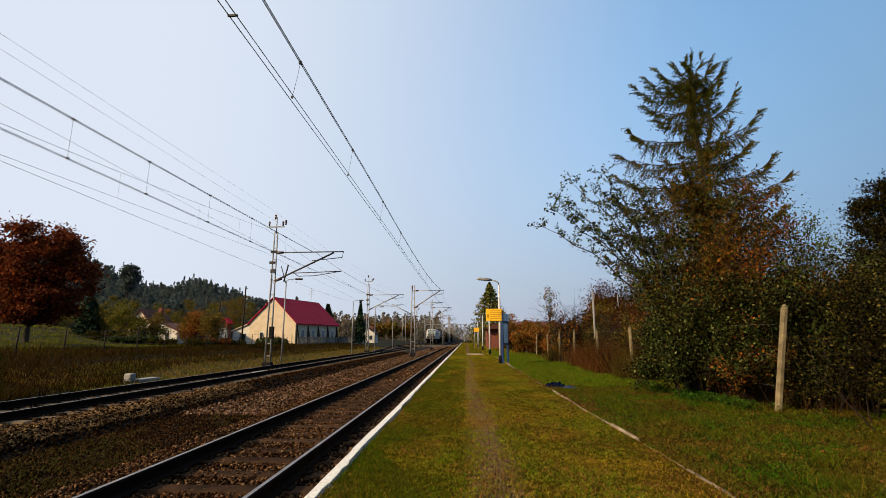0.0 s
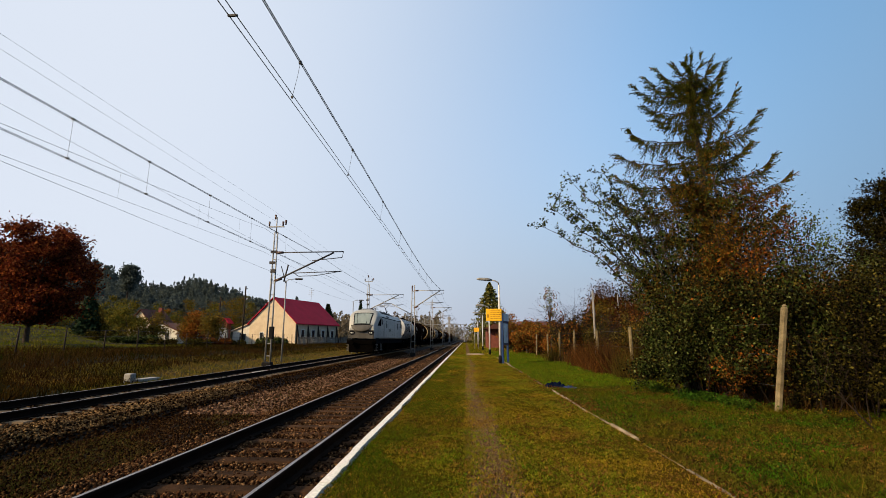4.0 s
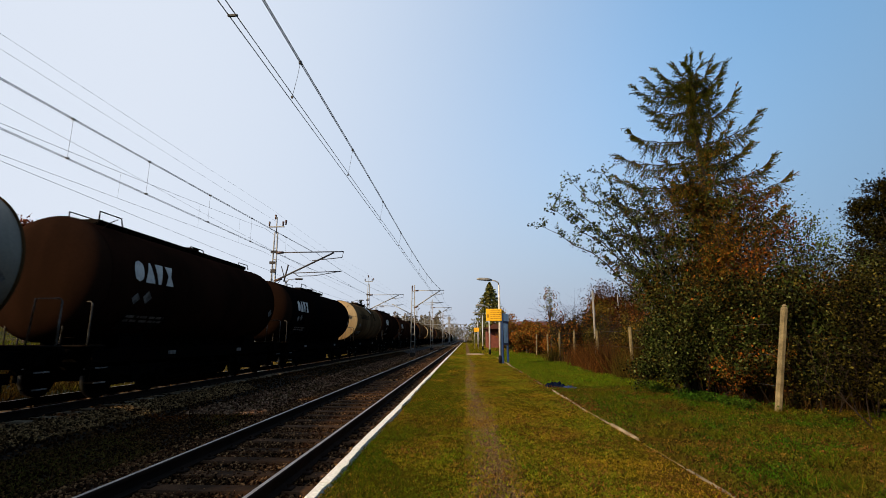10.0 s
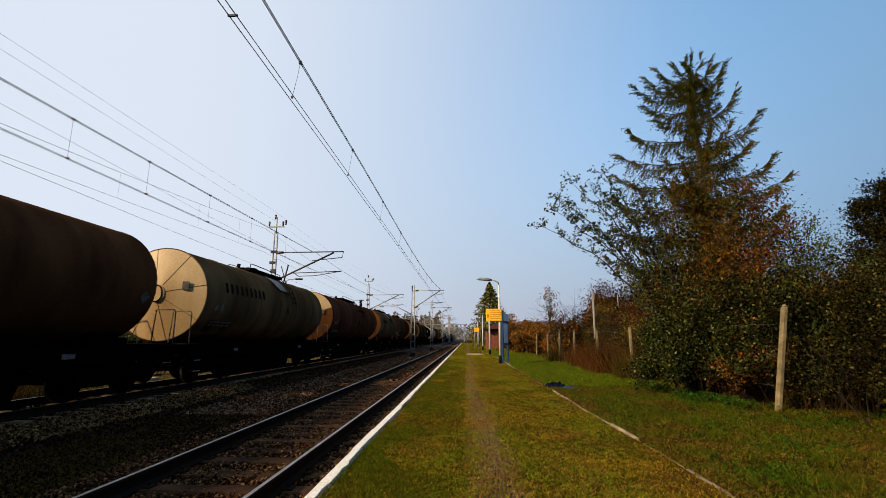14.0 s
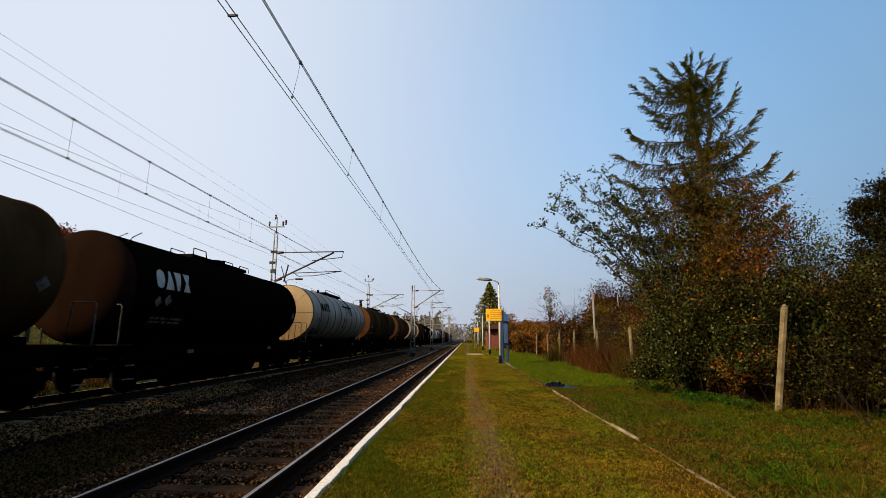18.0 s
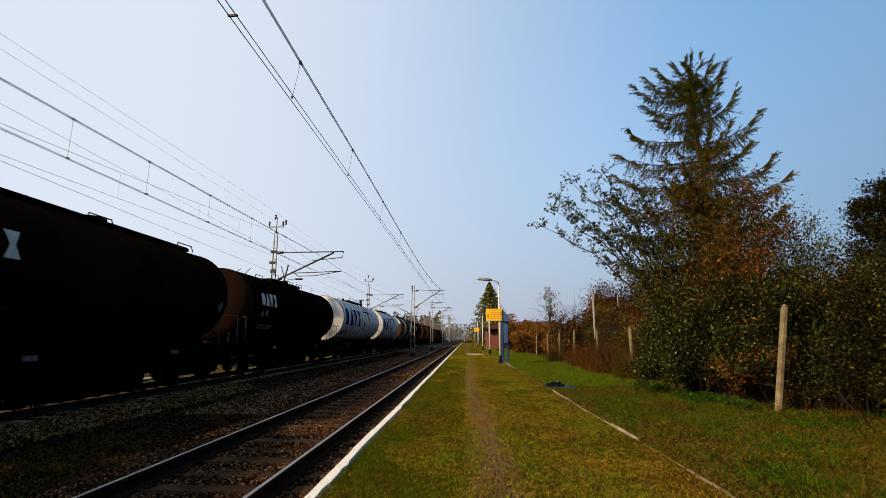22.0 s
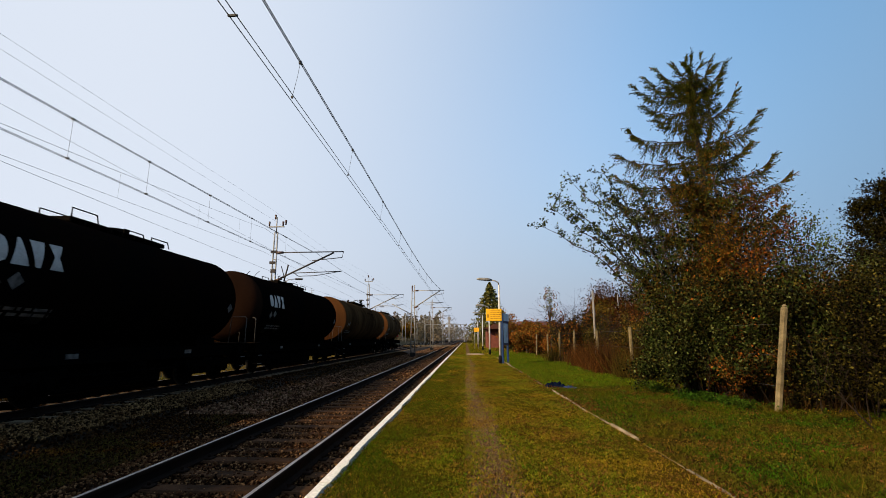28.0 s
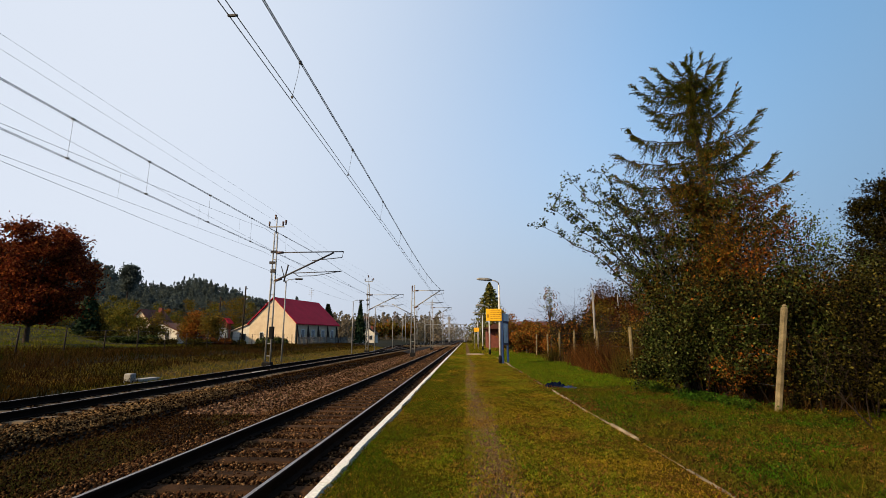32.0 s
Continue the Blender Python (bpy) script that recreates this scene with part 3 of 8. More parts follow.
def make_track(name, xc, y_near, label, wood=SLEEPER):
    t = thing(name, pose(xc, 0, 0), label, "railway track", kind="structure")
    for sx in (-0.7525, 0.7525):
        r = part("rail", rail_mesh(-45, FAR), [RAIL_SIDE, RAIL_TOP], t)
        r.location.x = sx
    me = sleeper_mesh()
    rng = random.Random(4)
    for i in range(120):
        o = part("sleeper", me, wood, t)
        o.location = (rng.uniform(-0.02, 0.02), y_near + 0.6 * i, rng.uniform(-0.012, 0.008))
        o.rotation_euler.z = rng.uniform(-0.012, 0.012)
    far = Soup()
    y = y_near + 72
    while y < 240:
        far.box((0, y, -0.25), (2.5, 0.25, 0.17))
        y += 0.6
    y = y_near - 0.6
    while y > -20:
        far.box((0, y, -0.25), (2.5, 0.25, 0.17))
        y -= 0.6
    tagged(part("far_sleepers", far, wood, t), kind="stuff")
    clips = Soup()
    for i in range(60):
        for sx in (-0.7525, 0.7525):
            clip_geo(clips, sx, y_near + 0.6 * i)
    tagged(part("rail_clips", clips, RAIL_SIDE, t), kind="stuff")
    return t


bed("ballast_bed_1", X1, 1.62, -0.205, "rust-brown ballast bed under the near track")
bed("ballast_bed_2", X2, 1.8, -0.215, "tan and brown ballast bed under the far track")
make_track("track_1", X1, 2.2, "near railway track with worn rails on brown sleepers")
make_track("track_2", X2, 6.0, "far railway track with bright rail heads on pale old sleepers", SLEEPER_PALE)


def siding():
    """A siding that leaves the far track beyond the first masts, and a boarded foot crossing."""
    t = thing("track_3", pose(0, 0, 0), "siding that curves away from the far track", "railway track", kind="structure")

    def xc(y):
        return X2 - 4.6 * smooth(44, 104, y)
    ys = [44 + 3.0 * i for i in range(34)] + [160, 220, 300, FAR]
    for sx in (-0.7525, 0.7525):
        s = Soup()
        n = len(RAIL)
        s.v = [(xc(y) + sx + x, y, z + 0.004) for y in ys for x, z in RAIL]
        for j in range(len(ys) - 1):
            for k in range(n):
                s.f.append([j * n + k, (j + 1) * n + k, (j + 1) * n + (k + 1) % n, j * n + (k + 1) % n])
                s.sm.append(False)
                s.mi.append(1 if k == 0 else 0)
        part("rail", s, [RAIL_SIDE, RAIL_TOP], t)
    me = sleeper_mesh()
    for i in range(100):
        y = 62 + 0.65 * i
        o = part("sleeper", me, SLEEPER, t)
        o.location = (xc(y), y, -0.02)
    c = thing("foot_crossing", pose(0, 96, 0), "pale boarded foot crossing over both tracks", "crossing", kind="structure")
    for i in range(14):
        part("board", Soup().box((-12.0 + 0.85 * i, 0, -0.03), (0.8, 1.6, 0.1), 0.01), SAND, c)
    k = thing("cable_cover", pose(-9.15, 21.4, -0.17), "pale flat cable cover slab between the rails", "slab")
    part("slab", Soup().box((0, 0, 0.06), (0.5, 1.1, 0.12), 0.02), CONCRETE_WHITE, k)


siding()


def scatter_stones():
    rng = np.random.default_rng(3)

    def lay(name, n, x0, x1, y0, y1, zf, size, m, label, bias=1.6):
        x = rng.uniform(x0, x1, n)
        y = y0 + (y1 - y0) * rng.uniform(0, 1, n) ** bias
        z = np.array([zf(a) for a in x]) + rng.uniform(-0.02, 0.022, n)
        o = stones(name, rng, np.stack([x, y, z], 1), size, m)
        tagged(o, label, "ballast", kind="stuff")

    b1 = lambda x: -0.195 if abs(x - X1) < 1.62 else -0.195 - (abs(x - X1) - 1.62) * 0.47
    b2 = lambda x: -0.205 if abs(x - X2) < 1.8 else -0.205 - (abs(x - X2) - 1.8) * 0.45
    lay("ballast_stones", 90000, X1 - 2.2, EDGE - 0.15, 3.2, 24, b1, 0.030, STONE_BROWN, "rust-brown broken ballast stones", 1.7)
    lay("ballast_stones", 17000, X1 - 2.2, EDGE - 0.15, 18, 115, b1, 0.08, STONE_BROWN, "rust-brown broken ballast stones", 1.4)
    lay("ballast_stones", 16000, X2 + 1.25, X2 + 2.15, 4.5, 17, b2, 0.032, STONE_TAN, "tan ballast shoulder stones with sunlight in their colour", 1.3)
    lay("ballast_stones", 22000, X2 + 1.25, X2 + 2.6, 4.5, 60, b2, 0.045, STONE_DARK, "rust-brown ballast shoulder stones", 1.4)
    lay("ballast_stones", 6000, X2 - 1.5, X2 + 1.3, 8, 40, b2, 0.07, STONE_BROWN, "dark ballast stones between the far rails", 1.5)
    lay("gravel", 84000, X2 + 2.0, X1 - 1.9, 4.0, 60, lambda x: -0.49, 0.029, STONE_DARK, "brown gravel between the two tracks", 1.7)
    lay("gravel", 17000, X2 + 2.3, X1 - 1.8, 12, 115, lambda x: -0.475, 0.06, STONE_RUST, "red-brown broken stone between the two tracks", 1.5)
    lay("ballast_stones", 15000, X1 - 2.2, EDGE - 0.15, -6, 3.2, b1, 0.05, STONE_BROWN, "rust-brown broken ballast stones", 1.0)
    lay("gravel", 12000, X2 + 2.0, X1 - 1.9, -6, 4.0, lambda x: -0.49, 0.055, STONE_DARK, "brown gravel between the two tracks", 1.0)
    lay("ballast_stones", 9000, X2 - 2.2, X2 + 2.6, -6, 6.0, b2, 0.075, STONE_DARK, "dark ballast stones of the far track", 1.0)
    # weeds between the tracks
    n = 52000
    x = rng.uniform(X2 + 2.3, X1 - 1.75, n)
    y = 4.5 + 40 * rng.uniform(0, 1, n) ** 1.8
    keep = np.array([noise.noise((a * 0.9, b * 0.2, 7)) + 0.35 * noise.noise((a * 2, b * 2, 2)) for a, b in zip(x, y)]) > 0.08
    x, y = x[keep], y[keep]
    o = quads("weeds", blades(rng, x, y, np.full(len(x), -0.5), 0.055, 0.007, 0.9), GRAVEL_WEED, sides=3)
    tagged(o, "low dry weeds growing in the gravel", "weeds", kind="stuff")


# ---- platform ----
def make_platform():
    p = thing("platform", pose(0, 0, 0), "low grass-grown earth platform with a white painted concrete edge", "platform", kind="structure")
    s = Soup()
    xs = [EDGE + 0.1 + (RIGHT - EDGE - 0.1) * i / 14 for i in range(15)]
    ys = [-20.0, -5] + [0.25 * i for i in range(0, 100)] + [25 + 2 * i for i in range(60)] + [150, 160]
    n = len(xs)
    for y in ys:
        for x in xs:
            path = math.exp(-((x - 0.16 - 0.08 * math.sin(y * 0.4)) / 0.2) ** 2)
            s.v.append((x, y, PZ - 0.012 + 0.012 * noise.noise((x * 1.5, y * 1.5, 5)) - 0.02 * path))
    for j in range(len(ys) - 1):
        for i in range(n - 1):
            s.f.append((j * n + i, j * n + i + 1, (j + 1) * n + i + 1, (j + 1) * n + i))
            s.sm.append(True)
            xm = (xs[i] + xs[i + 1]) / 2
            s.mi.append(0)
    m = GRASS_GROUND.copy()
    m.name = "platform turf with a worn path"
    nt = m.node_tree
    b = nt.nodes["Principled BSDF"]
    src = b.inputs["Base Color"].links[0].from_socket
    tc = nt.nodes.new("ShaderNodeTexCoord")
    sp = nt.nodes.new("ShaderNodeSeparateXYZ")
    nt.links.new(tc.outputs["Object"], sp.inputs[0])
    nz = nt.nodes.new("ShaderNodeTexNoise")
    nz.inputs["Scale"].default_value, nz.inputs["Detail"].default_value = 3.5, 8
    a1 = nt.nodes.new("ShaderNodeMath")
    a1.operation = "SUBTRACT"
    a1.inputs[1].default_value = 0.17
    nt.links.new(sp.outputs["X"], a1.inputs[0])
    a2 = nt.nodes.new("ShaderNodeMath")
    a2.operation = "ABSOLUTE"
    nt.links.new(a1.outputs[0], a2.inputs[0])
    a3 = nt.nodes.new("ShaderNodeMath")
    a3.operation = "MULTIPLY_ADD"
    a3.inputs[1].default_value, a3.inputs[2].default_value = 1.7, -0.78
    nt.links.new(nz.outputs["Fac"], a3.inputs[0])
    a4 = nt.nodes.new("ShaderNodeMath")
    a4.operation = "ADD"
    nt.links.new(a2.outputs[0], a4.inputs[0])
    nt.links.new(a3.outputs[0], a4.inputs[1])
    rg = nt.nodes.new("ShaderNodeMapRange")
    rg.inputs["From Min"].default_value, rg.inputs["From Max"].default_value = 0.0, 0.22
    rg.inputs["To Min"].default_value, rg.inputs["To Max"].default_value = 0.7, 0.0
    nt.links.new(a4.outputs[0], rg.inputs["Value"])
    mx = nt.nodes.new("ShaderNodeMix")
    mx.data_type = "RGBA"
    mx.inputs["B"].default_value = (0.125, 0.075, 0.036, 1)
    nt.links.new(rg.outputs[0], mx.inputs["Factor"])
    nt.links.new(src, mx.inputs["A"])
    nt.links.new(mx.outputs["Result"], b.inputs["Base Color"])
    part("turf", s, m, p, "green and yellowing turf with a worn path")
    # edge slabs with a ragged strip of white paint
    w = Soup()
    w.box((EDGE + 0.11, 70, 0.0), (0.22, 180, 0.66), 0.0)
    part("edge_wall", w, CONCRETE, p, "dark concrete platform wall")
    rng = random.Random(8)
    mes = []
    for k in range(6):
        e = Soup()
        n = 8
        pts = []
        for i in range(n + 1):
            pts.append((-0.02, i / n * 0.99, rng.uniform(-0.004, 0.004)))
        for i in range(n + 1):
            pts.append((0.058 + rng.uniform(-0.018, 0.014), i / n * 0.995, 0))
        top = [(x, y, 0.05) for x, y, z in pts]
        bot = [(x, y, 0.0) for x, y, z in pts]
        e.add(top + bot, [])
        m2 = 2 * (n + 1)
        fs = []
        for i in range(n):
            fs.append((i, n + 1 + i, n + 2 + i, i + 1))
            fs.append((m2 + i, i, i + 1, m2 + i + 1))
            fs.append((n + 1 + i, m2 + n + 1 + i, m2 + n + 2 + i, n + 2 + i))
        fs.append((0, m2, m2 + n + 1, n + 1))
        fs.append((n, 2 * n + 1, m2 + 2 * n + 1, m2 + n))
        e.add([], [])
        for f in fs:
            e.f.append(list(f))
            e.sm.append(False)
            e.mi.append(0)
        mes.append(e.done("edge_slab"))
    for i in range(-10, 130):
        o = part("edge_slab", mes[rng.randrange(6)], WHITE_EDGE, p)
        o.location = (EDGE + rng.uniform(-0.008, 0.008), 1.5 + i, PZ - 0.045 + rng.uniform(-0.004, 0.006))
    # sunk kerb stones along the back of the platform
    ks = []
    for k in range(4):
        e = Soup()
        e.box((0, 0, 0), (0.046, 0.95 - 0.05 * k, 0.16), 0.012)
        ks.append(e.done("kerb_stone"))
    for i in range(-8, 26):
        yk = 2.6 + i * 0.98
        if not (1.0 < yk < 4.3 or 5.2 < yk < 6.6) and rng.random() < 0.12:
            continue
        o = part("kerb_stone", ks[i % 4], KERB, p)
        o.location = (RIGHT + rng.uniform(-0.025, 0.025), 2.6 + i * 0.98, PZ - 0.078 + rng.uniform(-0.026, 0.016))
        o.rotation_euler = (rng.uniform(-0.012, 0.012), rng.uniform(-0.1, 0.1), rng.uniform(-0.02, 0.02))
    s = Soup()
    n = 26
    s.v = [(0.62, 32.0, PZ + 0.012)] + [(0.62 + (0.62 + 0.2 * noise.noise((i, 1, 2))) * math.cos(6.2832 * i / n), 32 + (1.5 + 0.7 * noise.noise((i, 4, 2))) * math.sin(6.2832 * i / n), PZ + 0.006) for i in range(n)]
    for i in range(n):
        s.f.append((0, 1 + i, 1 + (i + 1) % n))
        s.sm.append(True)
        s.mi.append(0)
    part("sand_patch", s, SAND, p, "bare sandy patch in the turf")
    return p


make_platform()


def make_grass():
    rng = np.random.default_rng(11)

    def tufts(n, per, sp, y0, y1, bias, x0, x1):
        ty = y0 + (y1 - y0) * rng.uniform(0, 1, n) ** bias
        tx = rng.uniform(x0, x1, n)
        q = sp * (0.7 + 0.05 * np.repeat(ty, per))
        return np.repeat(tx, per) + rng.normal(0, 1, n * per) * q, np.repeat(ty, per) + rng.normal(0, 1, n * per) * q
    x, y = tufts(48000, 10, 0.014, 2.6, 30, 1.6, EDGE + 0.12, RIGHT)
    x2, y2 = tufts(8000, 10, 0.015, -6, 2.6, 1.0, EDGE + 0.12, RIGHT)
    x, y = np.concatenate([x, x2]), np.concatenate([y, y2])
    n = len(x)
    bare = np.exp(-((x - 0.17 - 0.08 * np.sin(y * 0.4)) / 0.22) ** 2)
    keep = rng.uniform(0, 1, n) > bare * 0.80
    pat = np.array([noise.noise((a * 0.8, b * 0.5, 1)) for a, b in zip(x, y)])
    keep &= rng.uniform(0, 1, n) < 0.92 + 0.6 * pat
    x, y = x[keep], y[keep]
    tagged(quads("platform_grass", blades(rng, x, y, np.full(len(x), PZ - 0.02), 0.022, 0.0036, 0.9), BLADE, sides=3),
           "short mown grass, green and yellowing, on the platform", "grass", kind="stuff")
    n = 40000
    y = 26 + 90 * rng.uniform(0, 1, n) ** 1.6
    x = rng.uniform(EDGE + 0.12, RIGHT + 2.6, n)
    keep = (np.abs(x - 0.17) > 0.16) & ~((np.abs(x - 0.62) < 0.5) & (np.abs(y - 32) < 1.2))
    x, y = x[keep], y[keep]
    z = np.array([PZ - 0.02 if a < RIGHT else ground_z(a, b) for a, b in zip(x, y)])
    tagged(quads("platform_grass", blades(rng, x, y, z, 0.045, 0.012, 0.9), BLADE, sides=3), "short grass on the far end of the platform", "grass", kind="stuff")
    n = 95000
    y = 2.6 + 20 * rng.uniform(0, 1, n) ** 1.7
    x = EDGE + 0.08 + np.abs(rng.normal(0, 0.5, n))
    keep = (x < -0.02) & (np.array([noise.noise((a * 1.2, b * 0.7, 9)) for a, b in zip(x, y)]) > -0.18)
    x, y = x[keep], y[keep]
    tagged(quads("edge_grass", blades(rng, x, y, np.full(len(x), PZ - 0.015), 0.030, 0.0034, 0.8), BLADE_EDGE, sides=3),
           "fresh green grass growing over the platform edge", "grass", kind="stuff")
    x, y = tufts(34000, 10, 0.02, 2.6, 34, 1.7, RIGHT + 0.02, RIGHT + 5.5)
    x2, y2 = tufts(9000, 10, 0.02, -6, 2.6, 1.0, RIGHT + 0.02, RIGHT + 5.5)
    x, y = np.concatenate([x, x2]), np.concatenate([y, y2])
    n = len(x)
    pat = np.array([noise.noise((a * 0.7, b * 0.6, 4)) for a, b in zip(x, y)])
    keep = rng.uniform(0, 1, n) < 0.9 + 0.5 * pat
    x, y = x[keep], y[keep]
    z = np.array([ground_z(a, b) for a, b in zip(x, y)])
    tagged(quads("verge_grass", blades(rng, x, y, z, 0.034, 0.0045, 1.0), BLADE_GREEN, sides=3),
           "lush green uncut grass behind the platform", "grass", kind="stuff")
    n = 60000
    y = 11 + 28 * rng.uniform(0, 1, n) ** 1.3
    x = RIGHT + 0.05 + 2.75 * rng.uniform(0, 1, n)
    z = np.array([ground_z(a, b) for a, b in zip(x, y)])
    tagged(quads("verge_grass", blades(rng, x, y, z, 0.06, 0.009, 0.8), BLADE_LUSH, sides=3), "fresh green grass strip before the fence", "grass", kind="stuff")
    # small flat leaves of clover and plantain in the turf
    n = 150000
    y = 2.5 + 20 * rng.uniform(0, 1, n) ** 1.7
    x = EDGE + 0.06 + (RIGHT - EDGE + 3.8) * rng.uniform(0, 1, n) ** 1.15
    f = np.array([noise.noise((a * 1.3, b * 0.9, 12)) for a, b in zip(x, y)])
    bare = np.exp(-((x - 0.17 - 0.08 * np.sin(y * 0.4)) / 0.24) ** 2)
    keep = (rng.uniform(0, 1, n) < 0.62 + f) & (rng.uniform(0, 1, n) > bare * 0.9)
    x, y = x[keep], y[keep]
    z = np.where(x < RIGHT, PZ - 0.012, 0.345) + rng.uniform(0.0, 0.016, len(x))
    tagged(quads("turf_leaves", leaves(rng, np.stack([x, y, z], 1), 0.013, 0.3, 1.3), CLOVER), "small clover and plantain leaves in the turf", "grass", kind="stuff")
    # matted dead thatch in patches over the turf
    n = 60000
    y = 2.5 + 14 * rng.uniform(0, 1, n) ** 1.5
    x = EDGE + 0.1 + (RIGHT - EDGE + 2.6) * rng.uniform(0, 1, n)
    f = np.array([noise.noise((a * 1.5, b * 0.9, 31)) + 0.5 * noise.noise((a * 4.0, b * 3.0, 8)) for a, b in zip(x, y)])
    f += 0.5 * np.exp(-((x - RIGHT - 0.05) / 0.22) ** 2)
    keep = f > 0.22
    x, y = x[keep], y[keep]
    z = np.where(x < RIGHT, PZ - 0.008, 0.35) + rng.uniform(0.0, 0.012, len(x))
    tagged(quads("thatch", leaves(rng, np.stack([x, y, z], 1), 0.008, 0.7, 4.0), THATCH), "matted brown dead grass in patches over the turf", "grass", kind="stuff")
    # gravel trodden out of the path
    n = 30000
    y = 2.6 + 20 * rng.uniform(0, 1, n) ** 1.6
    x = 0.17 + 0.08 * np.sin(y * 0.4) + rng.normal(0, 0.12, n)
    o = stones("path_gravel", rng, np.stack([x, y, np.full(n, PZ - 0.022)], 1), 0.011, STONE_PATH)
    tagged(o, "fine brown gravel on the trodden path", "gravel", kind="stuff")
    # leafy weeds in the verge
    n = 150
    cx, cy = RIGHT + 0.3 + 3.6 * rng.uniform(0, 1, n), 3.2 + 14 * rng.uniform(0, 1, n) ** 1.4
    p = np.repeat(np.stack([cx, cy], 1), 26, 0) + rng.normal(0, 0.06, (n * 26, 2))
    z = np.array([ground_z(a, b) for a, b in p]) + rng.uniform(0.02, 0.07, len(p))
    tagged(quads("verge_weeds", leaves(rng, np.column_stack([p, z]), 0.017, 0.6, 1.6), WEED), "low leafy green weeds in the verge", "weeds", kind="stuff")
    n = 80
    cy = 7.2 + 3.6 * rng.uniform(0, 1, n)
    cx = 4.25 - 0.35 * (cy - 7.2) / 3.6 + rng.normal(0, 0.16, n)
    p = np.repeat(np.stack([cx, cy], 1), 40, 0) + rng.normal(0, 0.07, (n * 40, 2))
    z = np.array([ground_z(a, b) for a, b in p]) + rng.uniform(0.02, 0.12, len(p))
    tagged(quads("verge_weeds", leaves(rng, np.column_stack([p, z]), 0.024, 0.5, 1.7), WEED), "fresh green weeds along the foot of the shrubs", "weeds", kind="stuff")
    # thick dark tufts standing in the verge
    n = 60
    cx, cy = RIGHT + 0.25 + 2.7 * rng.uniform(0, 1, n), 3.6 + 9 * rng.uniform(0, 1, n) ** 1.3
    x, y = np.repeat(cx, 90) + rng.normal(0, 0.07, n * 90), np.repeat(cy, 90) + rng.normal(0, 0.07, n * 90)
    z = np.array([ground_z(a, b) for a, b in zip(x, y)])
    tagged(quads("verge_grass", blades(rng, x, y, z, 0.085, 0.0045, 0.9), BLADE_EDGE, sides=3), "thick dark green grass tufts in the verge", "grass", kind="stuff")
    # dead leaves on the verge
    n = 9000
    x, y = RIGHT - 1.2 + 5.2 * rng.uniform(0, 1, n), 2.6 + 14 * rng.uniform(0, 1, n) ** 1.3
    x[:3500] = RIGHT + 0.05 + rng.normal(0, 0.16, 3500)
    f = np.array([noise.noise((a * 0.9, b * 0.6, 21)) for a, b in zip(x, y)])
    keep = rng.uniform(0, 1, n) < 0.25 + 1.8 * f
    x, y = x[keep], y[keep]
    n = len(x)
    z = np.array([max(ground_z(a, b), PZ - 0.01 if a < RIGHT else -9) for a, b in zip(x, y)]) + rng.uniform(0.015, 0.05, n)
    tagged(quads("fallen_leaves", leaves(rng, np.stack([x, y, z], 1), 0.020, 0.8, 1.3), DEAD_LEAF), "scattered dry brown fallen leaves", "leaves", kind="stuff")
    n = 45000
    x = -23.2 - 48 * rng.uniform(0, 1, n)
    y = 24 + 45 * rng.uniform(0, 1, n) ** 1.2
    z = np.array([ground_z(a, b) for a, b in zip(x, y)])
    tagged(quads("meadow_grass", blades(rng, x, y, z - 0.02, 0.2, 0.03, 0.5), MEADOW_BLADE, sides=3), "sunlit green grass of the meadow beyond the fence", "grass", kind="stuff")
    # mown bank beside the far track before the house
    n = 42000
    y = 17 + 74 * rng.uniform(0, 1, n) ** 1.3
    x = -13.0 - 5.5 * rng.uniform(0, 1, n)
    z = np.array([ground_z(a, b) for a, b in zip(x, y)])
    tagged(quads("bank_grass", blades(rng, x, y, z - 0.02, 0.13, 0.02, 0.6), BANK_BLADE, sides=3), "yellow-green grass bank beside the far track", "grass", kind="stuff")
    # tall dry grass in the strip west of the line
    n = 60000
    x = -13.9 - 17 * rng.uniform(0, 1, n) ** 1.2
    y = 11 + 75 * rng.uniform(0, 1, n) ** 1.5
    keep = (x < -16.5) | (y < 24 + 4 * np.sin(x))
    x, y = x[keep], y[keep]
    z = np.array([ground_z(a, b) for a, b in zip(x, y)])
    tagged(quads("field_grass", blades(rng, x, y, z - 0.02, 0.34, 0.02, 0.4), FIELD_GRASS, sides=3),
           "tall tufted yellow-brown grass beside the line", "grass", kind="stuff")
    n = 5000
    x = -16.5 - 5.5 * rng.uniform(0, 1, n)
    y = 17 + 26 * rng.uniform(0, 1, n)
    keep = np.array([noise.noise((a * 0.3, b * 0.2, 9)) for a, b in zip(x, y)]) > -0.05
    x, y = x[keep], y[keep]
    z = np.array([ground_z(a, b) for a, b in zip(x, y)])
    tagged(quads("dry_stalks", blades(rng, x, y, z - 0.02, 0.45, 0.014, 0.3), REED, sides=3),
           "tall russet dead stalks along the meadow fence", "weeds", kind="stuff")


# ---- the train ----
SPEED = 22.2          # metres a second, towards the camera
RT, ZC = 1.47, 2.77   # tank radius and axis height


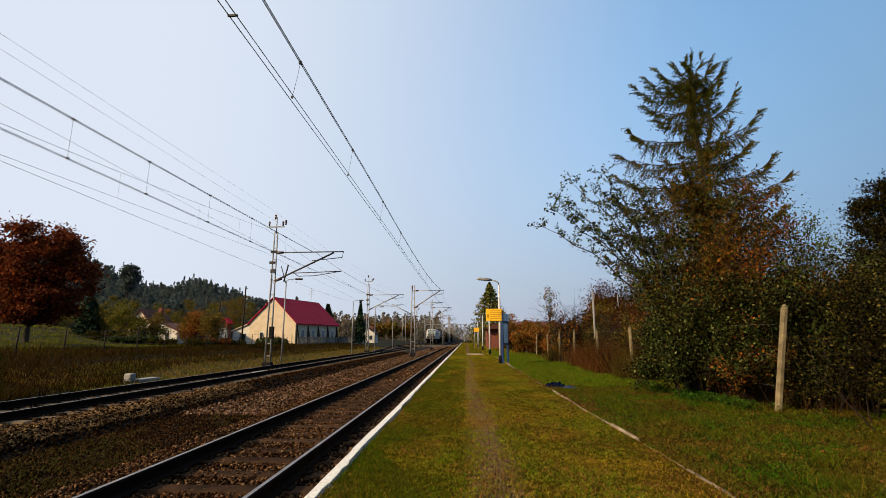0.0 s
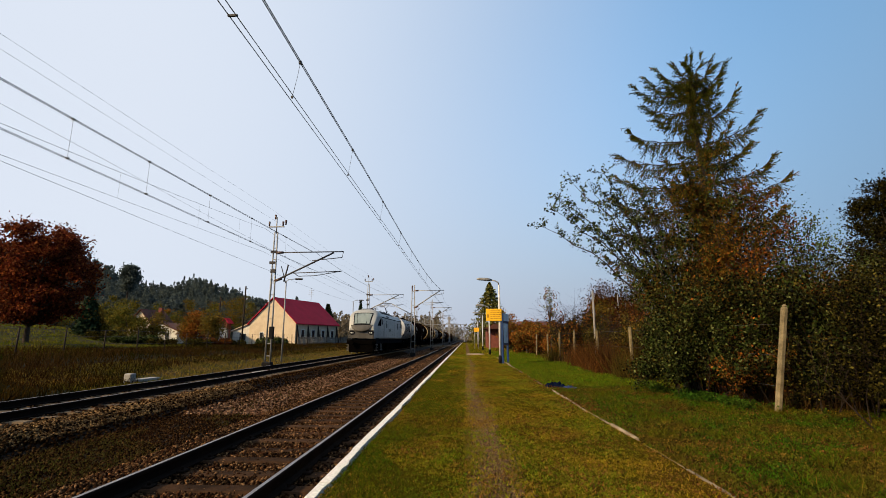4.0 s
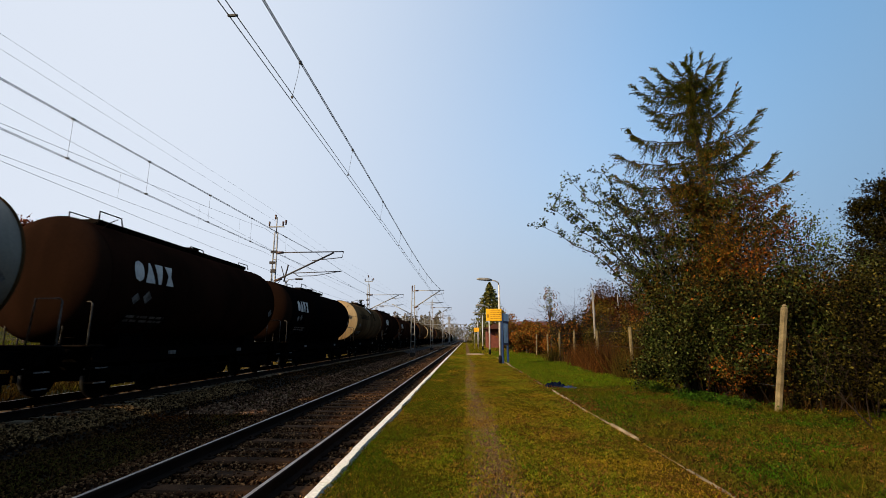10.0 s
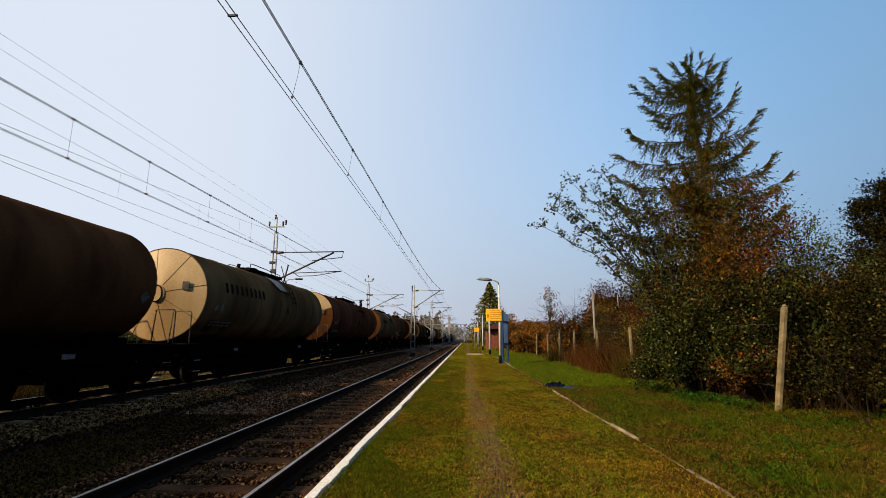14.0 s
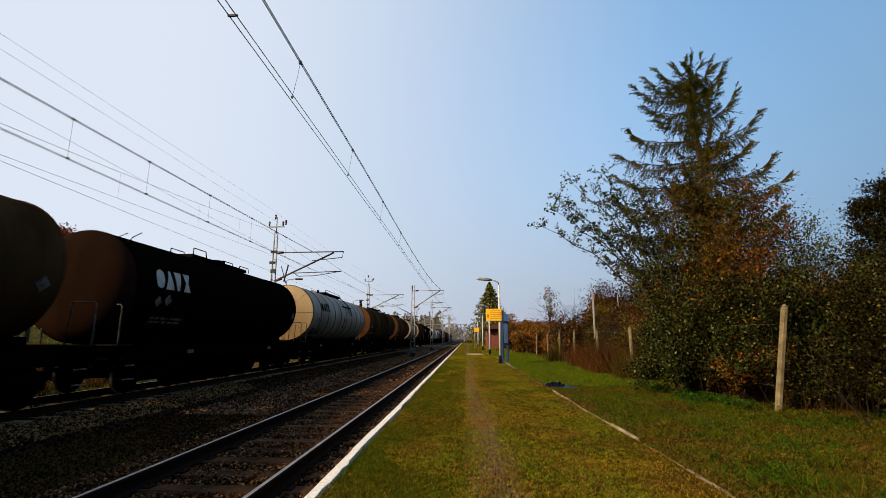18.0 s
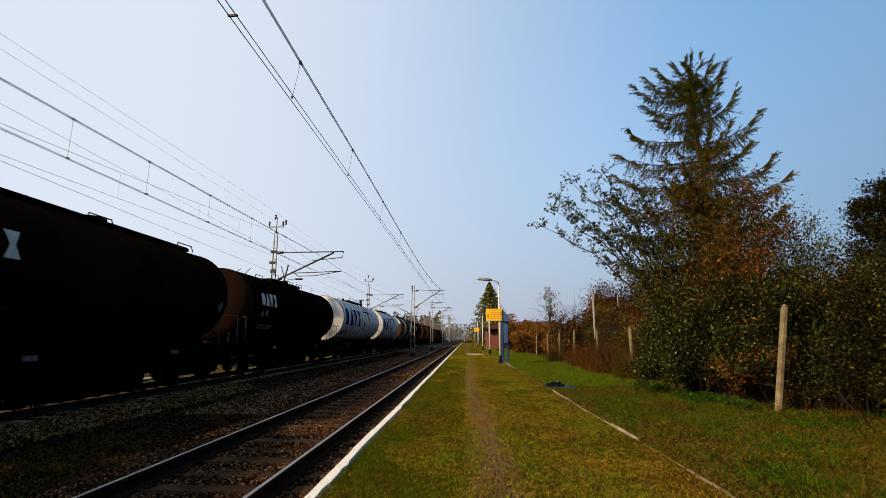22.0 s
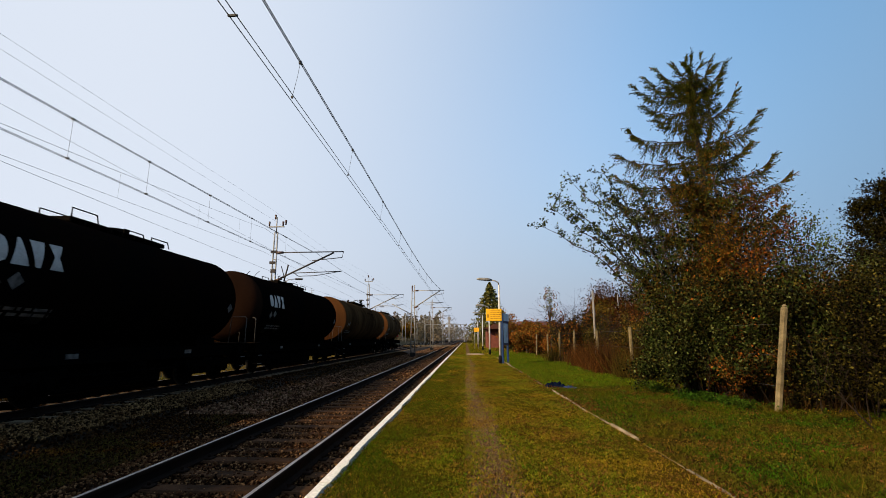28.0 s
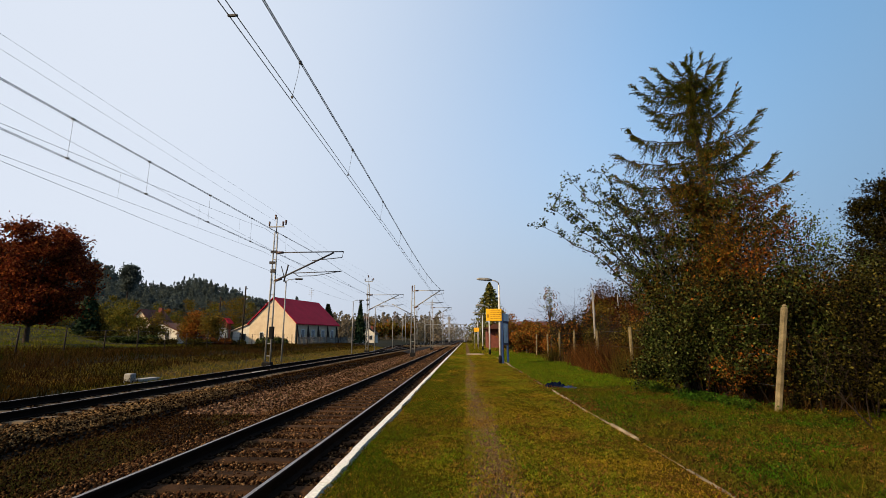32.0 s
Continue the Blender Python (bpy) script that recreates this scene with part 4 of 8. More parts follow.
def wheelset(parent, y, r=0.46):
    s = Soup()
    for sx in (-0.75, 0.75):
        ring = [(sx - 0.07, 0.11), (sx - 0.07, 0.17), (sx - 0.015, 0.20), (sx - 0.015, r - 0.09), (sx - 0.06, r - 0.06), (sx - 0.06, r), (sx + 0.06, r),
                (sx + 0.06, r - 0.06), (sx + 0.015, r - 0.09), (sx + 0.015, 0.20), (sx + 0.07, 0.17), (sx + 0.07, 0.11)]
        n = 20
        vs, fs = [], []
        for x, q in ring:
            for k in range(n):
                t = 2 * math.pi * k / n
                vs.append((x, q * math.cos(t), q * math.sin(t)))
        for i in range(len(ring) - 1):
            for k in range(n):
                fs.append((i * n + k, (i + 1) * n + k, (i + 1) * n + (k + 1) % n, i * n + (k + 1) % n))
        o = len(s.v)
        s.v.extend(vs)
        for j, f in enumerate(fs):
            s.f.append([i + o for i in f])
            s.sm.append(j // n in (5,))
            s.mi.append(1 if j // n == 5 else 0)
        s.cur = 0
        for k in range(6):     # bolt bosses on the wheel disc
            t = math.pi * k / 3
            s.box((sx + (0.02 if sx > 0 else -0.02), 0.27 * math.cos(t), 0.27 * math.sin(t)), (0.03, 0.06, 0.06))
    s.tube([(-0.98, 0, 0), (-0.8, 0, 0), (0.8, 0, 0), (0.98, 0, 0)], 0.085, 10)
    o = part("wheelset", s, [WHEEL, TYRE], parent)
    o.location = (0, y, r)
    return o


def bogie(parent, y):
    s = Soup()
    for sx in (-1.02, 1.02):
        pts = [(-1.35, 0.62), (-0.9, 0.66), (-0.45, 0.58), (0.45, 0.58), (0.9, 0.66), (1.35, 0.62)]
        for (a, za), (b, zb) in zip(pts, pts[1:]):
            s.box((sx, y + (a + b) / 2, (za + zb) / 2), (0.10, b - a + 0.03, 0.20), 0.015)
        for a in (-0.9, 0.9):
            s.box((sx * 1.03, y + a, 0.46), (0.17, 0.30, 0.30), 0.03)
            s.tube([(sx * 1.10, y + a, 0.46), (sx * 1.16, y + a, 0.46)], 0.11, 10)
            for q in (-0.26, 0.26):
                s.tube([(sx, y + a + q, 0.36), (sx, y + a + q, 0.62)], 0.075, 8)
        s.box((sx, y, 0.42), (0.14, 0.34, 0.22), 0.02)
        # Solid dark plate that hides the wheels behind the side frame.
        s.box((sx * 0.93, y, 0.50), (0.06, 2.3, 0.42), 0.02)
    s.box((0, y, 0.66), (2.0, 0.36, 0.24), 0.03)
    for q in (-1.3, 1.3):
        s.box((0, y + q, 0.60), (2.0, 0.10, 0.12), 0.01)
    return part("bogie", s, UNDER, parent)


def tank_x(z, r=RT):
    return math.sqrt(max(0.01, r * r - (z - ZC) ** 2))


def tank_size(r, z):
    """Radius and axis height of the next tank to be built."""
    global RT, ZC
    RT, ZC = r, z


def side_patch(s, y0, z0, y1, z1, shear=0.0, lift=0.012, r=RT, sides=(1, -1)):
    """A plate that hugs the tank's side between two heights, on both sides of the wagon."""
    n = 4
    for sx in sides:
        vs, fs = [], []
        for i in range(n + 1):
            z = z0 + (z1 - z0) * i / n
            q = tank_x(z, r + lift) * sx
            sh = shear * (z - z0)
            ya, yb = (y0 + sh, y1 + sh)
            vs += [(q, ya, z), (q, yb, z)]
        for i in range(n):
            f = (2 * i, 2 * i + 1, 2 * i + 3, 2 * i + 2)
            fs.append(f if sx > 0 else f[::-1])
        s.add(vs, fs, True)
    return s


# plain shapes of an emblem, as left and right edges over the height, in units of the height
SHAPES = [
    lambda t: (0.36 - 0.36 * math.sqrt(max(0.0, 1 - (2 * t - 1) ** 2)) ** 0.7, 0.36 + 0.30 * math.sqrt(max(0.0, 1 - (2 * t - 1) ** 2)) ** 0.7),
    lambda t: (0.30 * t, 0.72 - 0.30 * t),
    lambda t: (0.20 * (1 - t), 0.62 - 0.20 * (1 - t)),
    lambda t: (0.24 - 0.20 * abs(2 * t - 1), 0.46 + 0.20 * abs(2 * t - 1)),
]


def emblem(name, parent, y0, z0, h, step, m, label):
    n = 10
    for i, f in enumerate(SHAPES):
        for sx in (1, -1):
            s = Soup()
            vs, fs = [], []
            for k in range(n + 1):
                t = k / n
                a, b = f(t)
                z = z0 + h * t
                q = tank_x(z, RT + 0.022) * sx
                vs += [(q, y0 + i * step + a * h, z), (q, y0 + i * step + b * h, z)]
            for k in range(n):
                g = (2 * k, 2 * k + 1, 2 * k + 3, 2 * k + 2)
                fs.append(g if sx > 0 else g[::-1])
            s.add(vs, fs, True)
            part(name, s, m, parent, label)


def plates(name, w, m, y0, z0, y1, z1, label="", lift=0.012):
    """The same small plate on both flanks, each a part."""
    for sx in (1, -1):
        part(name, side_patch(Soup(), y0, z0, y1, z1, 0.0, lift, RT, (sx,)), m, w, label)


def diamonds(w, y, z, h, m, label):
    """A square placard on its corner, on both flanks."""
    for sx in (1, -1):
        vs = []
        for dy, dz in ((0, -h / 2), (h / 2, 0), (0, h / 2), (-h / 2, 0)):
            vs.append((tank_x(z + dz, RT + 0.016) * sx, y + dy, z + dz))
        part("hazard_placard", Soup().add(vs, [(0, 1, 2, 3) if sx > 0 else (3, 2, 1, 0)]), m, w, label)


def bars(parent, y0, z0, y1, rows, h, m, label, name="stencil_block", seed=1):
    for sx in (1, -1):
        rng = random.Random(seed)
        s = Soup()
        for r in range(rows):
            y = y0
            while y < y1:
                w = rng.uniform(0.08, 0.3)
                side_patch(s, y, z0 - r * h * 1.7, min(y + w, y1), z0 - r * h * 1.7 + h, 0.0, 0.018, RT, (sx,))
                y += w + rng.uniform(0.04, 0.09)
        tagged(part(name, s, m, parent, label), kind="stuff")


def rail_hoop(s, pts, r=0.02):
    s.tube(pts, r, 6)


def underframe(w, L, loaded=True):
    s = Soup()
    for sx in (-0.95, 0.95):
        s.box((sx, L / 2, 0.98), (0.12, L - 1.3, 0.34), 0.015)
    for y in (0.72, L - 0.72):
        s.box((0, y, 1.03), (2.6, 0.24, 0.36), 0.02)
    for y in (2.4, L - 2.4):
        s.box((0, y, 1.0), (1.9, 0.4, 0.3), 0.02)
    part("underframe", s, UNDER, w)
    for y, d in ((0.6, -1), (L - 0.6, 1)):
        for sx in (-0.875, 0.875):
            b = Soup()
            b.tube([(sx, y, 1.05), (sx, y + d * 0.34, 1.05)], 0.115, 10)
            b.tube([(sx, y + d * 0.34, 1.05), (sx, y + d * 0.54, 1.05)], 0.085, 10)
            b.tube([(sx, y + d * 0.53, 1.05), (sx, y + d * 0.575, 1.05)], [0.23, 0.21], 16)
            part("buffer", b, UNDER, w)
        c = Soup()
        c.box((0, y + d * 0.2, 1.02), (0.12, 0.4, 0.14), 0.02)
        c.tube([(0, y + d * 0.35, 1.05), (0, y + d * 0.5, 0.95), (0, y + d * 0.55, 0.86)], 0.035, 6)
        part("coupling_hook", c, UNDER, w)
        for sx in (-1.28, 1.28):
            st = Soup()
            for z in (0.42, 0.74):
                st.box((sx, y - d * 0.15, z), (0.22, 0.34, 0.03), 0.004)
                st.cur = 1
                st.box((sx * 1.09, y - d * 0.15, z + 0.003), (0.012, 0.34, 0.03))
                st.cur = 0
            for q in (-0.15, 0.15):
                st.tube([(sx, y - d * 0.15 + q, 0.42), (sx, y - d * 0.15 + q, 1.1)], 0.014, 6)
            part("corner_step", st, [UNDER, MARK_DULL], w)
            hr = Soup()
            rail_hoop(hr, [(sx, y + d * 0.2, 1.22), (sx, y + d * 0.2, 2.15), (sx * 0.96, y + d * 0.2, 2.2), (sx * 0.55, y + d * 0.2, 2.2), (sx * 0.5, y + d * 0.2, 1.24)], 0.018)
            part("end_handrail", hr, MARK_DULL, w)
        part("end_platform", Soup().box((0, y + d * 0.02, 1.23), (2.7, 0.5, 0.035), 0.004), GRATE, w)
    for y in (2.4, L - 2.4):
        bogie(w, y)
        for a in (-0.9, 0.9):
            wheelset(w, y + a)
    g = Soup()        # brake gear, air tank and outlet valve under the belly
    g.tube([(-0.5, L / 2 - 1.2, 0.72), (-0.5, L / 2 - 0.2, 0.72)], 0.17, 12)
    g.box((0.35, L / 2 + 0.6, 0.74), (0.5, 0.5, 0.3), 0.03)
    g.tube([(-1.15, L / 2 + 0.2, 0.72), (1.15, L / 2 + 0.2, 0.72)], 0.09, 10)
    g.tube([(-0.15, 3.4, 0.62), (-0.15, L - 3.4, 0.62)], 0.03, 6)
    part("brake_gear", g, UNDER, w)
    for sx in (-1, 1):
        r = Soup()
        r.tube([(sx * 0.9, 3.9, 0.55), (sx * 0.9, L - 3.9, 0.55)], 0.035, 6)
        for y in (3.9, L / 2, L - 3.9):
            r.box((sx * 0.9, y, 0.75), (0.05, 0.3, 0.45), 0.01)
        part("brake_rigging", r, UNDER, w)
    # Near-black fillers that close the view under the tank, standing for undergear.
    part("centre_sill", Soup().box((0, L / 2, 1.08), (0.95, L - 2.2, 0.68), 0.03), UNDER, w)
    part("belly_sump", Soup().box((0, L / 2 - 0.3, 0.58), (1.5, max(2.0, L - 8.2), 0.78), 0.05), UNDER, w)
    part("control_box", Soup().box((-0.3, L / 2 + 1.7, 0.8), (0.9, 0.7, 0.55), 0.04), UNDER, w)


def cradles(w, L):
    for y in (2.4, L - 2.4):
        for sx in (-1, 1):
            part("saddle", Soup().box((sx * 0.72, y, 1.3), (0.2, 0.9, 0.42), 0.02), UNDER, w)
    for y in (3.9, L - 3.6):
        for sx in (-1, 1):
            part("frame_plate", Soup().box((sx * 1.015, y, 1.0), (0.02, 0.34, 0.11)), MARK_DULL, w, "small grimy data plate")


def black_plates(w, L, seed):
    plates("data_panel", w, MARK_BLACK, 1.5, 1.62, 1.95, 1.98)
    plates("data_panel", w, MARK_BLACK, 2.6, 1.66, 2.95, 1.95)
    bars(w, 1.55, 1.9, 3.0, 2, 0.06, MARK_DULL, "dull unreadable stencil lines", seed=seed)
    for y in (1.95, L - 2.0):
        diamonds(w, y, 2.42, 0.34, MARK_DULL, "pale diamond hazard placard")
    diamonds(w, 1.55, 2.36, 0.3, MARK_DULL, "pale diamond hazard placard")


def dished_wagon(name, L, body, head, label, mark=MARK_WHITE, seed=1, long=False):
    """A bare steel tank wagon with dished ends and a long top walkway."""
    w = thing(name, pose(X2, 0, 0), label, "tank wagon", "tank wagons of the train")
    a, b = 0.65, L - 1.7
    s = Soup()
    s.lathe_y([(a, RT)] + [(a + (b - a) * i / 8, RT) for i in range(1, 9)], 44, 0, ZC)
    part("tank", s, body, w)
    for y, d in ((a, -1), (b, 1)):
        h = Soup()
        prof = []
        for i in range(9):
            t = math.pi / 2 * i / 8
            prof.append((y + d * 0.46 * math.sin(t), max(0.001, RT * math.cos(t) ** 0.62)))
        if d > 0:
            h.lathe_y(prof, 44, 0, ZC)
        else:
            h.lathe_y(prof[::-1], 44, 0, ZC)
        part("tank_end", h, head, w)
        rg = Soup()
        rg.lathe_y([(y - 0.03, RT + 0.004), (y - 0.02, RT + 0.012), (y + 0.02, RT + 0.012), (y + 0.03, RT + 0.004)], 44, 0, ZC)
        part("weld_band", rg, body, w)
    k = Soup()
    y0, y1 = (1.3, L * 0.80) if long else (L * 0.34, L * 0.63)
    for x in (-0.30, -0.10, 0.10, 0.30):
        k.box((x, (y0 + y1) / 2, ZC + RT + 0.09), (0.17, y1 - y0, 0.025), 0.004)
    for i in range(9):
        y = y0 + (y1 - y0) * i / 8
        k.box((0, y, ZC + RT + 0.03), (0.8, 0.06, 0.11), 0.004)
    part("walkway", k, GRATE, w, "black top walkway of steel grating")
    for y in (y0, (y0 + y1) / 2, y1 - 0.6):
        big = 0.30 if y == y0 else 0.18
        for sx in (-0.4, 0.4):
            part("walkway_rail", Soup().tube([(sx, y, ZC + RT), (sx, y, ZC + RT + big), (sx, y + 0.75, ZC + RT + big), (sx, y + 0.85, ZC + RT)], 0.018, 6), GRATE, w)
    dm = Soup()
    dm.tube([(0, L * 0.5, ZC + RT - 0.05), (0, L * 0.5, ZC + RT + 0.2)], 0.34, 20)
    part("manhole", dm, body, w)
    ld = Soup()        # ladder over the leading end
    for x in (0.42, 0.82):
        pts = [(x, 0.58, 1.25), (x, 0.5, ZC), (x, 0.66, ZC + 0.9), (x, 1.1, ZC + RT * 0.95), (x, 1.4, ZC + RT + 0.1)]
        ld.tube(pts, 0.013, 6)
    for z in [1.4 + 0.3 * i for i in range(8)]:
        q = 0.5 + 0.12 * smooth(ZC, ZC + 1.0, z)
        ld.tube([(0.42, q + 0.04, z), (0.82, q + 0.04, z)], 0.012, 6)
    part("end_ladder", ld, GRATE, w)
    underframe(w, L)
    cradles(w, L)
    if mark is not None:
        emblem("emblem", w, 1.35, ZC + 0.02, 0.52, 0.40, mark, "plain emblem blocks on the side")
    black_plates(w, L, seed)
    return w


def jacket_wagon(name, L, body, head, label, mark=None, big=False, ribs=7, rib_m=None, tray=True, seed=1, stripes=None, disc=None, bare=False, crest=None, front=0.85):
    """A tank wagon in a sheet-metal jacket with coned ends and seams."""
    w = thing(name, pose(X2, 0, 0), label, "tank wagon", "tank wagons of the train")
    a, b = front, L - 1.6
    s = Soup()
    s.lathe_y([(a + (b - a) * i / 10, RT) for i in range(11)], 48, 0, ZC)
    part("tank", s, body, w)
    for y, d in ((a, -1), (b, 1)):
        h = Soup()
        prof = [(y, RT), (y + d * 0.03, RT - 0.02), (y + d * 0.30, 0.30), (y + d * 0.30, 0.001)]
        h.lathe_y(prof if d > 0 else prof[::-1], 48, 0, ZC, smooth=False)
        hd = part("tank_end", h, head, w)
        sm = Soup()
        for i in range(8):
            t = math.pi * i / 4 + (0.2 if seed % 2 else 0.0)
            p0 = (0.3 * math.cos(t), y + d * 0.305, ZC + 0.3 * math.sin(t))
            p1 = ((RT - 0.02) * math.cos(t), y + d * 0.035, ZC + (RT - 0.02) * math.sin(t))
            sm.tube([p0, p1], 0.006, 5)
        part("end_seam", sm, head if front > 1 else P_STRIPE if body is P_WHITE else body, hd)
        ds = Soup()
        rd = 0.40 if disc else 0.27
        ds.lathe_y([(y + d * 0.33, 0.001), (y + d * 0.33, rd), (y + d * 0.25, rd + 0.02)] if d < 0 else [(y + d * 0.25, rd + 0.02), (y + d * 0.33, rd), (y + d * 0.33, 0.001)], 24, 0, ZC, smooth=False)
        part("end_disc", ds, disc or head, hd)
        if not disc:
            rr = Soup()
            rr.tube([(0.2 * math.cos(q), y + d * 0.345, ZC + 0.26 * math.sin(q)) for q in [2 * math.pi * i / 14 for i in range(15)]], 0.018, 5)
            part("end_grip", rr, GRATE, hd)
        if crest is not None:
            cp = Soup()
            cp.lathe_y([(y + d * 0.035, RT - 0.018), (y + d * 0.306, 0.30)] if d > 0 else [(y + d * 0.306, 0.30), (y + d * 0.035, RT - 0.018)], 16, 0, ZC + 0.004, False, math.pi * 0.12, math.pi * 0.88)
            part("end_panel", cp, crest, hd, "pale upper end panel")
        if seed % 3 == 0 or disc:
            pl = Soup()
            pl.box((0.85, y + d * 0.20, ZC + 0.25), (0.2, 0.02, 0.26), 0.0, Matrix.Rotation(-d * 0.12, 3, "Z"))
            part("end_plate", pl, MARK_DULL, hd)
        rg = Soup()
        rg.lathe_y([(y - 0.035, RT + 0.002), (y - 0.025, RT + 0.02), (y + 0.025, RT + 0.02), (y + 0.035, RT + 0.002)], 48, 0, ZC)
        part("end_ring", rg, rib_m or body, w)
    rm = Soup()
    rm.lathe_y([(-0.03, RT - 0.003), (-0.025, RT + 0.016), (0.025, RT + 0.016), (0.03, RT - 0.003)], 48, 0, ZC)
    me = rm.done("jacket_band")
    for i in range(ribs):
        o = part("jacket_band", me, rib_m or body, w)
        o.location.y = a + (b - a) * (i + 1) / (ribs + 1)
    for y0, y1, m in stripes or ():
        st = Soup()
        st.lathe_y([(y0 * L, RT + 0.001), (y0 * L + 0.005, RT + 0.007), (y1 * L - 0.005, RT + 0.007), (y1 * L, RT + 0.001)], 48, 0, ZC)
        part("jacket_panel", st, m, w)
    if tray:
        ym = L * 0.52
        for sx in (1, -1):
            t = Soup()     # gutter flashing below the filling point, and its streaked panel
            pts = [(sx * tank_x(ZC + 1.0, RT + 0.02), ym - 0.95, ZC + 1.05), (sx * tank_x(ZC + 0.72, RT + 0.05), ym - 0.55, ZC + 0.72),
                   (sx * tank_x(ZC + 0.68, RT + 0.05), ym + 0.75, ZC + 0.68)]
            t.tube(pts, 0.035, 6)
            t.tube([(sx * tank_x(ZC + 0.68, RT + 0.04), ym + 0.2, ZC + 0.68), (sx * (RT + 0.04), ym + 0.2, ZC - 0.25)], 0.035, 6)
            part("drip_gutter", t, rib_m or body, w)
        plates("spill_panel", w, P_STRIPE if body in (P_OLIVE, P_CREAM) else P_OLIVE, ym - 0.5, ZC + 0.74, ym + 0.45, ZC + 1.36, "streaked panel under the filling dome", 0.008)
    else:
        ym = L * 0.56
        for sx in (1, -1):
            t = Soup()
            t.box((sx * tank_x(ZC + 0.75, RT + 0.03), ym, ZC + 0.75), (0.06, 2.4, 0.07), 0.01)
            t.tube([(sx * tank_x(ZC + 1.2, RT + 0.02), ym - 1.1, ZC + 1.2), (sx * (RT + 0.03), ym - 1.2, ZC - 0.1), (sx * tank_x(ZC - 0.7, RT + 0.03), ym - 1.2, ZC - 0.7)], 0.03, 6)
            part("drip_gutter", t, rib_m or body, w)
    k = Soup()
    y0, y1 = L * 0.40, L * 0.64
    for x in (-0.36, -0.12, 0.12, 0.36):
        k.box((x, (y0 + y1) / 2, ZC + RT + 0.11), (0.21, y1 - y0, 0.03), 0.004)
    for i in range(6):
        y = y0 + (y1 - y0) * i / 5
        k.box((0, y, ZC + RT + 0.05), (0.95, 0.05, 0.12), 0.004)
    part("walkway", k, GRATE, w)
    for sx in (-0.47, 0.47):
        part("walkway_rail", Soup().tube([(sx, y0, ZC + RT), (sx, y0, ZC + RT + 0.26), (sx, y0 + 0.5, ZC + RT + 0.28), (sx, y1 - 0.3, ZC + RT + 0.2), (sx, y1, ZC + RT)], 0.016, 6), GRATE, w)
    dm = Soup()
    dm.tube([(0, L * 0.47, ZC + RT - 0.05), (0, L * 0.47, ZC + RT + 0.22)], 0.3, 18)
    part("manhole", dm, body, w)
    part("vent_valve", Soup().tube([(0, L * 0.395, ZC + RT - 0.05), (0, L * 0.395, ZC + RT + 0.26)], [0.05, 0.08], 10), GRATE, w)
    for sx in (1, -1):        # short ladder from the walkway down to the gutter
        ld = Soup()
        for q in (-0.2, 0.2):
            ld.tube([(sx * (RT + 0.08), L * 0.58 + q, ZC + 0.2), (sx * tank_x(ZC + 0.9, RT + 0.1), L * 0.58 + q, ZC + 0.9), (sx * 0.5, L * 0.58 + q, ZC + RT + 0.12)], 0.016, 6)
        for i in range(5):
            z = ZC + 0.25 + 0.24 * i
            ld.tube([(sx * tank_x(z, RT + 0.1), L * 0.58 - 0.2, z), (sx * tank_x(z, RT + 0.1), L * 0.58 + 0.2, z)], 0.012, 5)
        part("side_ladder", ld, GRATE, w)
    underframe(w, L)
    cradles(w, L)
    if mark is not None:
        if big:
            emblem("emblem", w, front + 0.6, ZC - 0.46, 1.2, 1.25, mark, "large plain emblem blocks")
        else:
            emblem("emblem", w, 2.4, ZC + 0.18, 0.45, 0.42, mark, "plain emblem blocks on the jacket")
    if bare:
        for i in range(9):
            plates("name_bar", w, MARK_BLACK, 2.0 + i * 0.37, ZC + 0.16, 2.0 + i * 0.37 + 0.15, ZC + 0.5, "", 0.02)
    black_plates(w, L, seed)
    return w


# start of each vehicle along the line at 0 s, and its kind
STARTS = [150.6, 165.8, 177.98, 190.37, 203.21, 215.54, 231.72, 243.33, 256.54, 269.09, 281.13, 294.26, 307.59, 324.38, 338.7, 355.33, 368.16, 380.78, 393.31, 410.24,
          423.67, 439.04, 455.75, 469.27, 480.92, 493.56, 505.59, 518.88, 534.11, 547.64, 564.64, 577.98, 590.53, 603.08, 615.52, 627.77, 639.62, 652.77, 670.26, 682.1]
KINDS = "w b b C b G b k T b r d u T R O D O L k G L H S V b k W W P b H H D H k k L h".split()

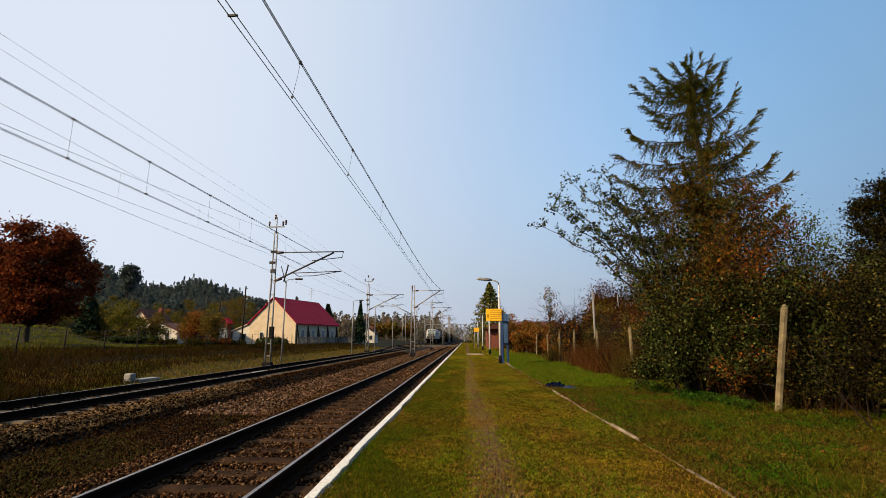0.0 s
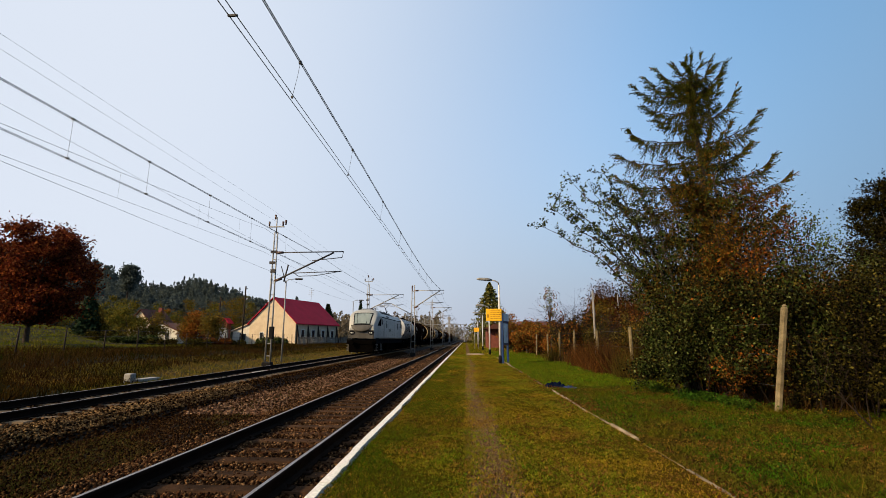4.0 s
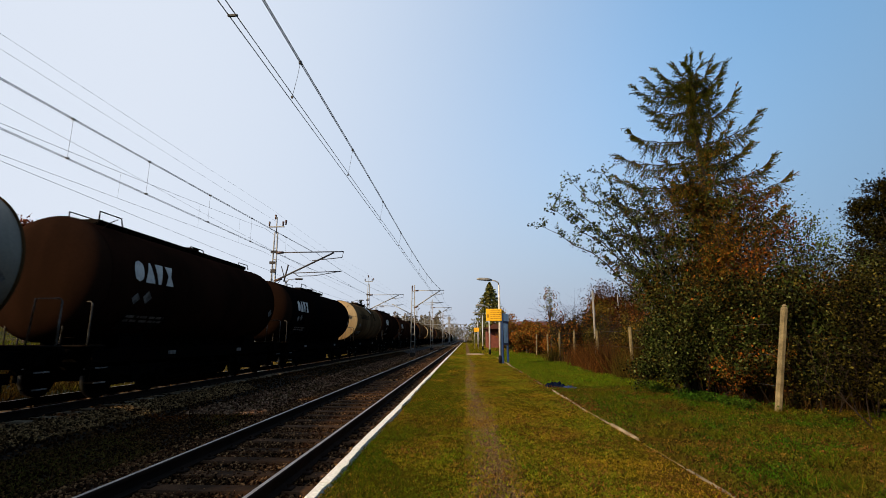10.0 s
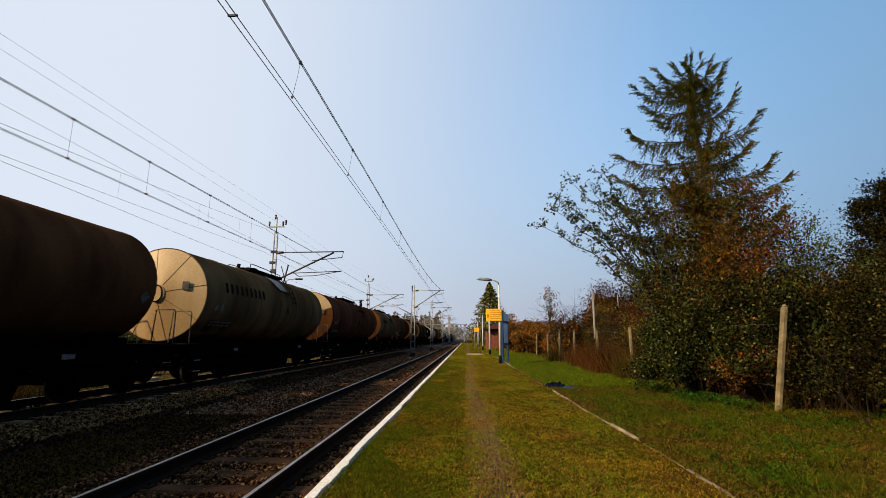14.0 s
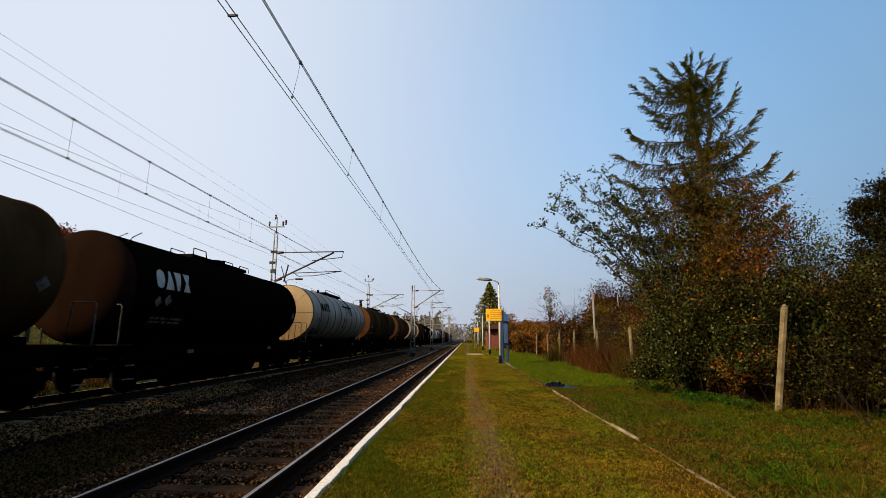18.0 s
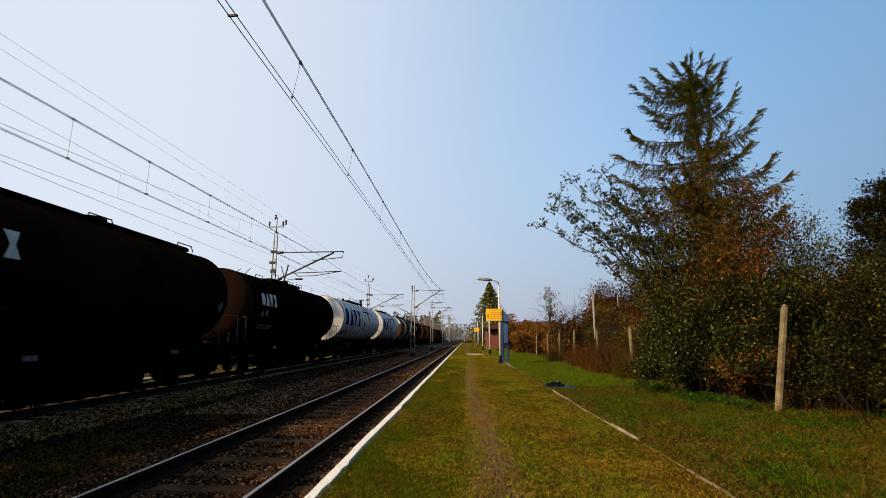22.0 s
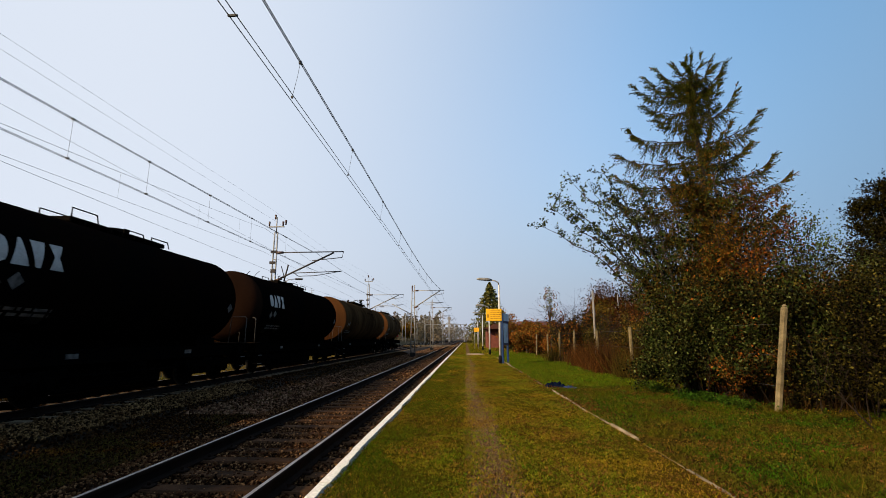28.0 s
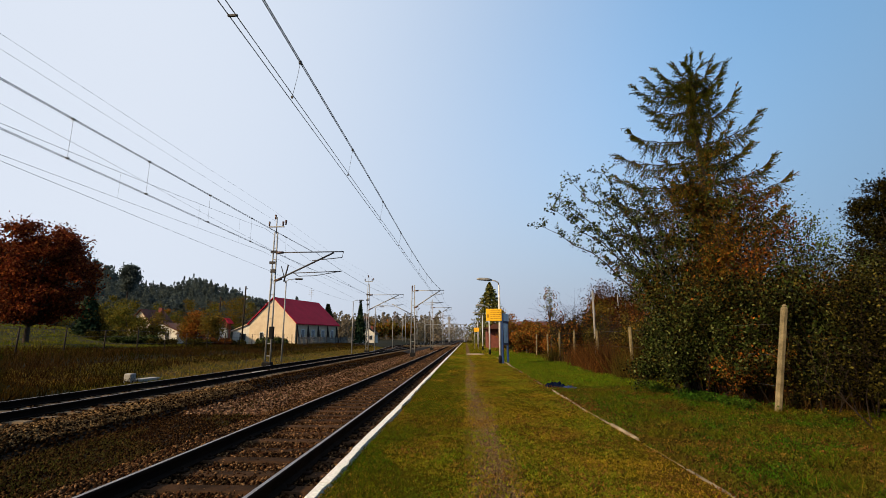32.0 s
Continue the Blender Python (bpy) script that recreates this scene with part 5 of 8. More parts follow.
BUILD = {
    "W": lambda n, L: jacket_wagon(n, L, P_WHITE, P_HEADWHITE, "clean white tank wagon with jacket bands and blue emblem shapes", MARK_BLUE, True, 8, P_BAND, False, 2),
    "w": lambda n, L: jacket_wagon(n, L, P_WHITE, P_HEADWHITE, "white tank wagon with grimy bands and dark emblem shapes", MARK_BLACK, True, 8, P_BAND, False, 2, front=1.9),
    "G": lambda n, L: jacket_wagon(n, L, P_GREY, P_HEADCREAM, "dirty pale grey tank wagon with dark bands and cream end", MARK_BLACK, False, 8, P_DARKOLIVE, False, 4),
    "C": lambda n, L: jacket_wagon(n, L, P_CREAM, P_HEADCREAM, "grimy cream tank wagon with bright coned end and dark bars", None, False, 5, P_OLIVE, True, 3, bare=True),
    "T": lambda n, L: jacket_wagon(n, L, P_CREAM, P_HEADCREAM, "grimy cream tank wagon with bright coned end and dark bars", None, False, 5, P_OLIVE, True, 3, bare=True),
    "V": lambda n, L: jacket_wagon(n, L, P_UMBER, P_HEADCREAM, "streaked umber-brown tank wagon with a grey spill panel and tan end", None, False, 5, P_DARKOLIVE, True, 3, disc=P_HEADWHITE),
    "S": lambda n, L: jacket_wagon(n, L, P_OLIVEGREY, P_HEADCREAM, "streaked olive-grey tank wagon with a short ladder and tan end", None, False, 5, P_DARKOLIVE, True, 5, disc=P_HEADWHITE),
    "O": lambda n, L: jacket_wagon(n, L, P_OLIVE, P_HEADORANGE, "olive-brown tank wagon with pale spill panel and orange-brown end", None, False, 5, P_DARKOLIVE, True, 5, disc=P_HEADCREAM, bare=True),
    "H": lambda n, L: jacket_wagon(n, L, P_UMBER, P_HEADORANGE, "dark brown tank wagon with a rust-orange coned end", None, False, 4, P_DARKOLIVE, True, 3, disc=P_HEADCREAM),
    "D": lambda n, L: jacket_wagon(n, L, P_DARKOLIVE, P_HEADBROWN, "dark grimy brown tank wagon with a dull brown end", None, False, 5, P_DARKOLIVE, True, 4),
    "h": lambda n, L: jacket_wagon(n, L, P_OLIVE, P_HEADORANGE, "olive-brown tank wagon with a rust-orange coned end and tail discs", None, False, 5, P_DARKOLIVE, True, 3, disc=P_HEADCREAM),
    "L": lambda n, L: jacket_wagon(n, L, P_DARKOLIVE, P_HEADORANGE, "long dark brown tank wagon with a seamed orange-brown end", None, False, 3, P_DARKOLIVE, False, 4),
    "R": lambda n, L: jacket_wagon(n, L, P_RUSTRED, P_HEADORANGE, "long faded rust-red tank wagon with a pale upper end", None, False, 6, P_RUST, False, 6, crest=P_HEADCREAM),
    "P": lambda n, L: jacket_wagon(n, L, P_DARKOLIVE, P_HEADORANGE, "long brown tank wagon patched with pale grey jacket panels", MARK_BLACK, False, 7, P_DARKOLIVE, False, 4,
                                   stripes=[(0.055, 0.10, P_CREAM), (0.20, 0.36, P_STRIPE), (0.56, 0.66, P_STRIPE)], disc=P_HEADWHITE, crest=P_HEADWHITE),
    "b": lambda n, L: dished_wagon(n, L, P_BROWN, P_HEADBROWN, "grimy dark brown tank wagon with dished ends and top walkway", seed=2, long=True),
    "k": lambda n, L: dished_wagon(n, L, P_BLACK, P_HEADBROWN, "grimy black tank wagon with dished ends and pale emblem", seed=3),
    "u": lambda n, L: dished_wagon(n, L, P_UMBER, P_HEADORANGE, "brown tank wagon with a rusty orange dished end", None, seed=6),
    "r": lambda n, L: dished_wagon(n, L, P_RUST, P_HEADRUST, "rusty brown tank wagon with dished ends and top walkway", seed=4),
    "d": lambda n, L: dished_wagon(n, L, P_BLUEBLACK, P_HEADBROWN, "blue-black weathered tank wagon with a grimy unmarked side", None, seed=5),
}
TRAIN = []


def make_wagons():
    made = {}
    for i, k in enumerate(KINDS):
        L = STARTS[i + 1] - STARTS[i]
        key = (k, round(L * 2) / 2)
        if key in made:
            w = copy_thing(made[key], pose(X2, STARTS[i], 0))
        else:
            tank_size(*((1.42, 2.69) if k in "kdr" else (1.47, 2.77)))
            w = BUILD[k]("tank_wagon", L)
            made[key] = w
        TRAIN.append((w, STARTS[i]))
    last = TRAIN[-1][0]
    L = STARTS[-1] - STARTS[-2]
    for sx in (-0.95, 0.95):
        s = Soup()
        s.tube([(sx, L - 0.5, 1.75), (sx, L - 0.42, 1.75)], 0.14, 16)
        part("tail_disc", s, RED_LAMP, last, "red tail disc")


# ---- the locomotive ----
LOCO_START, LOCO_L = 131.9, 18.7


def cab_section(y):
    """Half width, roof height, shoulder height and floor height of the body at y from the leading end."""
    e = min(y, LOCO_L - y)
    w = 1.16 + 0.33 * smooth(0.3, 2.0, e) ** 0.7
    top = 2.5 + 1.70 * math.sin(min(1.0, max(0.0, (e - 0.36) / 1.9)) * math.pi / 2) ** 0.8 - 0.22 * smooth(3.0, 4.2, e)
    return w, top


def body_point(y, u):
    """u runs from 0 at the sill up the near side to 1 on the roof's crown, mirrored for u < 0."""
    w, top = cab_section(y)
    a = abs(u)
    zs = min(top - 0.25, 3.38)
    if a <= 0.6:
        z = 1.40 + (zs - 1.40) * a / 0.6
        x = w * (1 - 0.03 * max(0, (a - 0.3) / 0.3))
    else:
        t = (a - 0.6) / 0.4 * math.pi / 2
        k = smooth(2.2, 3.4, min(y, LOCO_L - y))
        x = w * 0.97 * math.cos(t) ** 0.75 if t < math.pi / 2 - 1e-6 else 0.0
        z = zs + (top - zs) * math.sin(t) ** 0.9
        q = (a - 0.6) / 0.4      # flat sloping roof panels between the cabs
        px, pz = (w * (0.97 - 0.56 * q), zs + (top - zs) * q / 0.5 * 0.88) if q < 0.5 else (w * 0.69 * (1 - (q - 0.5) / 0.5), zs + (top - zs) * (0.88 + 0.12 * smooth(0.5, 0.9, q)))
        x, z = x + (px - x) * k, z + (pz - z) * k
    return Vector((x if u >= 0 else -x, y, z))


def body_patch(y0, y1, u0, u1, lift, ny, nu, sg, warp):
    s = Soup()
    if sg:
        vs, fs = [], []
        for j in range(nu + 1):
            for i in range(ny + 1):
                u = u0 + (u1 - u0) * j / nu
                y = y0 + (y1 - y0) * i / ny
                if warp:
                    y, u = warp(i / ny, j / nu)
                p = body_point(y, u * sg)
                e = 0.02
                du, dy = body_point(y, u * sg + 0.01) - body_point(y, u * sg - 0.01), body_point(y + e, u * sg) - body_point(y - e, u * sg)
                n = dy.cross(du)
                if n.length < 1e-9:
                    n = Vector((0, 0, 1))
                n.normalize()
                if n.dot(p - Vector((0, p.y, 2.2))) < 0 and abs(n.x) + abs(n.z) > 0.2:
                    n = -n
                vs.append(tuple(p + n * lift))
        for j in range(nu):
            for i in range(ny):
                k = j * (ny + 1) + i
                f = (k, k + 1, k + ny + 2, k + ny + 1)
                fs.append(f if sg > 0 else f[::-1])
        s.add(vs, fs, True)
    return s


def flank(name, m, w, y0, y1, u0, u1, lift=0.012, ny=6, nu=6, warp=None, label=""):
    """The same patch on both flanks, each a part of its own."""
    for sg in (1, -1):
        part(name, body_patch(y0, y1, u0, u1, lift, ny, nu, sg, warp), m, w, label)


def make_loco():
    w = thing("locomotive", pose(X2, LOCO_START, 0), "silver-grey six-axle electric locomotive with a rounded sloping cab", "locomotive")
    ys = [0.36, 0.4, 0.45, 0.55, 0.7, 0.9, 1.15, 1.4, 1.7, 2.0, 2.3, 2.6, 2.9, 3.3] + [3.3 + (LOCO_L - 6.6) * i / 10 for i in range(1, 10)]
    ys += [LOCO_L - q for q in (3.3, 2.9, 2.6, 2.3, 2.0, 1.7, 1.4, 1.15, 0.9, 0.7, 0.55, 0.45, 0.4, 0.36)]
    us = [-1 + 2 * i / 40 for i in range(41)]
    s = Soup()
    n = len(us)
    s.v = [tuple(body_point(y, u)) for y in ys for u in us]
    for j in range(len(ys) - 1):
        for i in range(n - 1):
            s.f.append((j * n + i, (j + 1) * n + i, (j + 1) * n + i + 1, j * n + i + 1)[::-1])
            s.sm.append(True)
            s.mi.append(0)
    for j, rev in ((0, False), (len(ys) - 1, True)):
        f = [j * n + i for i in range(n)]
        s.f.append(f if rev else f[::-1])
        s.sm.append(False)
        s.mi.append(0)
    part("body", s, LOCO, w)
    b = Soup()
    b.box((0, LOCO_L / 2, 1.16), (2.75, LOCO_L - 1.2, 0.48), 0.02)
    b.box((0, LOCO_L / 2, 1.415), (2.92, LOCO_L - 1.6, 0.03), 0.005)
    part("frame_sill", b, LOCO_DARK, w)
    # roof hood line and roof pan
    flank("gutter_rail", LOCO_DARK, w, 2.5, LOCO_L - 2.5, 0.605, 0.635, 0.03, 30, 2)
    for e in (0, 1):
        fl = (lambda y: LOCO_L - y) if e else (lambda y: y)
        for nm, m, y0, y1, u0, lift, lb in (("screen_frame", LOCO_DARK, 0.42, 1.34, 0.835, 0.010, "black windscreen surround"), ("windscreen", WINDSCREEN, 0.48, 1.24, 0.862, 0.022, "sloping windscreen with a painted pale sky reflection")):
            g = Soup()
            for sg in (1, -1):
                vs, fs = [], []
                for j in range(9):
                    for i in range(9):
                        p = body_point(fl(y0 + (y1 - y0) * j / 8), (u0 + (1 - u0) * i / 8) * sg)
                        vs.append(tuple(p + Vector((0, (-1.6 if e == 0 else 1.6) * lift, lift))))
                for j in range(8):
                    for i in range(8):
                        k = j * 9 + i
                        fs.append((k, k + 1, k + 10, k + 9))
                g.add(vs, fs, True)
            part(nm, g, m, w, lb)
        flank("side_window", CAB_GLASS, w, 0, 0, 0, 0, 0.012, 8, 6, warp=lambda a, c, fl=fl: (fl((1.12 + 0.75 * c ** 1.5) * (1 - a) + (2.2 + 0.22 * c) * a), 0.36 + (0.20 + 0.03 * math.sin(a * 1.57)) * c))
        flank("post_joint", LOCO_DARK, w, 0, 0, 0, 0, 0.008, 1, 8, warp=lambda a, c, fl=fl: (fl(1.98 + 0.55 * c + 0.025 * a), 0.58 * c))
        flank("cab_door", LOCO, w, fl(2.72), fl(3.52), 0.02, 0.62, 0.012, 4, 8)
        for q in (2.66, 3.55):
            flank("door_joint", LOCO_DARK, w, fl(q), fl(q + 0.022), 0.0, 0.62, 0.006, 1, 6)
        flank("door_window", CAB_GLASS, w, fl(2.78), fl(3.10), 0.40, 0.56, 0.02, 4, 4)
        lip = Soup()
        d = -1 if e == 0 else 1
        nx, nz = 20, 8
        vs = []
        for jj in range(nz + 2):
            b = min(1.0, jj / nz)
            for ii in range(nx + 1):
                a = -1 + 2 * ii / nx
                out = 0.26 * (1 - a * a) ** 0.8 * math.sin(b * math.pi / 2) ** 0.7 if jj <= nz else -0.04
                vs.append((a * 1.02, fl(0.42) + d * out, 2.66 - 0.62 * b * math.sqrt(max(0.0, 1 - a * a)) + (0.02 if jj > nz else 0.0)))
        fs = [(jj * (nx + 1) + ii, jj * (nx + 1) + ii + 1, (jj + 1) * (nx + 1) + ii + 1, (jj + 1) * (nx + 1) + ii) for jj in range(nz + 1) for ii in range(nx)]
        lip.add(vs, fs if e == 0 else [f[::-1] for f in fs], True)
        face = Soup()
        ring = [body_point(fl(0.36), -0.56 + 1.12 * ii / 28) for ii in range(29)]
        face.add([(p.x * 0.985, p.y + d * 0.012, p.z) for p in ring], [tuple(range(29)) if e else tuple(range(29))[::-1]])
        part("front_panel", face, LOCO_FRONT, w, "grimy silver front panel with shade in its colour")
        part("nose_lip", lip, LOCO_FRONT, w, "bulging grimy apron under the windscreen, shade in its colour")
        for sx in (-0.35, 0.3):
            a, b = body_point(fl(0.5), 0.93 * (1 if sx > 0 else -1)), body_point(fl(1.2), 0.96 * (1 if sx > 0 else -1))
            part("wiper", Soup().tube([(a.x, a.y + d * 0.05, a.z + 0.03), (b.x - 0.25, b.y + d * 0.05, b.z + 0.04)], 0.018, 6), LOCO_DARK, w)
        for sx in (-0.88, 0.88):
            hl = Soup()
            for q, r in ((0.06, 0.075), (-0.10, 0.055)):
                hl.tube([(sx + (q if sx > 0 else -q), fl(0.32), 1.93), (sx + (q if sx > 0 else -q), fl(0.285), 1.93)], [r, r * 0.9], 14)
            part("headlamp", hl, LAMP_GLASS, w, "twin round headlamps")
            bz = Soup()
            rim = [(sx + 0.27 * math.cos(q) * (1 + 0.12 * math.cos(q)), 1.94 + 0.19 * math.sin(q)) for q in [2 * math.pi * k / 24 for k in range(24)]]
            bz.v = [(x, fl(0.40), z) for x, z in rim] + [(x, fl(0.315), z) for x, z in rim]
            for k in range(24):
                bz.f.append((k, (k + 1) % 24, 24 + (k + 1) % 24, 24 + k))
            bz.f.append(tuple(range(24, 48)))
            bz.sm += [False] * 25
            bz.mi += [0] * 25
            part("lamp_bezel", bz, LOCO_DARK, w)
            bf = Soup()
            d = -1 if e == 0 else 1
            bf.tube([(sx, fl(0.40), 1.05), (sx, fl(0.12), 1.05)], 0.12, 12)
            bf.tube([(sx, fl(0.12), 1.05), (sx, fl(0.04), 1.05)], [0.25, 0.23], 16)
            part("buffer", bf, UNDER, w)
        part("top_lamp", Soup().tube([(0, fl(1.95), 3.86), (0, fl(1.74), 3.86)], 0.06, 14), LAMP_GLASS, w, "roof headlamp")
        pl = Soup()
        pl.box((0, fl(0.5), 0.55), (2.3, 0.12, 0.75), 0.04)
        pl.box((0, fl(0.45), 1.08), (2.7, 0.2, 0.34), 0.03)
        part("plough", pl, UNDER, w)
        for sx in (-1.34, 1.34):
            for y in (0.85, 3.28):
                st = Soup()
                for z in (0.35, 0.62, 0.88):
                    st.box((sx, fl(y), z), (0.16, 0.44, 0.03))
                for q in (-0.22, 0.22):
                    st.tube([(sx, fl(y + q), 0.3), (sx, fl(y + q), 1.40)], 0.018, 6)
                part("cab_ladder", st, GALV if e == 0 else UNDER, w)
        for sx in (-1.58, 1.58):
            part("side_lamp", Soup().box((sx, fl(4.9), 2.95), (0.12, 0.26, 0.10), 0.02), POST_WHITE, w)
        flank("vent_grille", LOUVRE, w, fl(5.06), fl(5.80), 0.32, 0.53, 0.012, 3, 6)
        for sg in (-1, 1):
            part("handrail", Soup().tube([(sg * 1.53, fl(3.62), 1.55), (sg * 1.55, fl(3.62), 2.0), (sg * 1.53, fl(3.62), 2.9)], 0.014, 6), LOUVRE, w)
    for y in (5.09, 6.53, 7.86, 9.35, 10.83, 12.16, 13.60):
        flank("panel_seam", LOCO_DARK, w, y, y + 0.028, 0.0, 0.60, 0.008, 1, 6)
    flank("upper_louvre", LOUVRE, w, 6.4, 8.4, 0.67, 0.74, 0.02, 4, 2)
    rp = Soup()
    rp.box((0, LOCO_L / 2, 3.97), (1.7, LOCO_L - 7.6, 0.14), 0.04)
    rp.box((0, 7.4, 4.07), (1.9, 5.6, 0.16), 0.05)
    for y in (4.8, 5.6, 13.6, 15.8):
        for x in (-0.5, 0.5):
            rp.tube([(x, y, 3.95), (x, y, 4.2)], [0.09, 0.05], 8)
    part("roof_equipment", rp, LOCO_ROOF, w)
    for y in (LOCO_L - 6.9, LOCO_L - 6.2, LOCO_L - 3.2, LOCO_L - 2.7, 2.9, 3.5):
        ri = Soup()
        for k in range(4):
            ri.tube([(0.55, y, 3.88 + 0.09 * k), (0.55, y, 3.94 + 0.09 * k)], [0.09, 0.06], 10)
        ri.tube([(0.55, y, 4.18), (0.3, y + 0.35, 4.26), (-0.2, y + 0.2, 4.2)], 0.025, 6)
        part("roof_insulator", ri, DARK_STEEL, w)
    for i in range(9):
        part("roof_vent", Soup().box((0.98, 5.0 + 0.42 * i, 3.80), (0.05, 0.3, 0.2), 0.01, Matrix.Rotation(-0.9, 3, "Y")), LOUVRE, w)
    # number bars on the flank, unlettered
    for i in (0, 1, 2, 3, 4, 6, 7):
        for x in (1.455, -1.455):
            part("number_bar", Soup().box((x * 1.01, 7.15 + i * 0.145, 2.27), (0.05, 0.085, 0.25)), LOCO_DARK, w)
            part("number_bar", Soup().box((x, 9.62 + i * 0.13, 1.66), (0.05, 0.07, 0.20 if i != 4 else 0.14)), LOUVRE, w)
    for y0, up in ((3.4, False), (LOCO_L - 5.65, True)):
        p = Soup()
        for x in (-0.45, 0.45):
            p.box((x, y0 + 0.9, 4.14), (0.06, 1.8, 0.06))
        if up:
            zt = 5.62
            knee, head = (0, y0 - 0.0, 5.0), (0, y0 + 1.3, zt)
            p.tube([(0.0, y0 + 1.6, 4.2), knee], [0.06, 0.045], 8)
            for x in (-1, 1):
                p.tube([(x * 0.1, knee[1], knee[2]), (x * 0.4, head[1], head[2] - 0.06)], 0.022, 6)
            for dy in (-0.22, 0.22):
                p.tube([(-0.9, head[1] + dy, zt - 0.22), (-0.6, head[1] + dy, zt), (0.6, head[1] + dy, zt), (0.9, head[1] + dy, zt - 0.22)], 0.025, 6)
            p.tube([(-0.3, head[1] - 0.35, zt - 0.16), (0.3, head[1] - 0.35, zt - 0.16)], 0.03, 6)
            p.tube([(0.2, y0 + 1.7, 4.24), (0.12, y0 + 0.2, 4.85)], 0.02, 6)
            p.box((0.0, y0 + 1.65, 4.2), (0.9, 0.5, 0.14), 0.03)
        else:
            p.tube([(0, y0, 4.22), (0, y0 + 1.7, 4.27)], 0.05, 8)
            for dy in (0.0, 0.4):
                p.tube([(-0.8, y0 + 0.2 + dy, 4.32), (0.8, y0 + 0.2 + dy, 4.32)], 0.03, 6)
            for x in (-0.4, 0.4):
                p.tube([(x, y0, 4.27), (x * 0.4, y0 + 1.7, 4.32)], 0.022, 6)
        part("pantograph", p, DARK_STEEL, w, "raised pantograph" if up else "folded pantograph")
    for yc in (3.9, LOCO_L - 3.9):
        s = Soup()
        for sx in (-1.05, 1.05):
            s.box((sx, yc, 0.72), (0.14, 4.3, 0.24), 0.02)
            for a in (-1.8, 0, 1.8):
                s.box((sx * 1.05, yc + a, 0.58), (0.2, 0.36, 0.34), 0.03)
                for q in (-0.4, 0.4):
                    s.tube([(sx * 1.06, yc + a + q, 0.6), (sx * 1.06, yc + a + q, 1.0)], 0.09, 8)
        s.box((0, yc, 0.75), (2.0, 3.6, 0.3), 0.03)
        part("bogie", s, UNDER, w)
        for a in (-1.8, 0, 1.8):
            wheelset(w, yc + a, 0.58)
    ub = Soup()
    ub.box((0, LOCO_L / 2, 0.62), (2.6, 5.0, 0.8), 0.05)
    part("underfloor_box", ub, UNDER, w)
    TRAIN.insert(0, (w, LOCO_START))


make_loco()
make_wagons()


# ---- overhead line ----
def steel_mast(x, y, h, label, twin=0.34):
    m = thing("catenary_mast", pose(x, y, -0.45), label, "catenary mast", "overhead line masts")
    for sy in (-1, 1):
        s = Soup()
        s.tube([(sy * twin / 2 * 1.0, 0, 0), (sy * twin / 2 * 0.55, 0, h)], [0.06, 0.045], 8)
        part("leg", s, GALV, m)
    s = Soup()
    z, i = 0.8, 0
    while z < h - 0.3:
        f = 1 - 0.45 * z / h
        s.box((0, 0, z), (twin * f, 0.05, 0.05))
        z += 0.75
    part("lattice_rung", s, GALV, m)
    b = Soup()
    b.box((0, 0, 0.18), (0.56, 0.46, 0.5), 0.04)
    part("foundation", b, BLACK, m)
    return m


def cantilever(m, reach, z, sign=1, tube=0.045, steel=DARK_STEEL):
    """A hinged bracket over the track; z above the mast's foot."""
    s = Soup()
    s.tube([(0.05 * sign, 0, z + 1.95), (reach * sign, 0, z + 1.98)], tube * 0.8, 8)
    part("top_tube", s, steel, m)
    s = Soup()
    s.tube([(0.05 * sign, 0, z + 0.1), (reach * 0.86 * sign, 0, z + 1.92)], tube * 1.25, 8)
    part("bracket_tube", s, steel, m)
    s = Soup()
    s.tube([(reach * 0.28 * sign, 0, z + 0.62), (reach * 0.98 * sign, 0, z + 0.72)], tube * 0.6, 8)
    s.tube([(reach * 0.98 * sign, 0, z + 0.72), (reach * 0.60 * sign, 0, z + 0.45), (reach * 0.36 * sign, 0, z + 0.42)], tube * 0.5, 8)
    s.tube([(reach * 0.3 * sign, 0, z + 0.62), (reach * 0.36 * sign, 0, z + 0.42)], tube * 0.5, 8)
    part("steady_arm", s, steel, m)
    s = Soup()
    s.tube([(reach * 0.98 * sign, 0, z + 1.6), (reach * 0.55 * sign, 0, z + 1.42)], tube * 0.6, 8)
    s.tube([(reach * sign, 0, z + 1.98), (reach * 0.98 * sign, 0, z + 1.6)], tube * 0.4, 6)
    part("hanger", s, steel, m)
    for q in (1.95, 0.12):
        s = Soup()
        s.tube([(0.12 * sign, 0, z + q), (0.55 * sign, 0, z + q + (0.0 if q > 1 else 0.17))], 0.085, 10)
        part("insulator", s, INSULATOR, m)


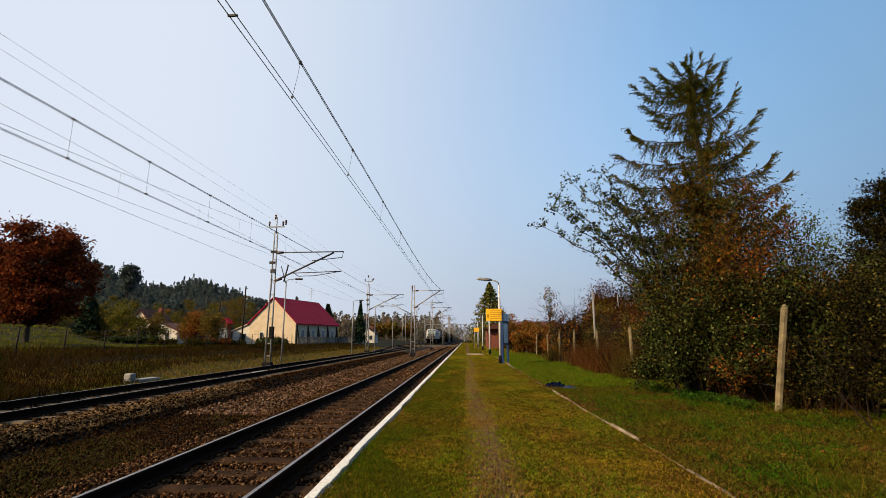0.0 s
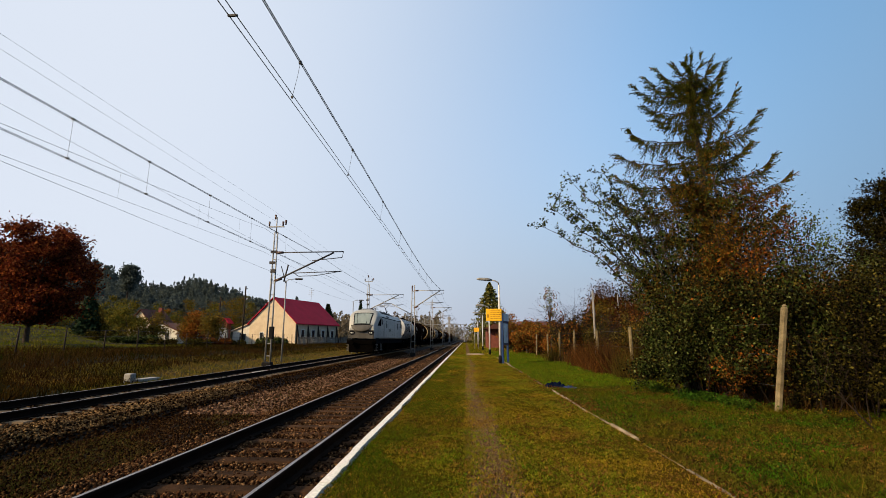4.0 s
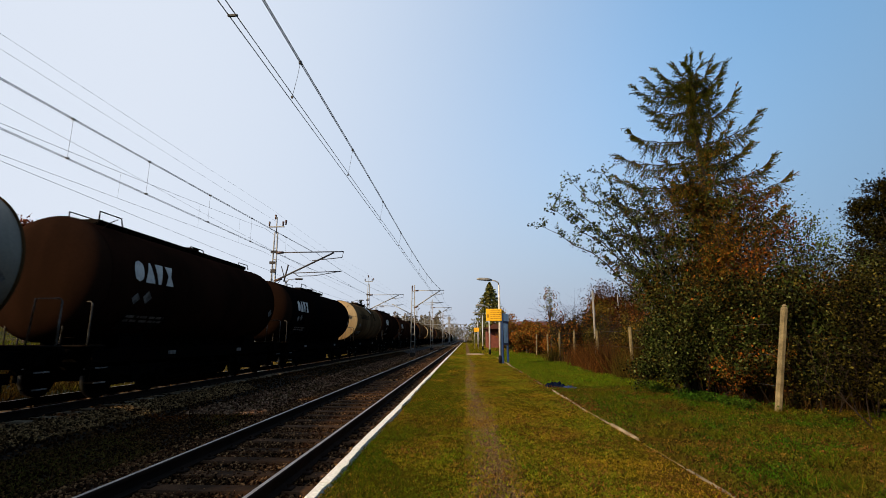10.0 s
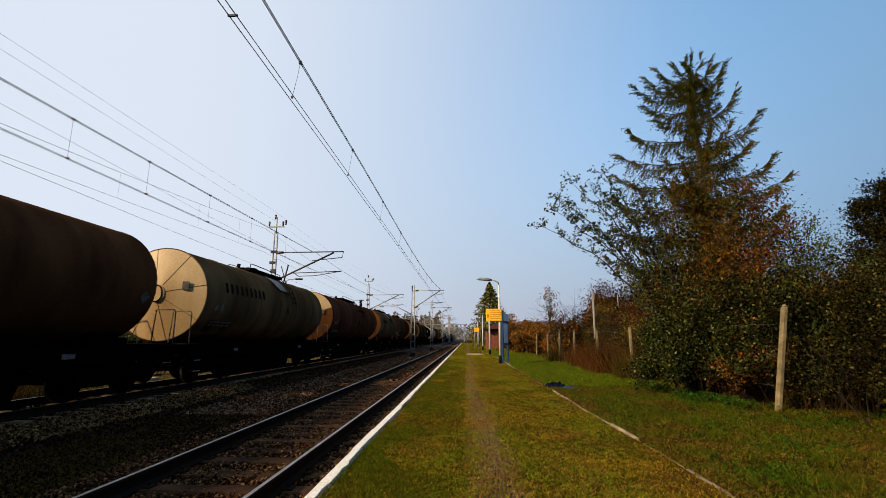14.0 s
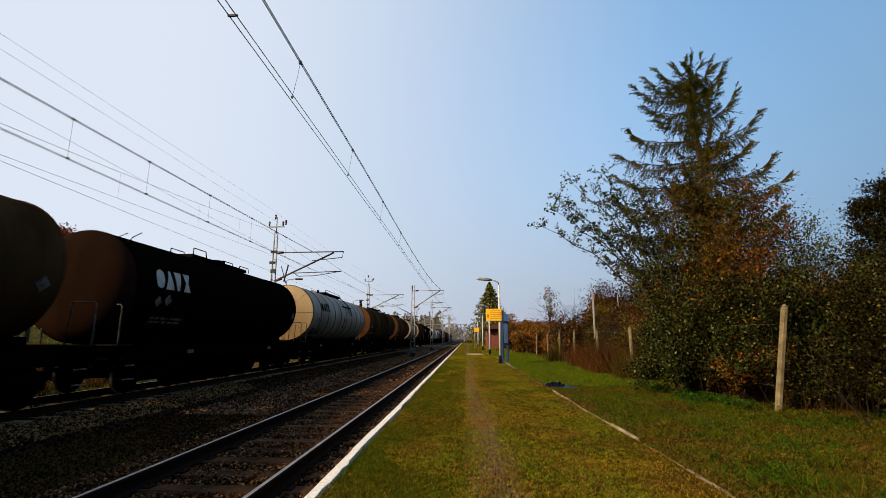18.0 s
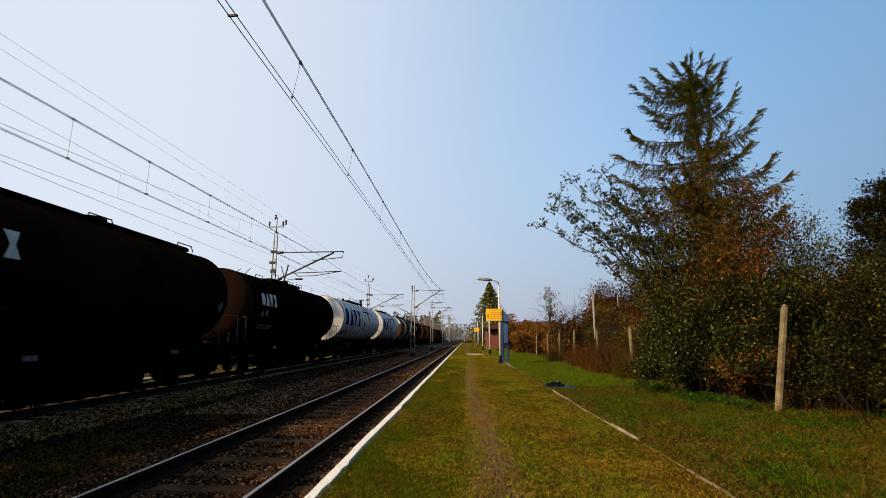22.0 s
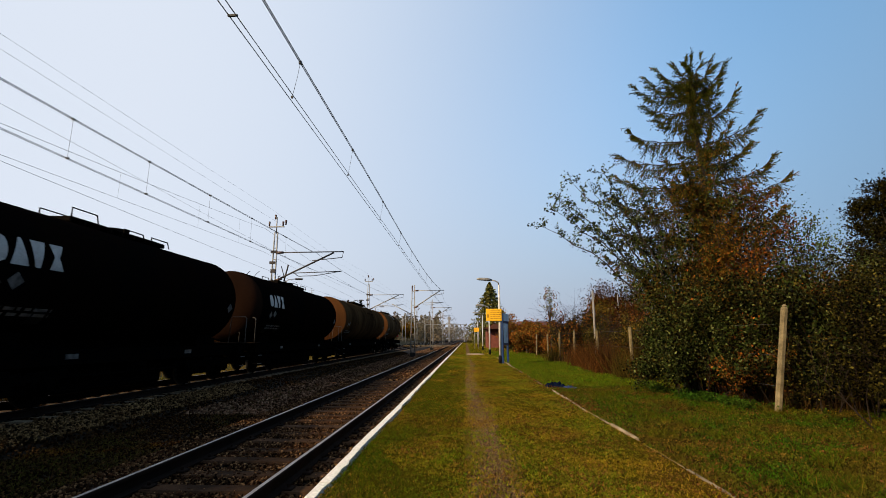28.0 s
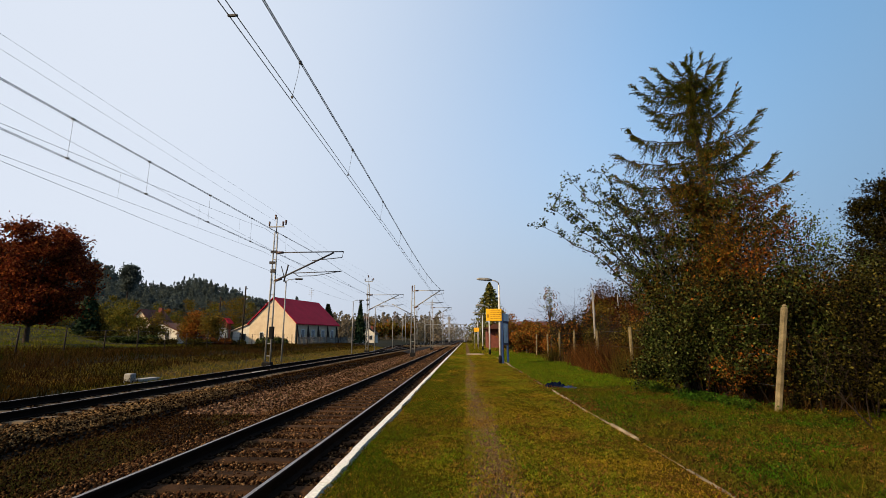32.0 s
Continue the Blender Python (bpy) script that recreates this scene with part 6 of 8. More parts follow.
def make_masts():
    W = []
    for y in (29.0, 58.5, 118.0, 178.0):
        m = steel_mast(-12.15, y, 8.6, "slim grey lattice catenary mast beside the far track")
        # Far brackets take the paler steel: haze put into their colour.
        cantilever(m, 4.45, 5.3, steel=DARK_STEEL if y < 40 else GALV)
        s = Soup()         # cross-arm with three pin insulators on the mast head
        s.tube([(0, 0, 8.5), (0, 0, 9.6)], 0.035, 8)
        s.box((0, 0, 8.95), (1.0, 0.07, 0.07))
        part("cross_arm", s, GALV, m)
        for x, z in ((-0.48, 9.0), (0.42, 9.0), (0.6, 9.08), (-0.1, 9.45)):
            s = Soup()
            s.tube([(x, 0, z), (x, 0, z + 0.3)], [0.05, 0.07], 8)
            part("pin_insulator", s, INSULATOR, m)
        s = Soup()
        s.box((-0.05, 0, 7.3), (0.4, 0.16, 0.16))
        s.box((-0.12, 0, 6.6), (0.34, 0.16, 0.16))
        s.box((0, -0.1, 6.05), (0.3, 0.1, 0.22))
        part("clamp", s, DARK_STEEL, m)
        if y < 40:
            s = Soup()
            s.tube([(0, 0, 6.4), (-2.2, 4.5, 0)], 0.012, 5)
            part("guy_wire", s, WIRE, m)
            s = Soup()
            s.tube([(0.62, 0.2, 5.4), (0.85, 0.2, 6.5)], 0.05, 6)
            s.tube([(0.4, 0.2, 6.4), (0.75, 0.2, 5.3)], 0.03, 6)
            part("switch_gear", s, DARK_STEEL, m)
            s = Soup()
            s.box((0.22, -0.22, 2.2), (0.28, 0.2, 0.75), 0.03)
            part("cable_box", s, BLACK, m)
    for y in (50.0, 78.0, 118.0, 165.0, 215.0, 270.0):
        m = steel_mast(-5.55, y, 7.5 if y < 60 else 8.2, "grey twin-post catenary mast between the tracks", 0.45)
        # Paler steel here too, to suggest haze over the distance.
        cantilever(m, 3.3, 4.95, steel=GALV)
        if y < 60:
            s = Soup()
            s.tube([(0, 0, 4.3), (-2.3, 0, 5.5)], 0.04, 6)
            part("stay_arm", s, GALV, m)
        s = Soup()
        s.box((-0.12, 0, 7.15), (0.12, 0.1, 0.5))
        part("cap_insulator", s, INSULATOR, m)


make_masts()


def make_wires():
    def line(name, x, y0, y1, z0, z1, sag, r, label, twin=0.0, x1=None):
        t = thing(name, pose(0, 0, 0), label, "overhead wire", "overhead wires")
        for d in ((-twin, twin) if twin else (0,)):
            s = Soup()
            pts = []
            for i in range(25):
                f = i / 24
                pts.append((x + ((x1 if x1 is not None else x) - x) * f + d, y0 + (y1 - y0) * f, z0 + (z1 - z0) * f - 4 * sag * f * (1 - f)))
            s.tube(pts, r, 6)
            part("strand", s, WIRE, t)
        return t

    # near track
    line("contact_wire", -2.80, -14, 50, 5.24, 5.24, 0.0, 0.006, "twin copper contact wires over the near track", 0.045, -2.78)
    m = thing("messenger_wire", pose(0, 0, 0), "sagging messenger wire over the near track with droppers", "overhead wire", "overhead wires")

    def height(y):
        return 5.93 - 0.12 * smooth(11, 22, y) + 0.85 * max(0.0, (y - 27) / 23) ** 1.6 + 0.5 * max(0.0, (2 - y) / 16) ** 1.6
    for d in (-0.012, 0.012):
        part("strand", Soup().tube([(-2.72 + d, -14 + 2.0 * i, height(-14 + 2.0 * i)) for i in range(33)], 0.0075, 6), WIRE, m)
    for y in (0.2, 3.6, 7.0, 10.7, 15.0, 19.4, 23.6, 28.0, 33.0, 38.0, 44.0):
        s = Soup()
        s.tube([(-2.72, y, height(y)), (-2.745, y - 0.03, height(y) - 0.3), (-2.79, y - 0.08, 5.25)], 0.0035, 5)
        s.box((-2.72, y, height(y) - 0.01), (0.045, 0.05, 0.05))
        s.box((-2.79, y - 0.08, 5.25), (0.03, 0.03, 0.035))
        part("dropper", s, WIRE, m)
    for y in (4.95, 21.0):
        part("spacer_clamp", Soup().box((-2.8, y, 5.25), (0.12, 0.025, 0.025)), WIRE, m)
    for a, b in ((50, 78), (78, 118), (118, 165), (165, 215), (215, 270)):
        line("contact_wire", -2.72, a, b, 5.25, 5.25, 0, 0.010, "copper contact wire over the near track")
        line("messenger_wire", -2.72, a, b, 6.75, 6.75, 0.5, 0.011, "messenger wire over the near track")
    # far track
    line("contact_wire", X2, -20, 29, 5.66, 5.66, 0.0, 0.0075, "twin copper contact wires over the far track", 0.035)
    m = line("messenger_wire", X2, -20, 29, 6.82, 6.78, 0.12, 0.009, "messenger wire over the far track with droppers", 0.03)

    def top(y):
        f = (y + 20) / 49
        return 6.82 - 0.04 * f - 0.48 * f * (1 - f)
    for y in (1.6, 4.4, 7.3, 10.28, 13.12, 16.58, 20.1, 24.2):
        s = Soup()
        s.tube([(X2, y, top(y)), (X2, y, 5.68)], 0.004, 5)
        s.box((X2, y, top(y)), (0.07, 0.05, 0.05))
        s.box((X2, y, 5.67), (0.08, 0.05, 0.04))
        part("dropper", s, WIRE, m)
    for a, b in ((29, 58.5), (58.5, 118), (118, 178)):
        line("contact_wire", X2, a, b, 5.68, 5.68, 0, 0.010, "copper contact wire over the far track")
        line("messenger_wire", X2, a, b, 6.85, 6.85, 0.35, 0.011, "messenger wire over the far track")
    # the siding's catenary, carried on the far side of the masts
    line("contact_wire", -12.9, -25, 29, 5.9, 6.87, 0.16, 0.006, "thin contact wire of the siding")
    m = line("messenger_wire", -12.9, -25, 29, 6.9, 8.4, 0.72, 0.007, "thin messenger wire of the siding with droppers")
    for y, z0, z1 in ((6.0, 7.04, 6.31), (16.2, 7.51, 6.54), (21.5, 7.84, 6.67), (25.6, 8.12, 6.78)):
        part("dropper", Soup().tube([(-12.9, y, z0), (-12.9, y, z1)], 0.003, 5), WIRE, m)
    line("contact_wire", -12.9, 29, 60, 6.87, 5.9, 0.1, 0.006, "thin contact wire of the siding")
    line("messenger_wire", -12.9, 29, 60, 8.4, 7.2, 0.3, 0.007, "thin messenger wire of the siding")
    # feeders and telegraph wires on the mast heads
    for x, za, z, sag, r in ((-12.5, 9.5, 9.65, 0.12, 0.0035), (-12.2, 9.25, 8.85, 0.1, 0.0035), (-11.8, 8.5, 6.68, 0.03, 0.0045), (-12.4, 6.97, 5.62, 0.0, 0.006)):
        line("feeder_wire", x, -25, 29, za, z, sag, r, "thin feeder wire along the mast heads")
        for a, b in ((29, 58.5), (58.5, 118), (118, 178)):
            line("feeder_wire", x, a, b, z, z, 0.30, r, "thin feeder wire along the mast heads")


make_wires()
scatter_stones()
make_grass()


# ---- trees ----
def limb(s, rng, p, d, length, r, depth, tips, up=0.1, wob=0.25, kids=(3, 5), taper=0.55, shrink=0.62, n=6):
    """A tapered limb with side limbs; its outer points go to tips."""
    pts, rad = [p.copy()], [r]
    k = 4
    for i in range(k):
        d = (d + Vector((rng.gauss(0, wob), rng.gauss(0, wob), rng.gauss(0, wob) + up)) * 0.5).normalized()
        p = p + d * length / k
        pts.append(p.copy())
        rad.append(max(0.003, r * (1 - (1 - taper) * (i + 1) / k)))
    s.tube(pts, rad, n, caps=False)
    if depth == 0:
        tips.extend(pts[1:])
        return
    if depth == 1:
        tips.extend(pts[2:])
    for i in range(rng.randint(*kids)):
        f = rng.uniform(0.35, 1.0)
        j = min(k - 1, int(f * k))
        q = pts[j].lerp(pts[j + 1], f * k - j)
        side = d.orthogonal().normalized()
        side.rotate(Matrix.Rotation(rng.uniform(0, 6.28), 3, d))
        nd = (d * rng.uniform(0.5, 0.9) + side * rng.uniform(0.6, 1.0)).normalized()
        limb(s, rng, q, nd, length * shrink * rng.uniform(0.75, 1.15), r * 0.5, depth - 1, tips, up, wob, kids, taper, shrink, max(4, n - 1))


def leaf_cloud(name, rng, tips, per, spread, size, m, parent, long=1.6, flat=0.0):
    p = np.array([tuple(t) for t in tips])
    p = np.repeat(p, per, 0) + rng.normal(0, spread, (len(p) * per, 3))
    return quads(name, leaves(rng, p, size, flat, long), m, parent)


def broad_tree(x, y, h, label, leaf, leaf2=None, seed=1, per=14, size=0.11, spread=0.3, trunk=0.16, spreadw=0.55, category="tree", fork=0.22, kids=(3, 5), depth=3):
    t = thing("tree", pose(x, y, ground_z(x, y) - 0.05), label, category)
    rng = random.Random(seed)
    nr = np.random.default_rng(seed)
    s = Soup()
    base = h * fork
    s.tube([(0, 0, 0), (0.02 * h * rng.uniform(-1, 1), 0, base * 0.5), (0, 0, base)], [trunk * 1.3, trunk, trunk * 0.85], 9, caps=False)
    tips = []
    n = 6
    for i in range(n):
        a = 2 * math.pi * i / n + rng.uniform(-0.3, 0.3)
        e = spreadw * rng.uniform(0.5, 1.2)
        d = Vector((math.cos(a) * e, math.sin(a) * e, 1)).normalized()
        limb(s, rng, Vector((0, 0, base * rng.uniform(0.8, 1.0))), d, h * 0.42 * rng.uniform(0.8, 1.1), trunk * 0.5, depth - 1, tips, 0.12, 0.3, kids)
    part("trunk", s, BARK, t)
    leaf_cloud("crown", nr, tips, per, spread, size, leaf, t)
    if leaf2:
        leaf_cloud("crown", nr, tips[::3], per, spread, size, leaf2, t)
    return t


def clump_tree(x, y, h, w, label, leaf, seed, leaf2=None, clumps=70, per=220, size=0.13, low=0.22, trunk=0.2, clump=0.5, z=None):
    """A round-crowned tree: trunk, limbs to each clump, and leaves about the clumps."""
    t = thing("tree", pose(x, y, (ground_z(x, y) if z is None else z) - 0.05), label, "tree")
    rng = random.Random(seed)
    nr = np.random.default_rng(seed)
    s = Soup()
    zb = h * low
    fork = Vector((0.0, 0.0, zb))
    s.tube([(0, 0, 0), (rng.uniform(-0.1, 0.1), 0, zb * 0.5), fork], [trunk * 1.25, trunk, trunk * 0.8], 9, caps=False)
    zc, rz = (zb + h) / 2, (h - zb) / 2
    pts, pts2 = [], []
    for i in range(clumps):
        while True:
            v = Vector((rng.uniform(-1, 1), rng.uniform(-1, 1), rng.uniform(-1, 1)))
            if 0.30 < v.length < 1.0 + 0.10 * noise.noise(v * 3):
                break
        c = Vector((v.x * w * (1.0 - 0.25 * max(0.0, v.z)), v.y * w * (1.0 - 0.25 * max(0.0, v.z)), zc + v.z * rz))
        mid = fork.lerp(c, 0.5) + Vector((0, 0, 0.12 * h * rng.uniform(0, 1)))
        s.tube([fork, mid, c], [trunk * 0.28, trunk * 0.14, 0.012], 5, caps=False)
        cl = clump * rng.uniform(0.7, 1.3)
        p = np.array(c) + nr.normal(0, cl, (per, 3)) * np.array([1, 1, 0.75])
        (pts2 if leaf2 and rng.random() < 0.35 else pts).append(p)
    part("trunk", s, BARK, t)
    quads("crown", leaves(nr, np.concatenate(pts), size, 0.1, 1.5), leaf, t)
    if pts2:
        quads("crown", leaves(nr, np.concatenate(pts2), size, 0.1, 1.5), leaf2, t)
    return t


# boughs seen against the sky: reach to the side, height on the trunk, height of the tip
BOUGHS = [(-1.2, 6.55, 6.98), (-0.95, 6.75, 7.22), (-0.7, 6.9, 7.4), (-1.0, 6.2, 6.5), (-0.8, 5.95, 6.1), (-1.4, 5.5, 5.95), (-1.65, 4.95, 5.35), (-1.75, 4.4, 4.85), (-1.85, 3.9, 4.3), (-1.9, 3.25, 3.6),
          (-2.1, 2.65, 2.95), (0.62, 6.6, 7.15), (0.5, 6.2, 6.75), (0.82, 5.85, 6.5), (1.12, 5.3, 5.8), (0.95, 4.85, 5.2), (1.25, 4.4, 4.75), (1.5, 4.1, 4.3), (1.3, 3.4, 3.65), (-0.3, 6.95, 7.5), (-0.08, 7.0, 7.55),
          (0.2, 7.0, 7.5), (0.35, 6.8, 7.3), (-0.5, 6.5, 6.95)]


def larch(x, y, h, seed=5):
    t = thing("larch_tree", pose(x, y, ground_z(x, y) - 0.05), "tall ragged larch, green above and ochre below, with drooping needled twigs", "tree")
    rng = random.Random(seed)
    nr = np.random.default_rng(seed)
    s, tw = Soup(), Soup()
    s.tube([(0, 0, 0), (0.05, 0, h * 0.4), (-0.03, 0.02, h * 0.75), (0, 0, h)], [0.13, 0.10, 0.05, 0.01], 9, caps=False)
    side = Vector((y, -x, 0)).normalized()
    deep = Vector((x, y, 0)).normalized()
    mid, ends = ([], []), ([], [])

    def needles(c, d, n, spread, f):
        """Needle tufts pointing along a twig."""
        ochre = min(0.85, max(0.04, 1.30 - 1.5 * f))
        k = 1 if rng.random() < ochre else 0
        for e in range(n):
            v = (d + Vector((rng.gauss(0, spread), rng.gauss(0, spread), rng.gauss(0, spread)))).normalized()
            mid[k].append(tuple(c))
            ends[k].append(tuple(v))

    def bough(z0, tip, droop, thick, f):
        p0, p3 = Vector((0, 0, z0)), tip
        flat = Vector((tip.x, tip.y, 0))
        p1 = p0 + flat * 0.35 + Vector((0, 0, (tip.z - z0) * 0.30 - droop * 0.4))
        p2 = p0 + flat * 0.80 + Vector((0, 0, (tip.z - z0) * 0.30 - droop))
        L = max(0.3, flat.length)
        k = max(5, int(L / 0.14))
        chain = []
        for j in range(k + 1):
            u = j / k
            q = p0 * (1 - u) ** 3 + p1 * 3 * u * (1 - u) ** 2 + p2 * 3 * u * u * (1 - u) + p3 * u ** 3
            chain.append(q + Vector((rng.gauss(0, 0.012), rng.gauss(0, 0.012), rng.gauss(0, 0.012))))
        s.tube(chain, [max(0.004, thick * (1 - 0.85 * j / k)) for j in range(k + 1)], 5, caps=False)
        for j in range(1, k + 1):
            along = (chain[j] - chain[j - 1]).normalized()
            for q in range(10):
                c = chain[j - 1].lerp(chain[j], rng.random())
                w = rng.gauss(0, 0.45)
                td = Vector((along.x * 0.5 - along.y * w, along.y * 0.5 + along.x * w, rng.uniform(-1.5, 0.35) - 0.15)).normalized()
                if j >= k - 1:
                    td = (along + td * 0.6).normalized()
                tl = rng.uniform(0.12, 0.46) * (1.0 if j < k - 1 else 0.5)
                tw.tube([c, c + td * tl * 0.5 + Vector((0, 0, 0.01)), c + td * tl], [0.004, 0.003, 0.0015], 3, caps=False)
                for e in range(6):
                    needles(c + td * tl * (e + 0.6) / 6, td, 2, 0.45, f)
        needles(chain[-1], (chain[-1] - chain[-2]).normalized(), 8, 0.35, f)

    for r, z0, z1 in BOUGHS:
        for w in (-0.25, 0.25) if abs(r) > 0.6 else (0.0,):
            m = rng.uniform(0.82, 1.0) if w > 0 else 1.0
            bough(z0 + rng.uniform(-0.05, 0.05), side * r * m + deep * (w * abs(r) * rng.uniform(0.4, 1.3)) + Vector((0, 0, z1 - 0.1 * (1 - m))), 0.08 * abs(r) + 0.05, 0.014 + 0.005 * abs(r), z1 / h)
    z = 1.7
    while z < h - 0.25:       # the other boughs, towards and away from the line
        f = z / h
        reach = 2.2 * (1 - f) ** 0.45
        for i in range(4 if f > 0.6 else 7):
            a = rng.choice((-1, 1)) * math.pi / 2 + rng.gauss(0, 0.6)
            L = reach * rng.uniform(0.45, 1.0)
            bough(z + rng.uniform(-0.1, 0.1), side * (L * 0.8 * math.cos(a)) + deep * (L * math.sin(a)) + Vector((0, 0, z + 0.30 * L + 0.25 * max(0.0, f - 0.7))), 0.12 * L, 0.024 * (1.2 - f), f)
        z += rng.uniform(0.30, 0.42)
    part("trunk", s, BARK, t)
    part("twig_work", tw, TWIG, t)
    for k, m in ((0, LARCH), (1, LARCH_OCHRE)):
        p, d = np.array(mid[k]), np.array(ends[k])
        b = np.cross(d, nr.normal(size=d.shape))
        b /= np.linalg.norm(b, axis=1)[:, None] + 1e-9
        ln = nr.uniform(0.045, 0.085, len(p))[:, None]
        w = 0.0075
        quads("needles", np.stack([p, p + d * ln * 0.4 + b * w, p + d * ln, p + d * ln * 0.4 - b * w], 1), m, t)
    return t


def thicket(name, pts, label, leaf, seed, height, stems=26, per=16, size=0.05, spread=0.12, twig=TWIG, category="shrub", rise=0.8, depth=2, root=0.3):
    """A shrub of many stems from the given root points."""
    x0, y0 = pts[0]
    t = thing(name, pose(x0, y0, ground_z(x0, y0) - 0.04), label, category)
    rng = random.Random(seed)
    nr = np.random.default_rng(seed)
    s = Soup()
    tips = []
    for i in range(stems):
        px, py = rng.choice(pts)
        p = Vector((px - x0 + rng.gauss(0, root), py - y0 + rng.gauss(0, root), 0))
        d = Vector((rng.gauss(0, 0.3), rng.gauss(0, 0.3), rise)).normalized()
        limb(s, rng, p, d, height * rng.uniform(0.32, 0.56), 0.010 * (0.6 + height / 4), depth, tips, 0.12, 0.28, (3, 4), 0.4, 0.6, 5)
    part("branchwork", s, twig, t)
    if leaf is not None and per:
        ls = leaf if isinstance(leaf, (list, tuple)) else [leaf]
        for i, m in enumerate(ls):
            sub = tips[i::len(ls)]
            if sub:
                leaf_cloud("foliage", nr, sub, per, spread * 0.68, size, m, t)
    return t


def conifer(x, y, h, r, label, seed, m=PINE, size=0.3, name="spruce_tree", n_leaf=7000, z0=None, point=0.85):
    t = thing(name, pose(x, y, (ground_z(x, y) if z0 is None else z0) - 0.1), label, "tree")
    rng = np.random.default_rng(seed)
    s = Soup()
    s.tube([(0, 0, 0), (0, 0, h * 0.95)], [h * 0.018, h * 0.003], 8, caps=False)
    part("trunk", s, BARK, t)
    f = rng.uniform(0.08, 1, n_leaf) ** 1.1
    tier = np.floor(f * 16) / 16
    ww = (1 - f) ** point * r * (0.72 + 0.28 * (1 - (f - tier) * 16)) * rng.uniform(0.8, 1.1, n_leaf)
    a = rng.uniform(0, 2 * math.pi, n_leaf)
    lob = 1 + 0.22 * np.sin(a * 7 + tier * 40) + 0.14 * np.sin(a * 3 + tier * 17)
    q = np.sqrt(rng.uniform(0.25, 1, n_leaf)) * ww * lob
    p = np.stack([q * np.cos(a), q * np.sin(a), f * h - 0.12 * q], 1)
    quads("crown", leaves(rng, p, size, 0.2, 1.8), m, t)
    return t


larch(5.3, 10.2, 7.45)


def right_side():
    # plum-like bush whose boughs reach out over the verge
    t = thing("fruit_bush", pose(4.75, 10.4, ground_z(4.75, 10.4)), "arching wild plum with small dark leaves on long boughs", "shrub")
    rng = random.Random(21)
    nr = np.random.default_rng(21)
    s, tips = Soup(), []
    for tx, tz, ty in ((-2.95, 3.55, 0.2), (-2.65, 4.15, -0.2), (-2.15, 4.6, 0.3), (-1.6, 4.75, 0.0), (-1.75, 3.3, -0.3), (-1.3, 4.35, 0.4), (-1.45, 3.9, -0.5), (-2.75, 3.75, -0.4), (-0.9, 4.3, -0.3),
                       (-0.5, 4.4, 0.4), (-2.3, 4.0, 0.5), (-1.8, 4.2, 0.0)):
        p0 = Vector((rng.uniform(-0.1, 0.25), rng.uniform(-0.2, 0.2), 0))
        p3_ = Vector((tx, ty, tz))
        p1_ = Vector((tx * 0.12, ty * 0.2, tz * 0.42))
        p2_ = Vector((tx * 0.50, ty * 0.6, tz * 0.80))
        pts = []
        for k in range(13):
            f = k / 12
            q = p0 * (1 - f) ** 3 + p1_ * 3 * f * (1 - f) ** 2 + p2_ * 3 * f * f * (1 - f) + p3_ * f ** 3
            pts.append(q + Vector((rng.gauss(0, 0.03), rng.gauss(0, 0.03), rng.gauss(0, 0.03))))
        s.tube(pts, [0.034 * (1 - 0.88 * k / 12) for k in range(13)], 6, caps=False)
        for k in range(5, 13):
            for c in range(3):
                d = Vector((rng.gauss(-0.3, 0.5), rng.gauss(0, 0.6), rng.uniform(-0.1, 0.9))).normalized()
                limb(s, rng, pts[k], d, rng.uniform(0.16, 0.42), 0.007, 0, tips, 0.05, 0.2, (2, 3), 0.4, 0.5, 4)
    part("branchwork", s, BARK, t)
    leaf_cloud("foliage", nr, tips, 5, 0.04, 0.042, LEAF_GREEN, t)
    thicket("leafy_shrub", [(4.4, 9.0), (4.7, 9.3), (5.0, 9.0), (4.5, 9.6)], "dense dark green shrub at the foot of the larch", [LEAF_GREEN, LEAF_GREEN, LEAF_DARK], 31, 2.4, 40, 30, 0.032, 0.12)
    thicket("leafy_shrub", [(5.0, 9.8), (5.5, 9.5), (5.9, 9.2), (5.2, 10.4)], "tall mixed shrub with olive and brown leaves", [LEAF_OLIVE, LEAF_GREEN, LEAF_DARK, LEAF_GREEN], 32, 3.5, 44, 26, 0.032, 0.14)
    thicket("orange_shrub", [(5.7, 9.5), (6.0, 9.8), (5.9, 9.3)], "shrub with orange and rusty autumn leaves", [LEAF_RUST, LEAF_OLIVE, LEAF_GREEN], 33, 3.3, 22, 18, 0.033, 0.15)
    thicket("leafy_shrub", [(6.6, 8.8), (7.1, 8.6), (7.3, 9.2), (6.9, 9.5)], "tall loose hedge shrub with dull green leaves", [LEAF_GREEN, LEAF_OLIVE], 34, 3.2, 28, 20, 0.032, 0.15)
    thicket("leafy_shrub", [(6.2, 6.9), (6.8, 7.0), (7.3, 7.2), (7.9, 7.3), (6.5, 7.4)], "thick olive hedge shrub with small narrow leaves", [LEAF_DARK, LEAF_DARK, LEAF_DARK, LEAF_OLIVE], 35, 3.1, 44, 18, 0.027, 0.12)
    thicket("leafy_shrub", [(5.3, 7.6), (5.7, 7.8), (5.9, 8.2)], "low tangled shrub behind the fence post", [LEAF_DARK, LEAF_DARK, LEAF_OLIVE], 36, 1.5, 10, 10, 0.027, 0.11)
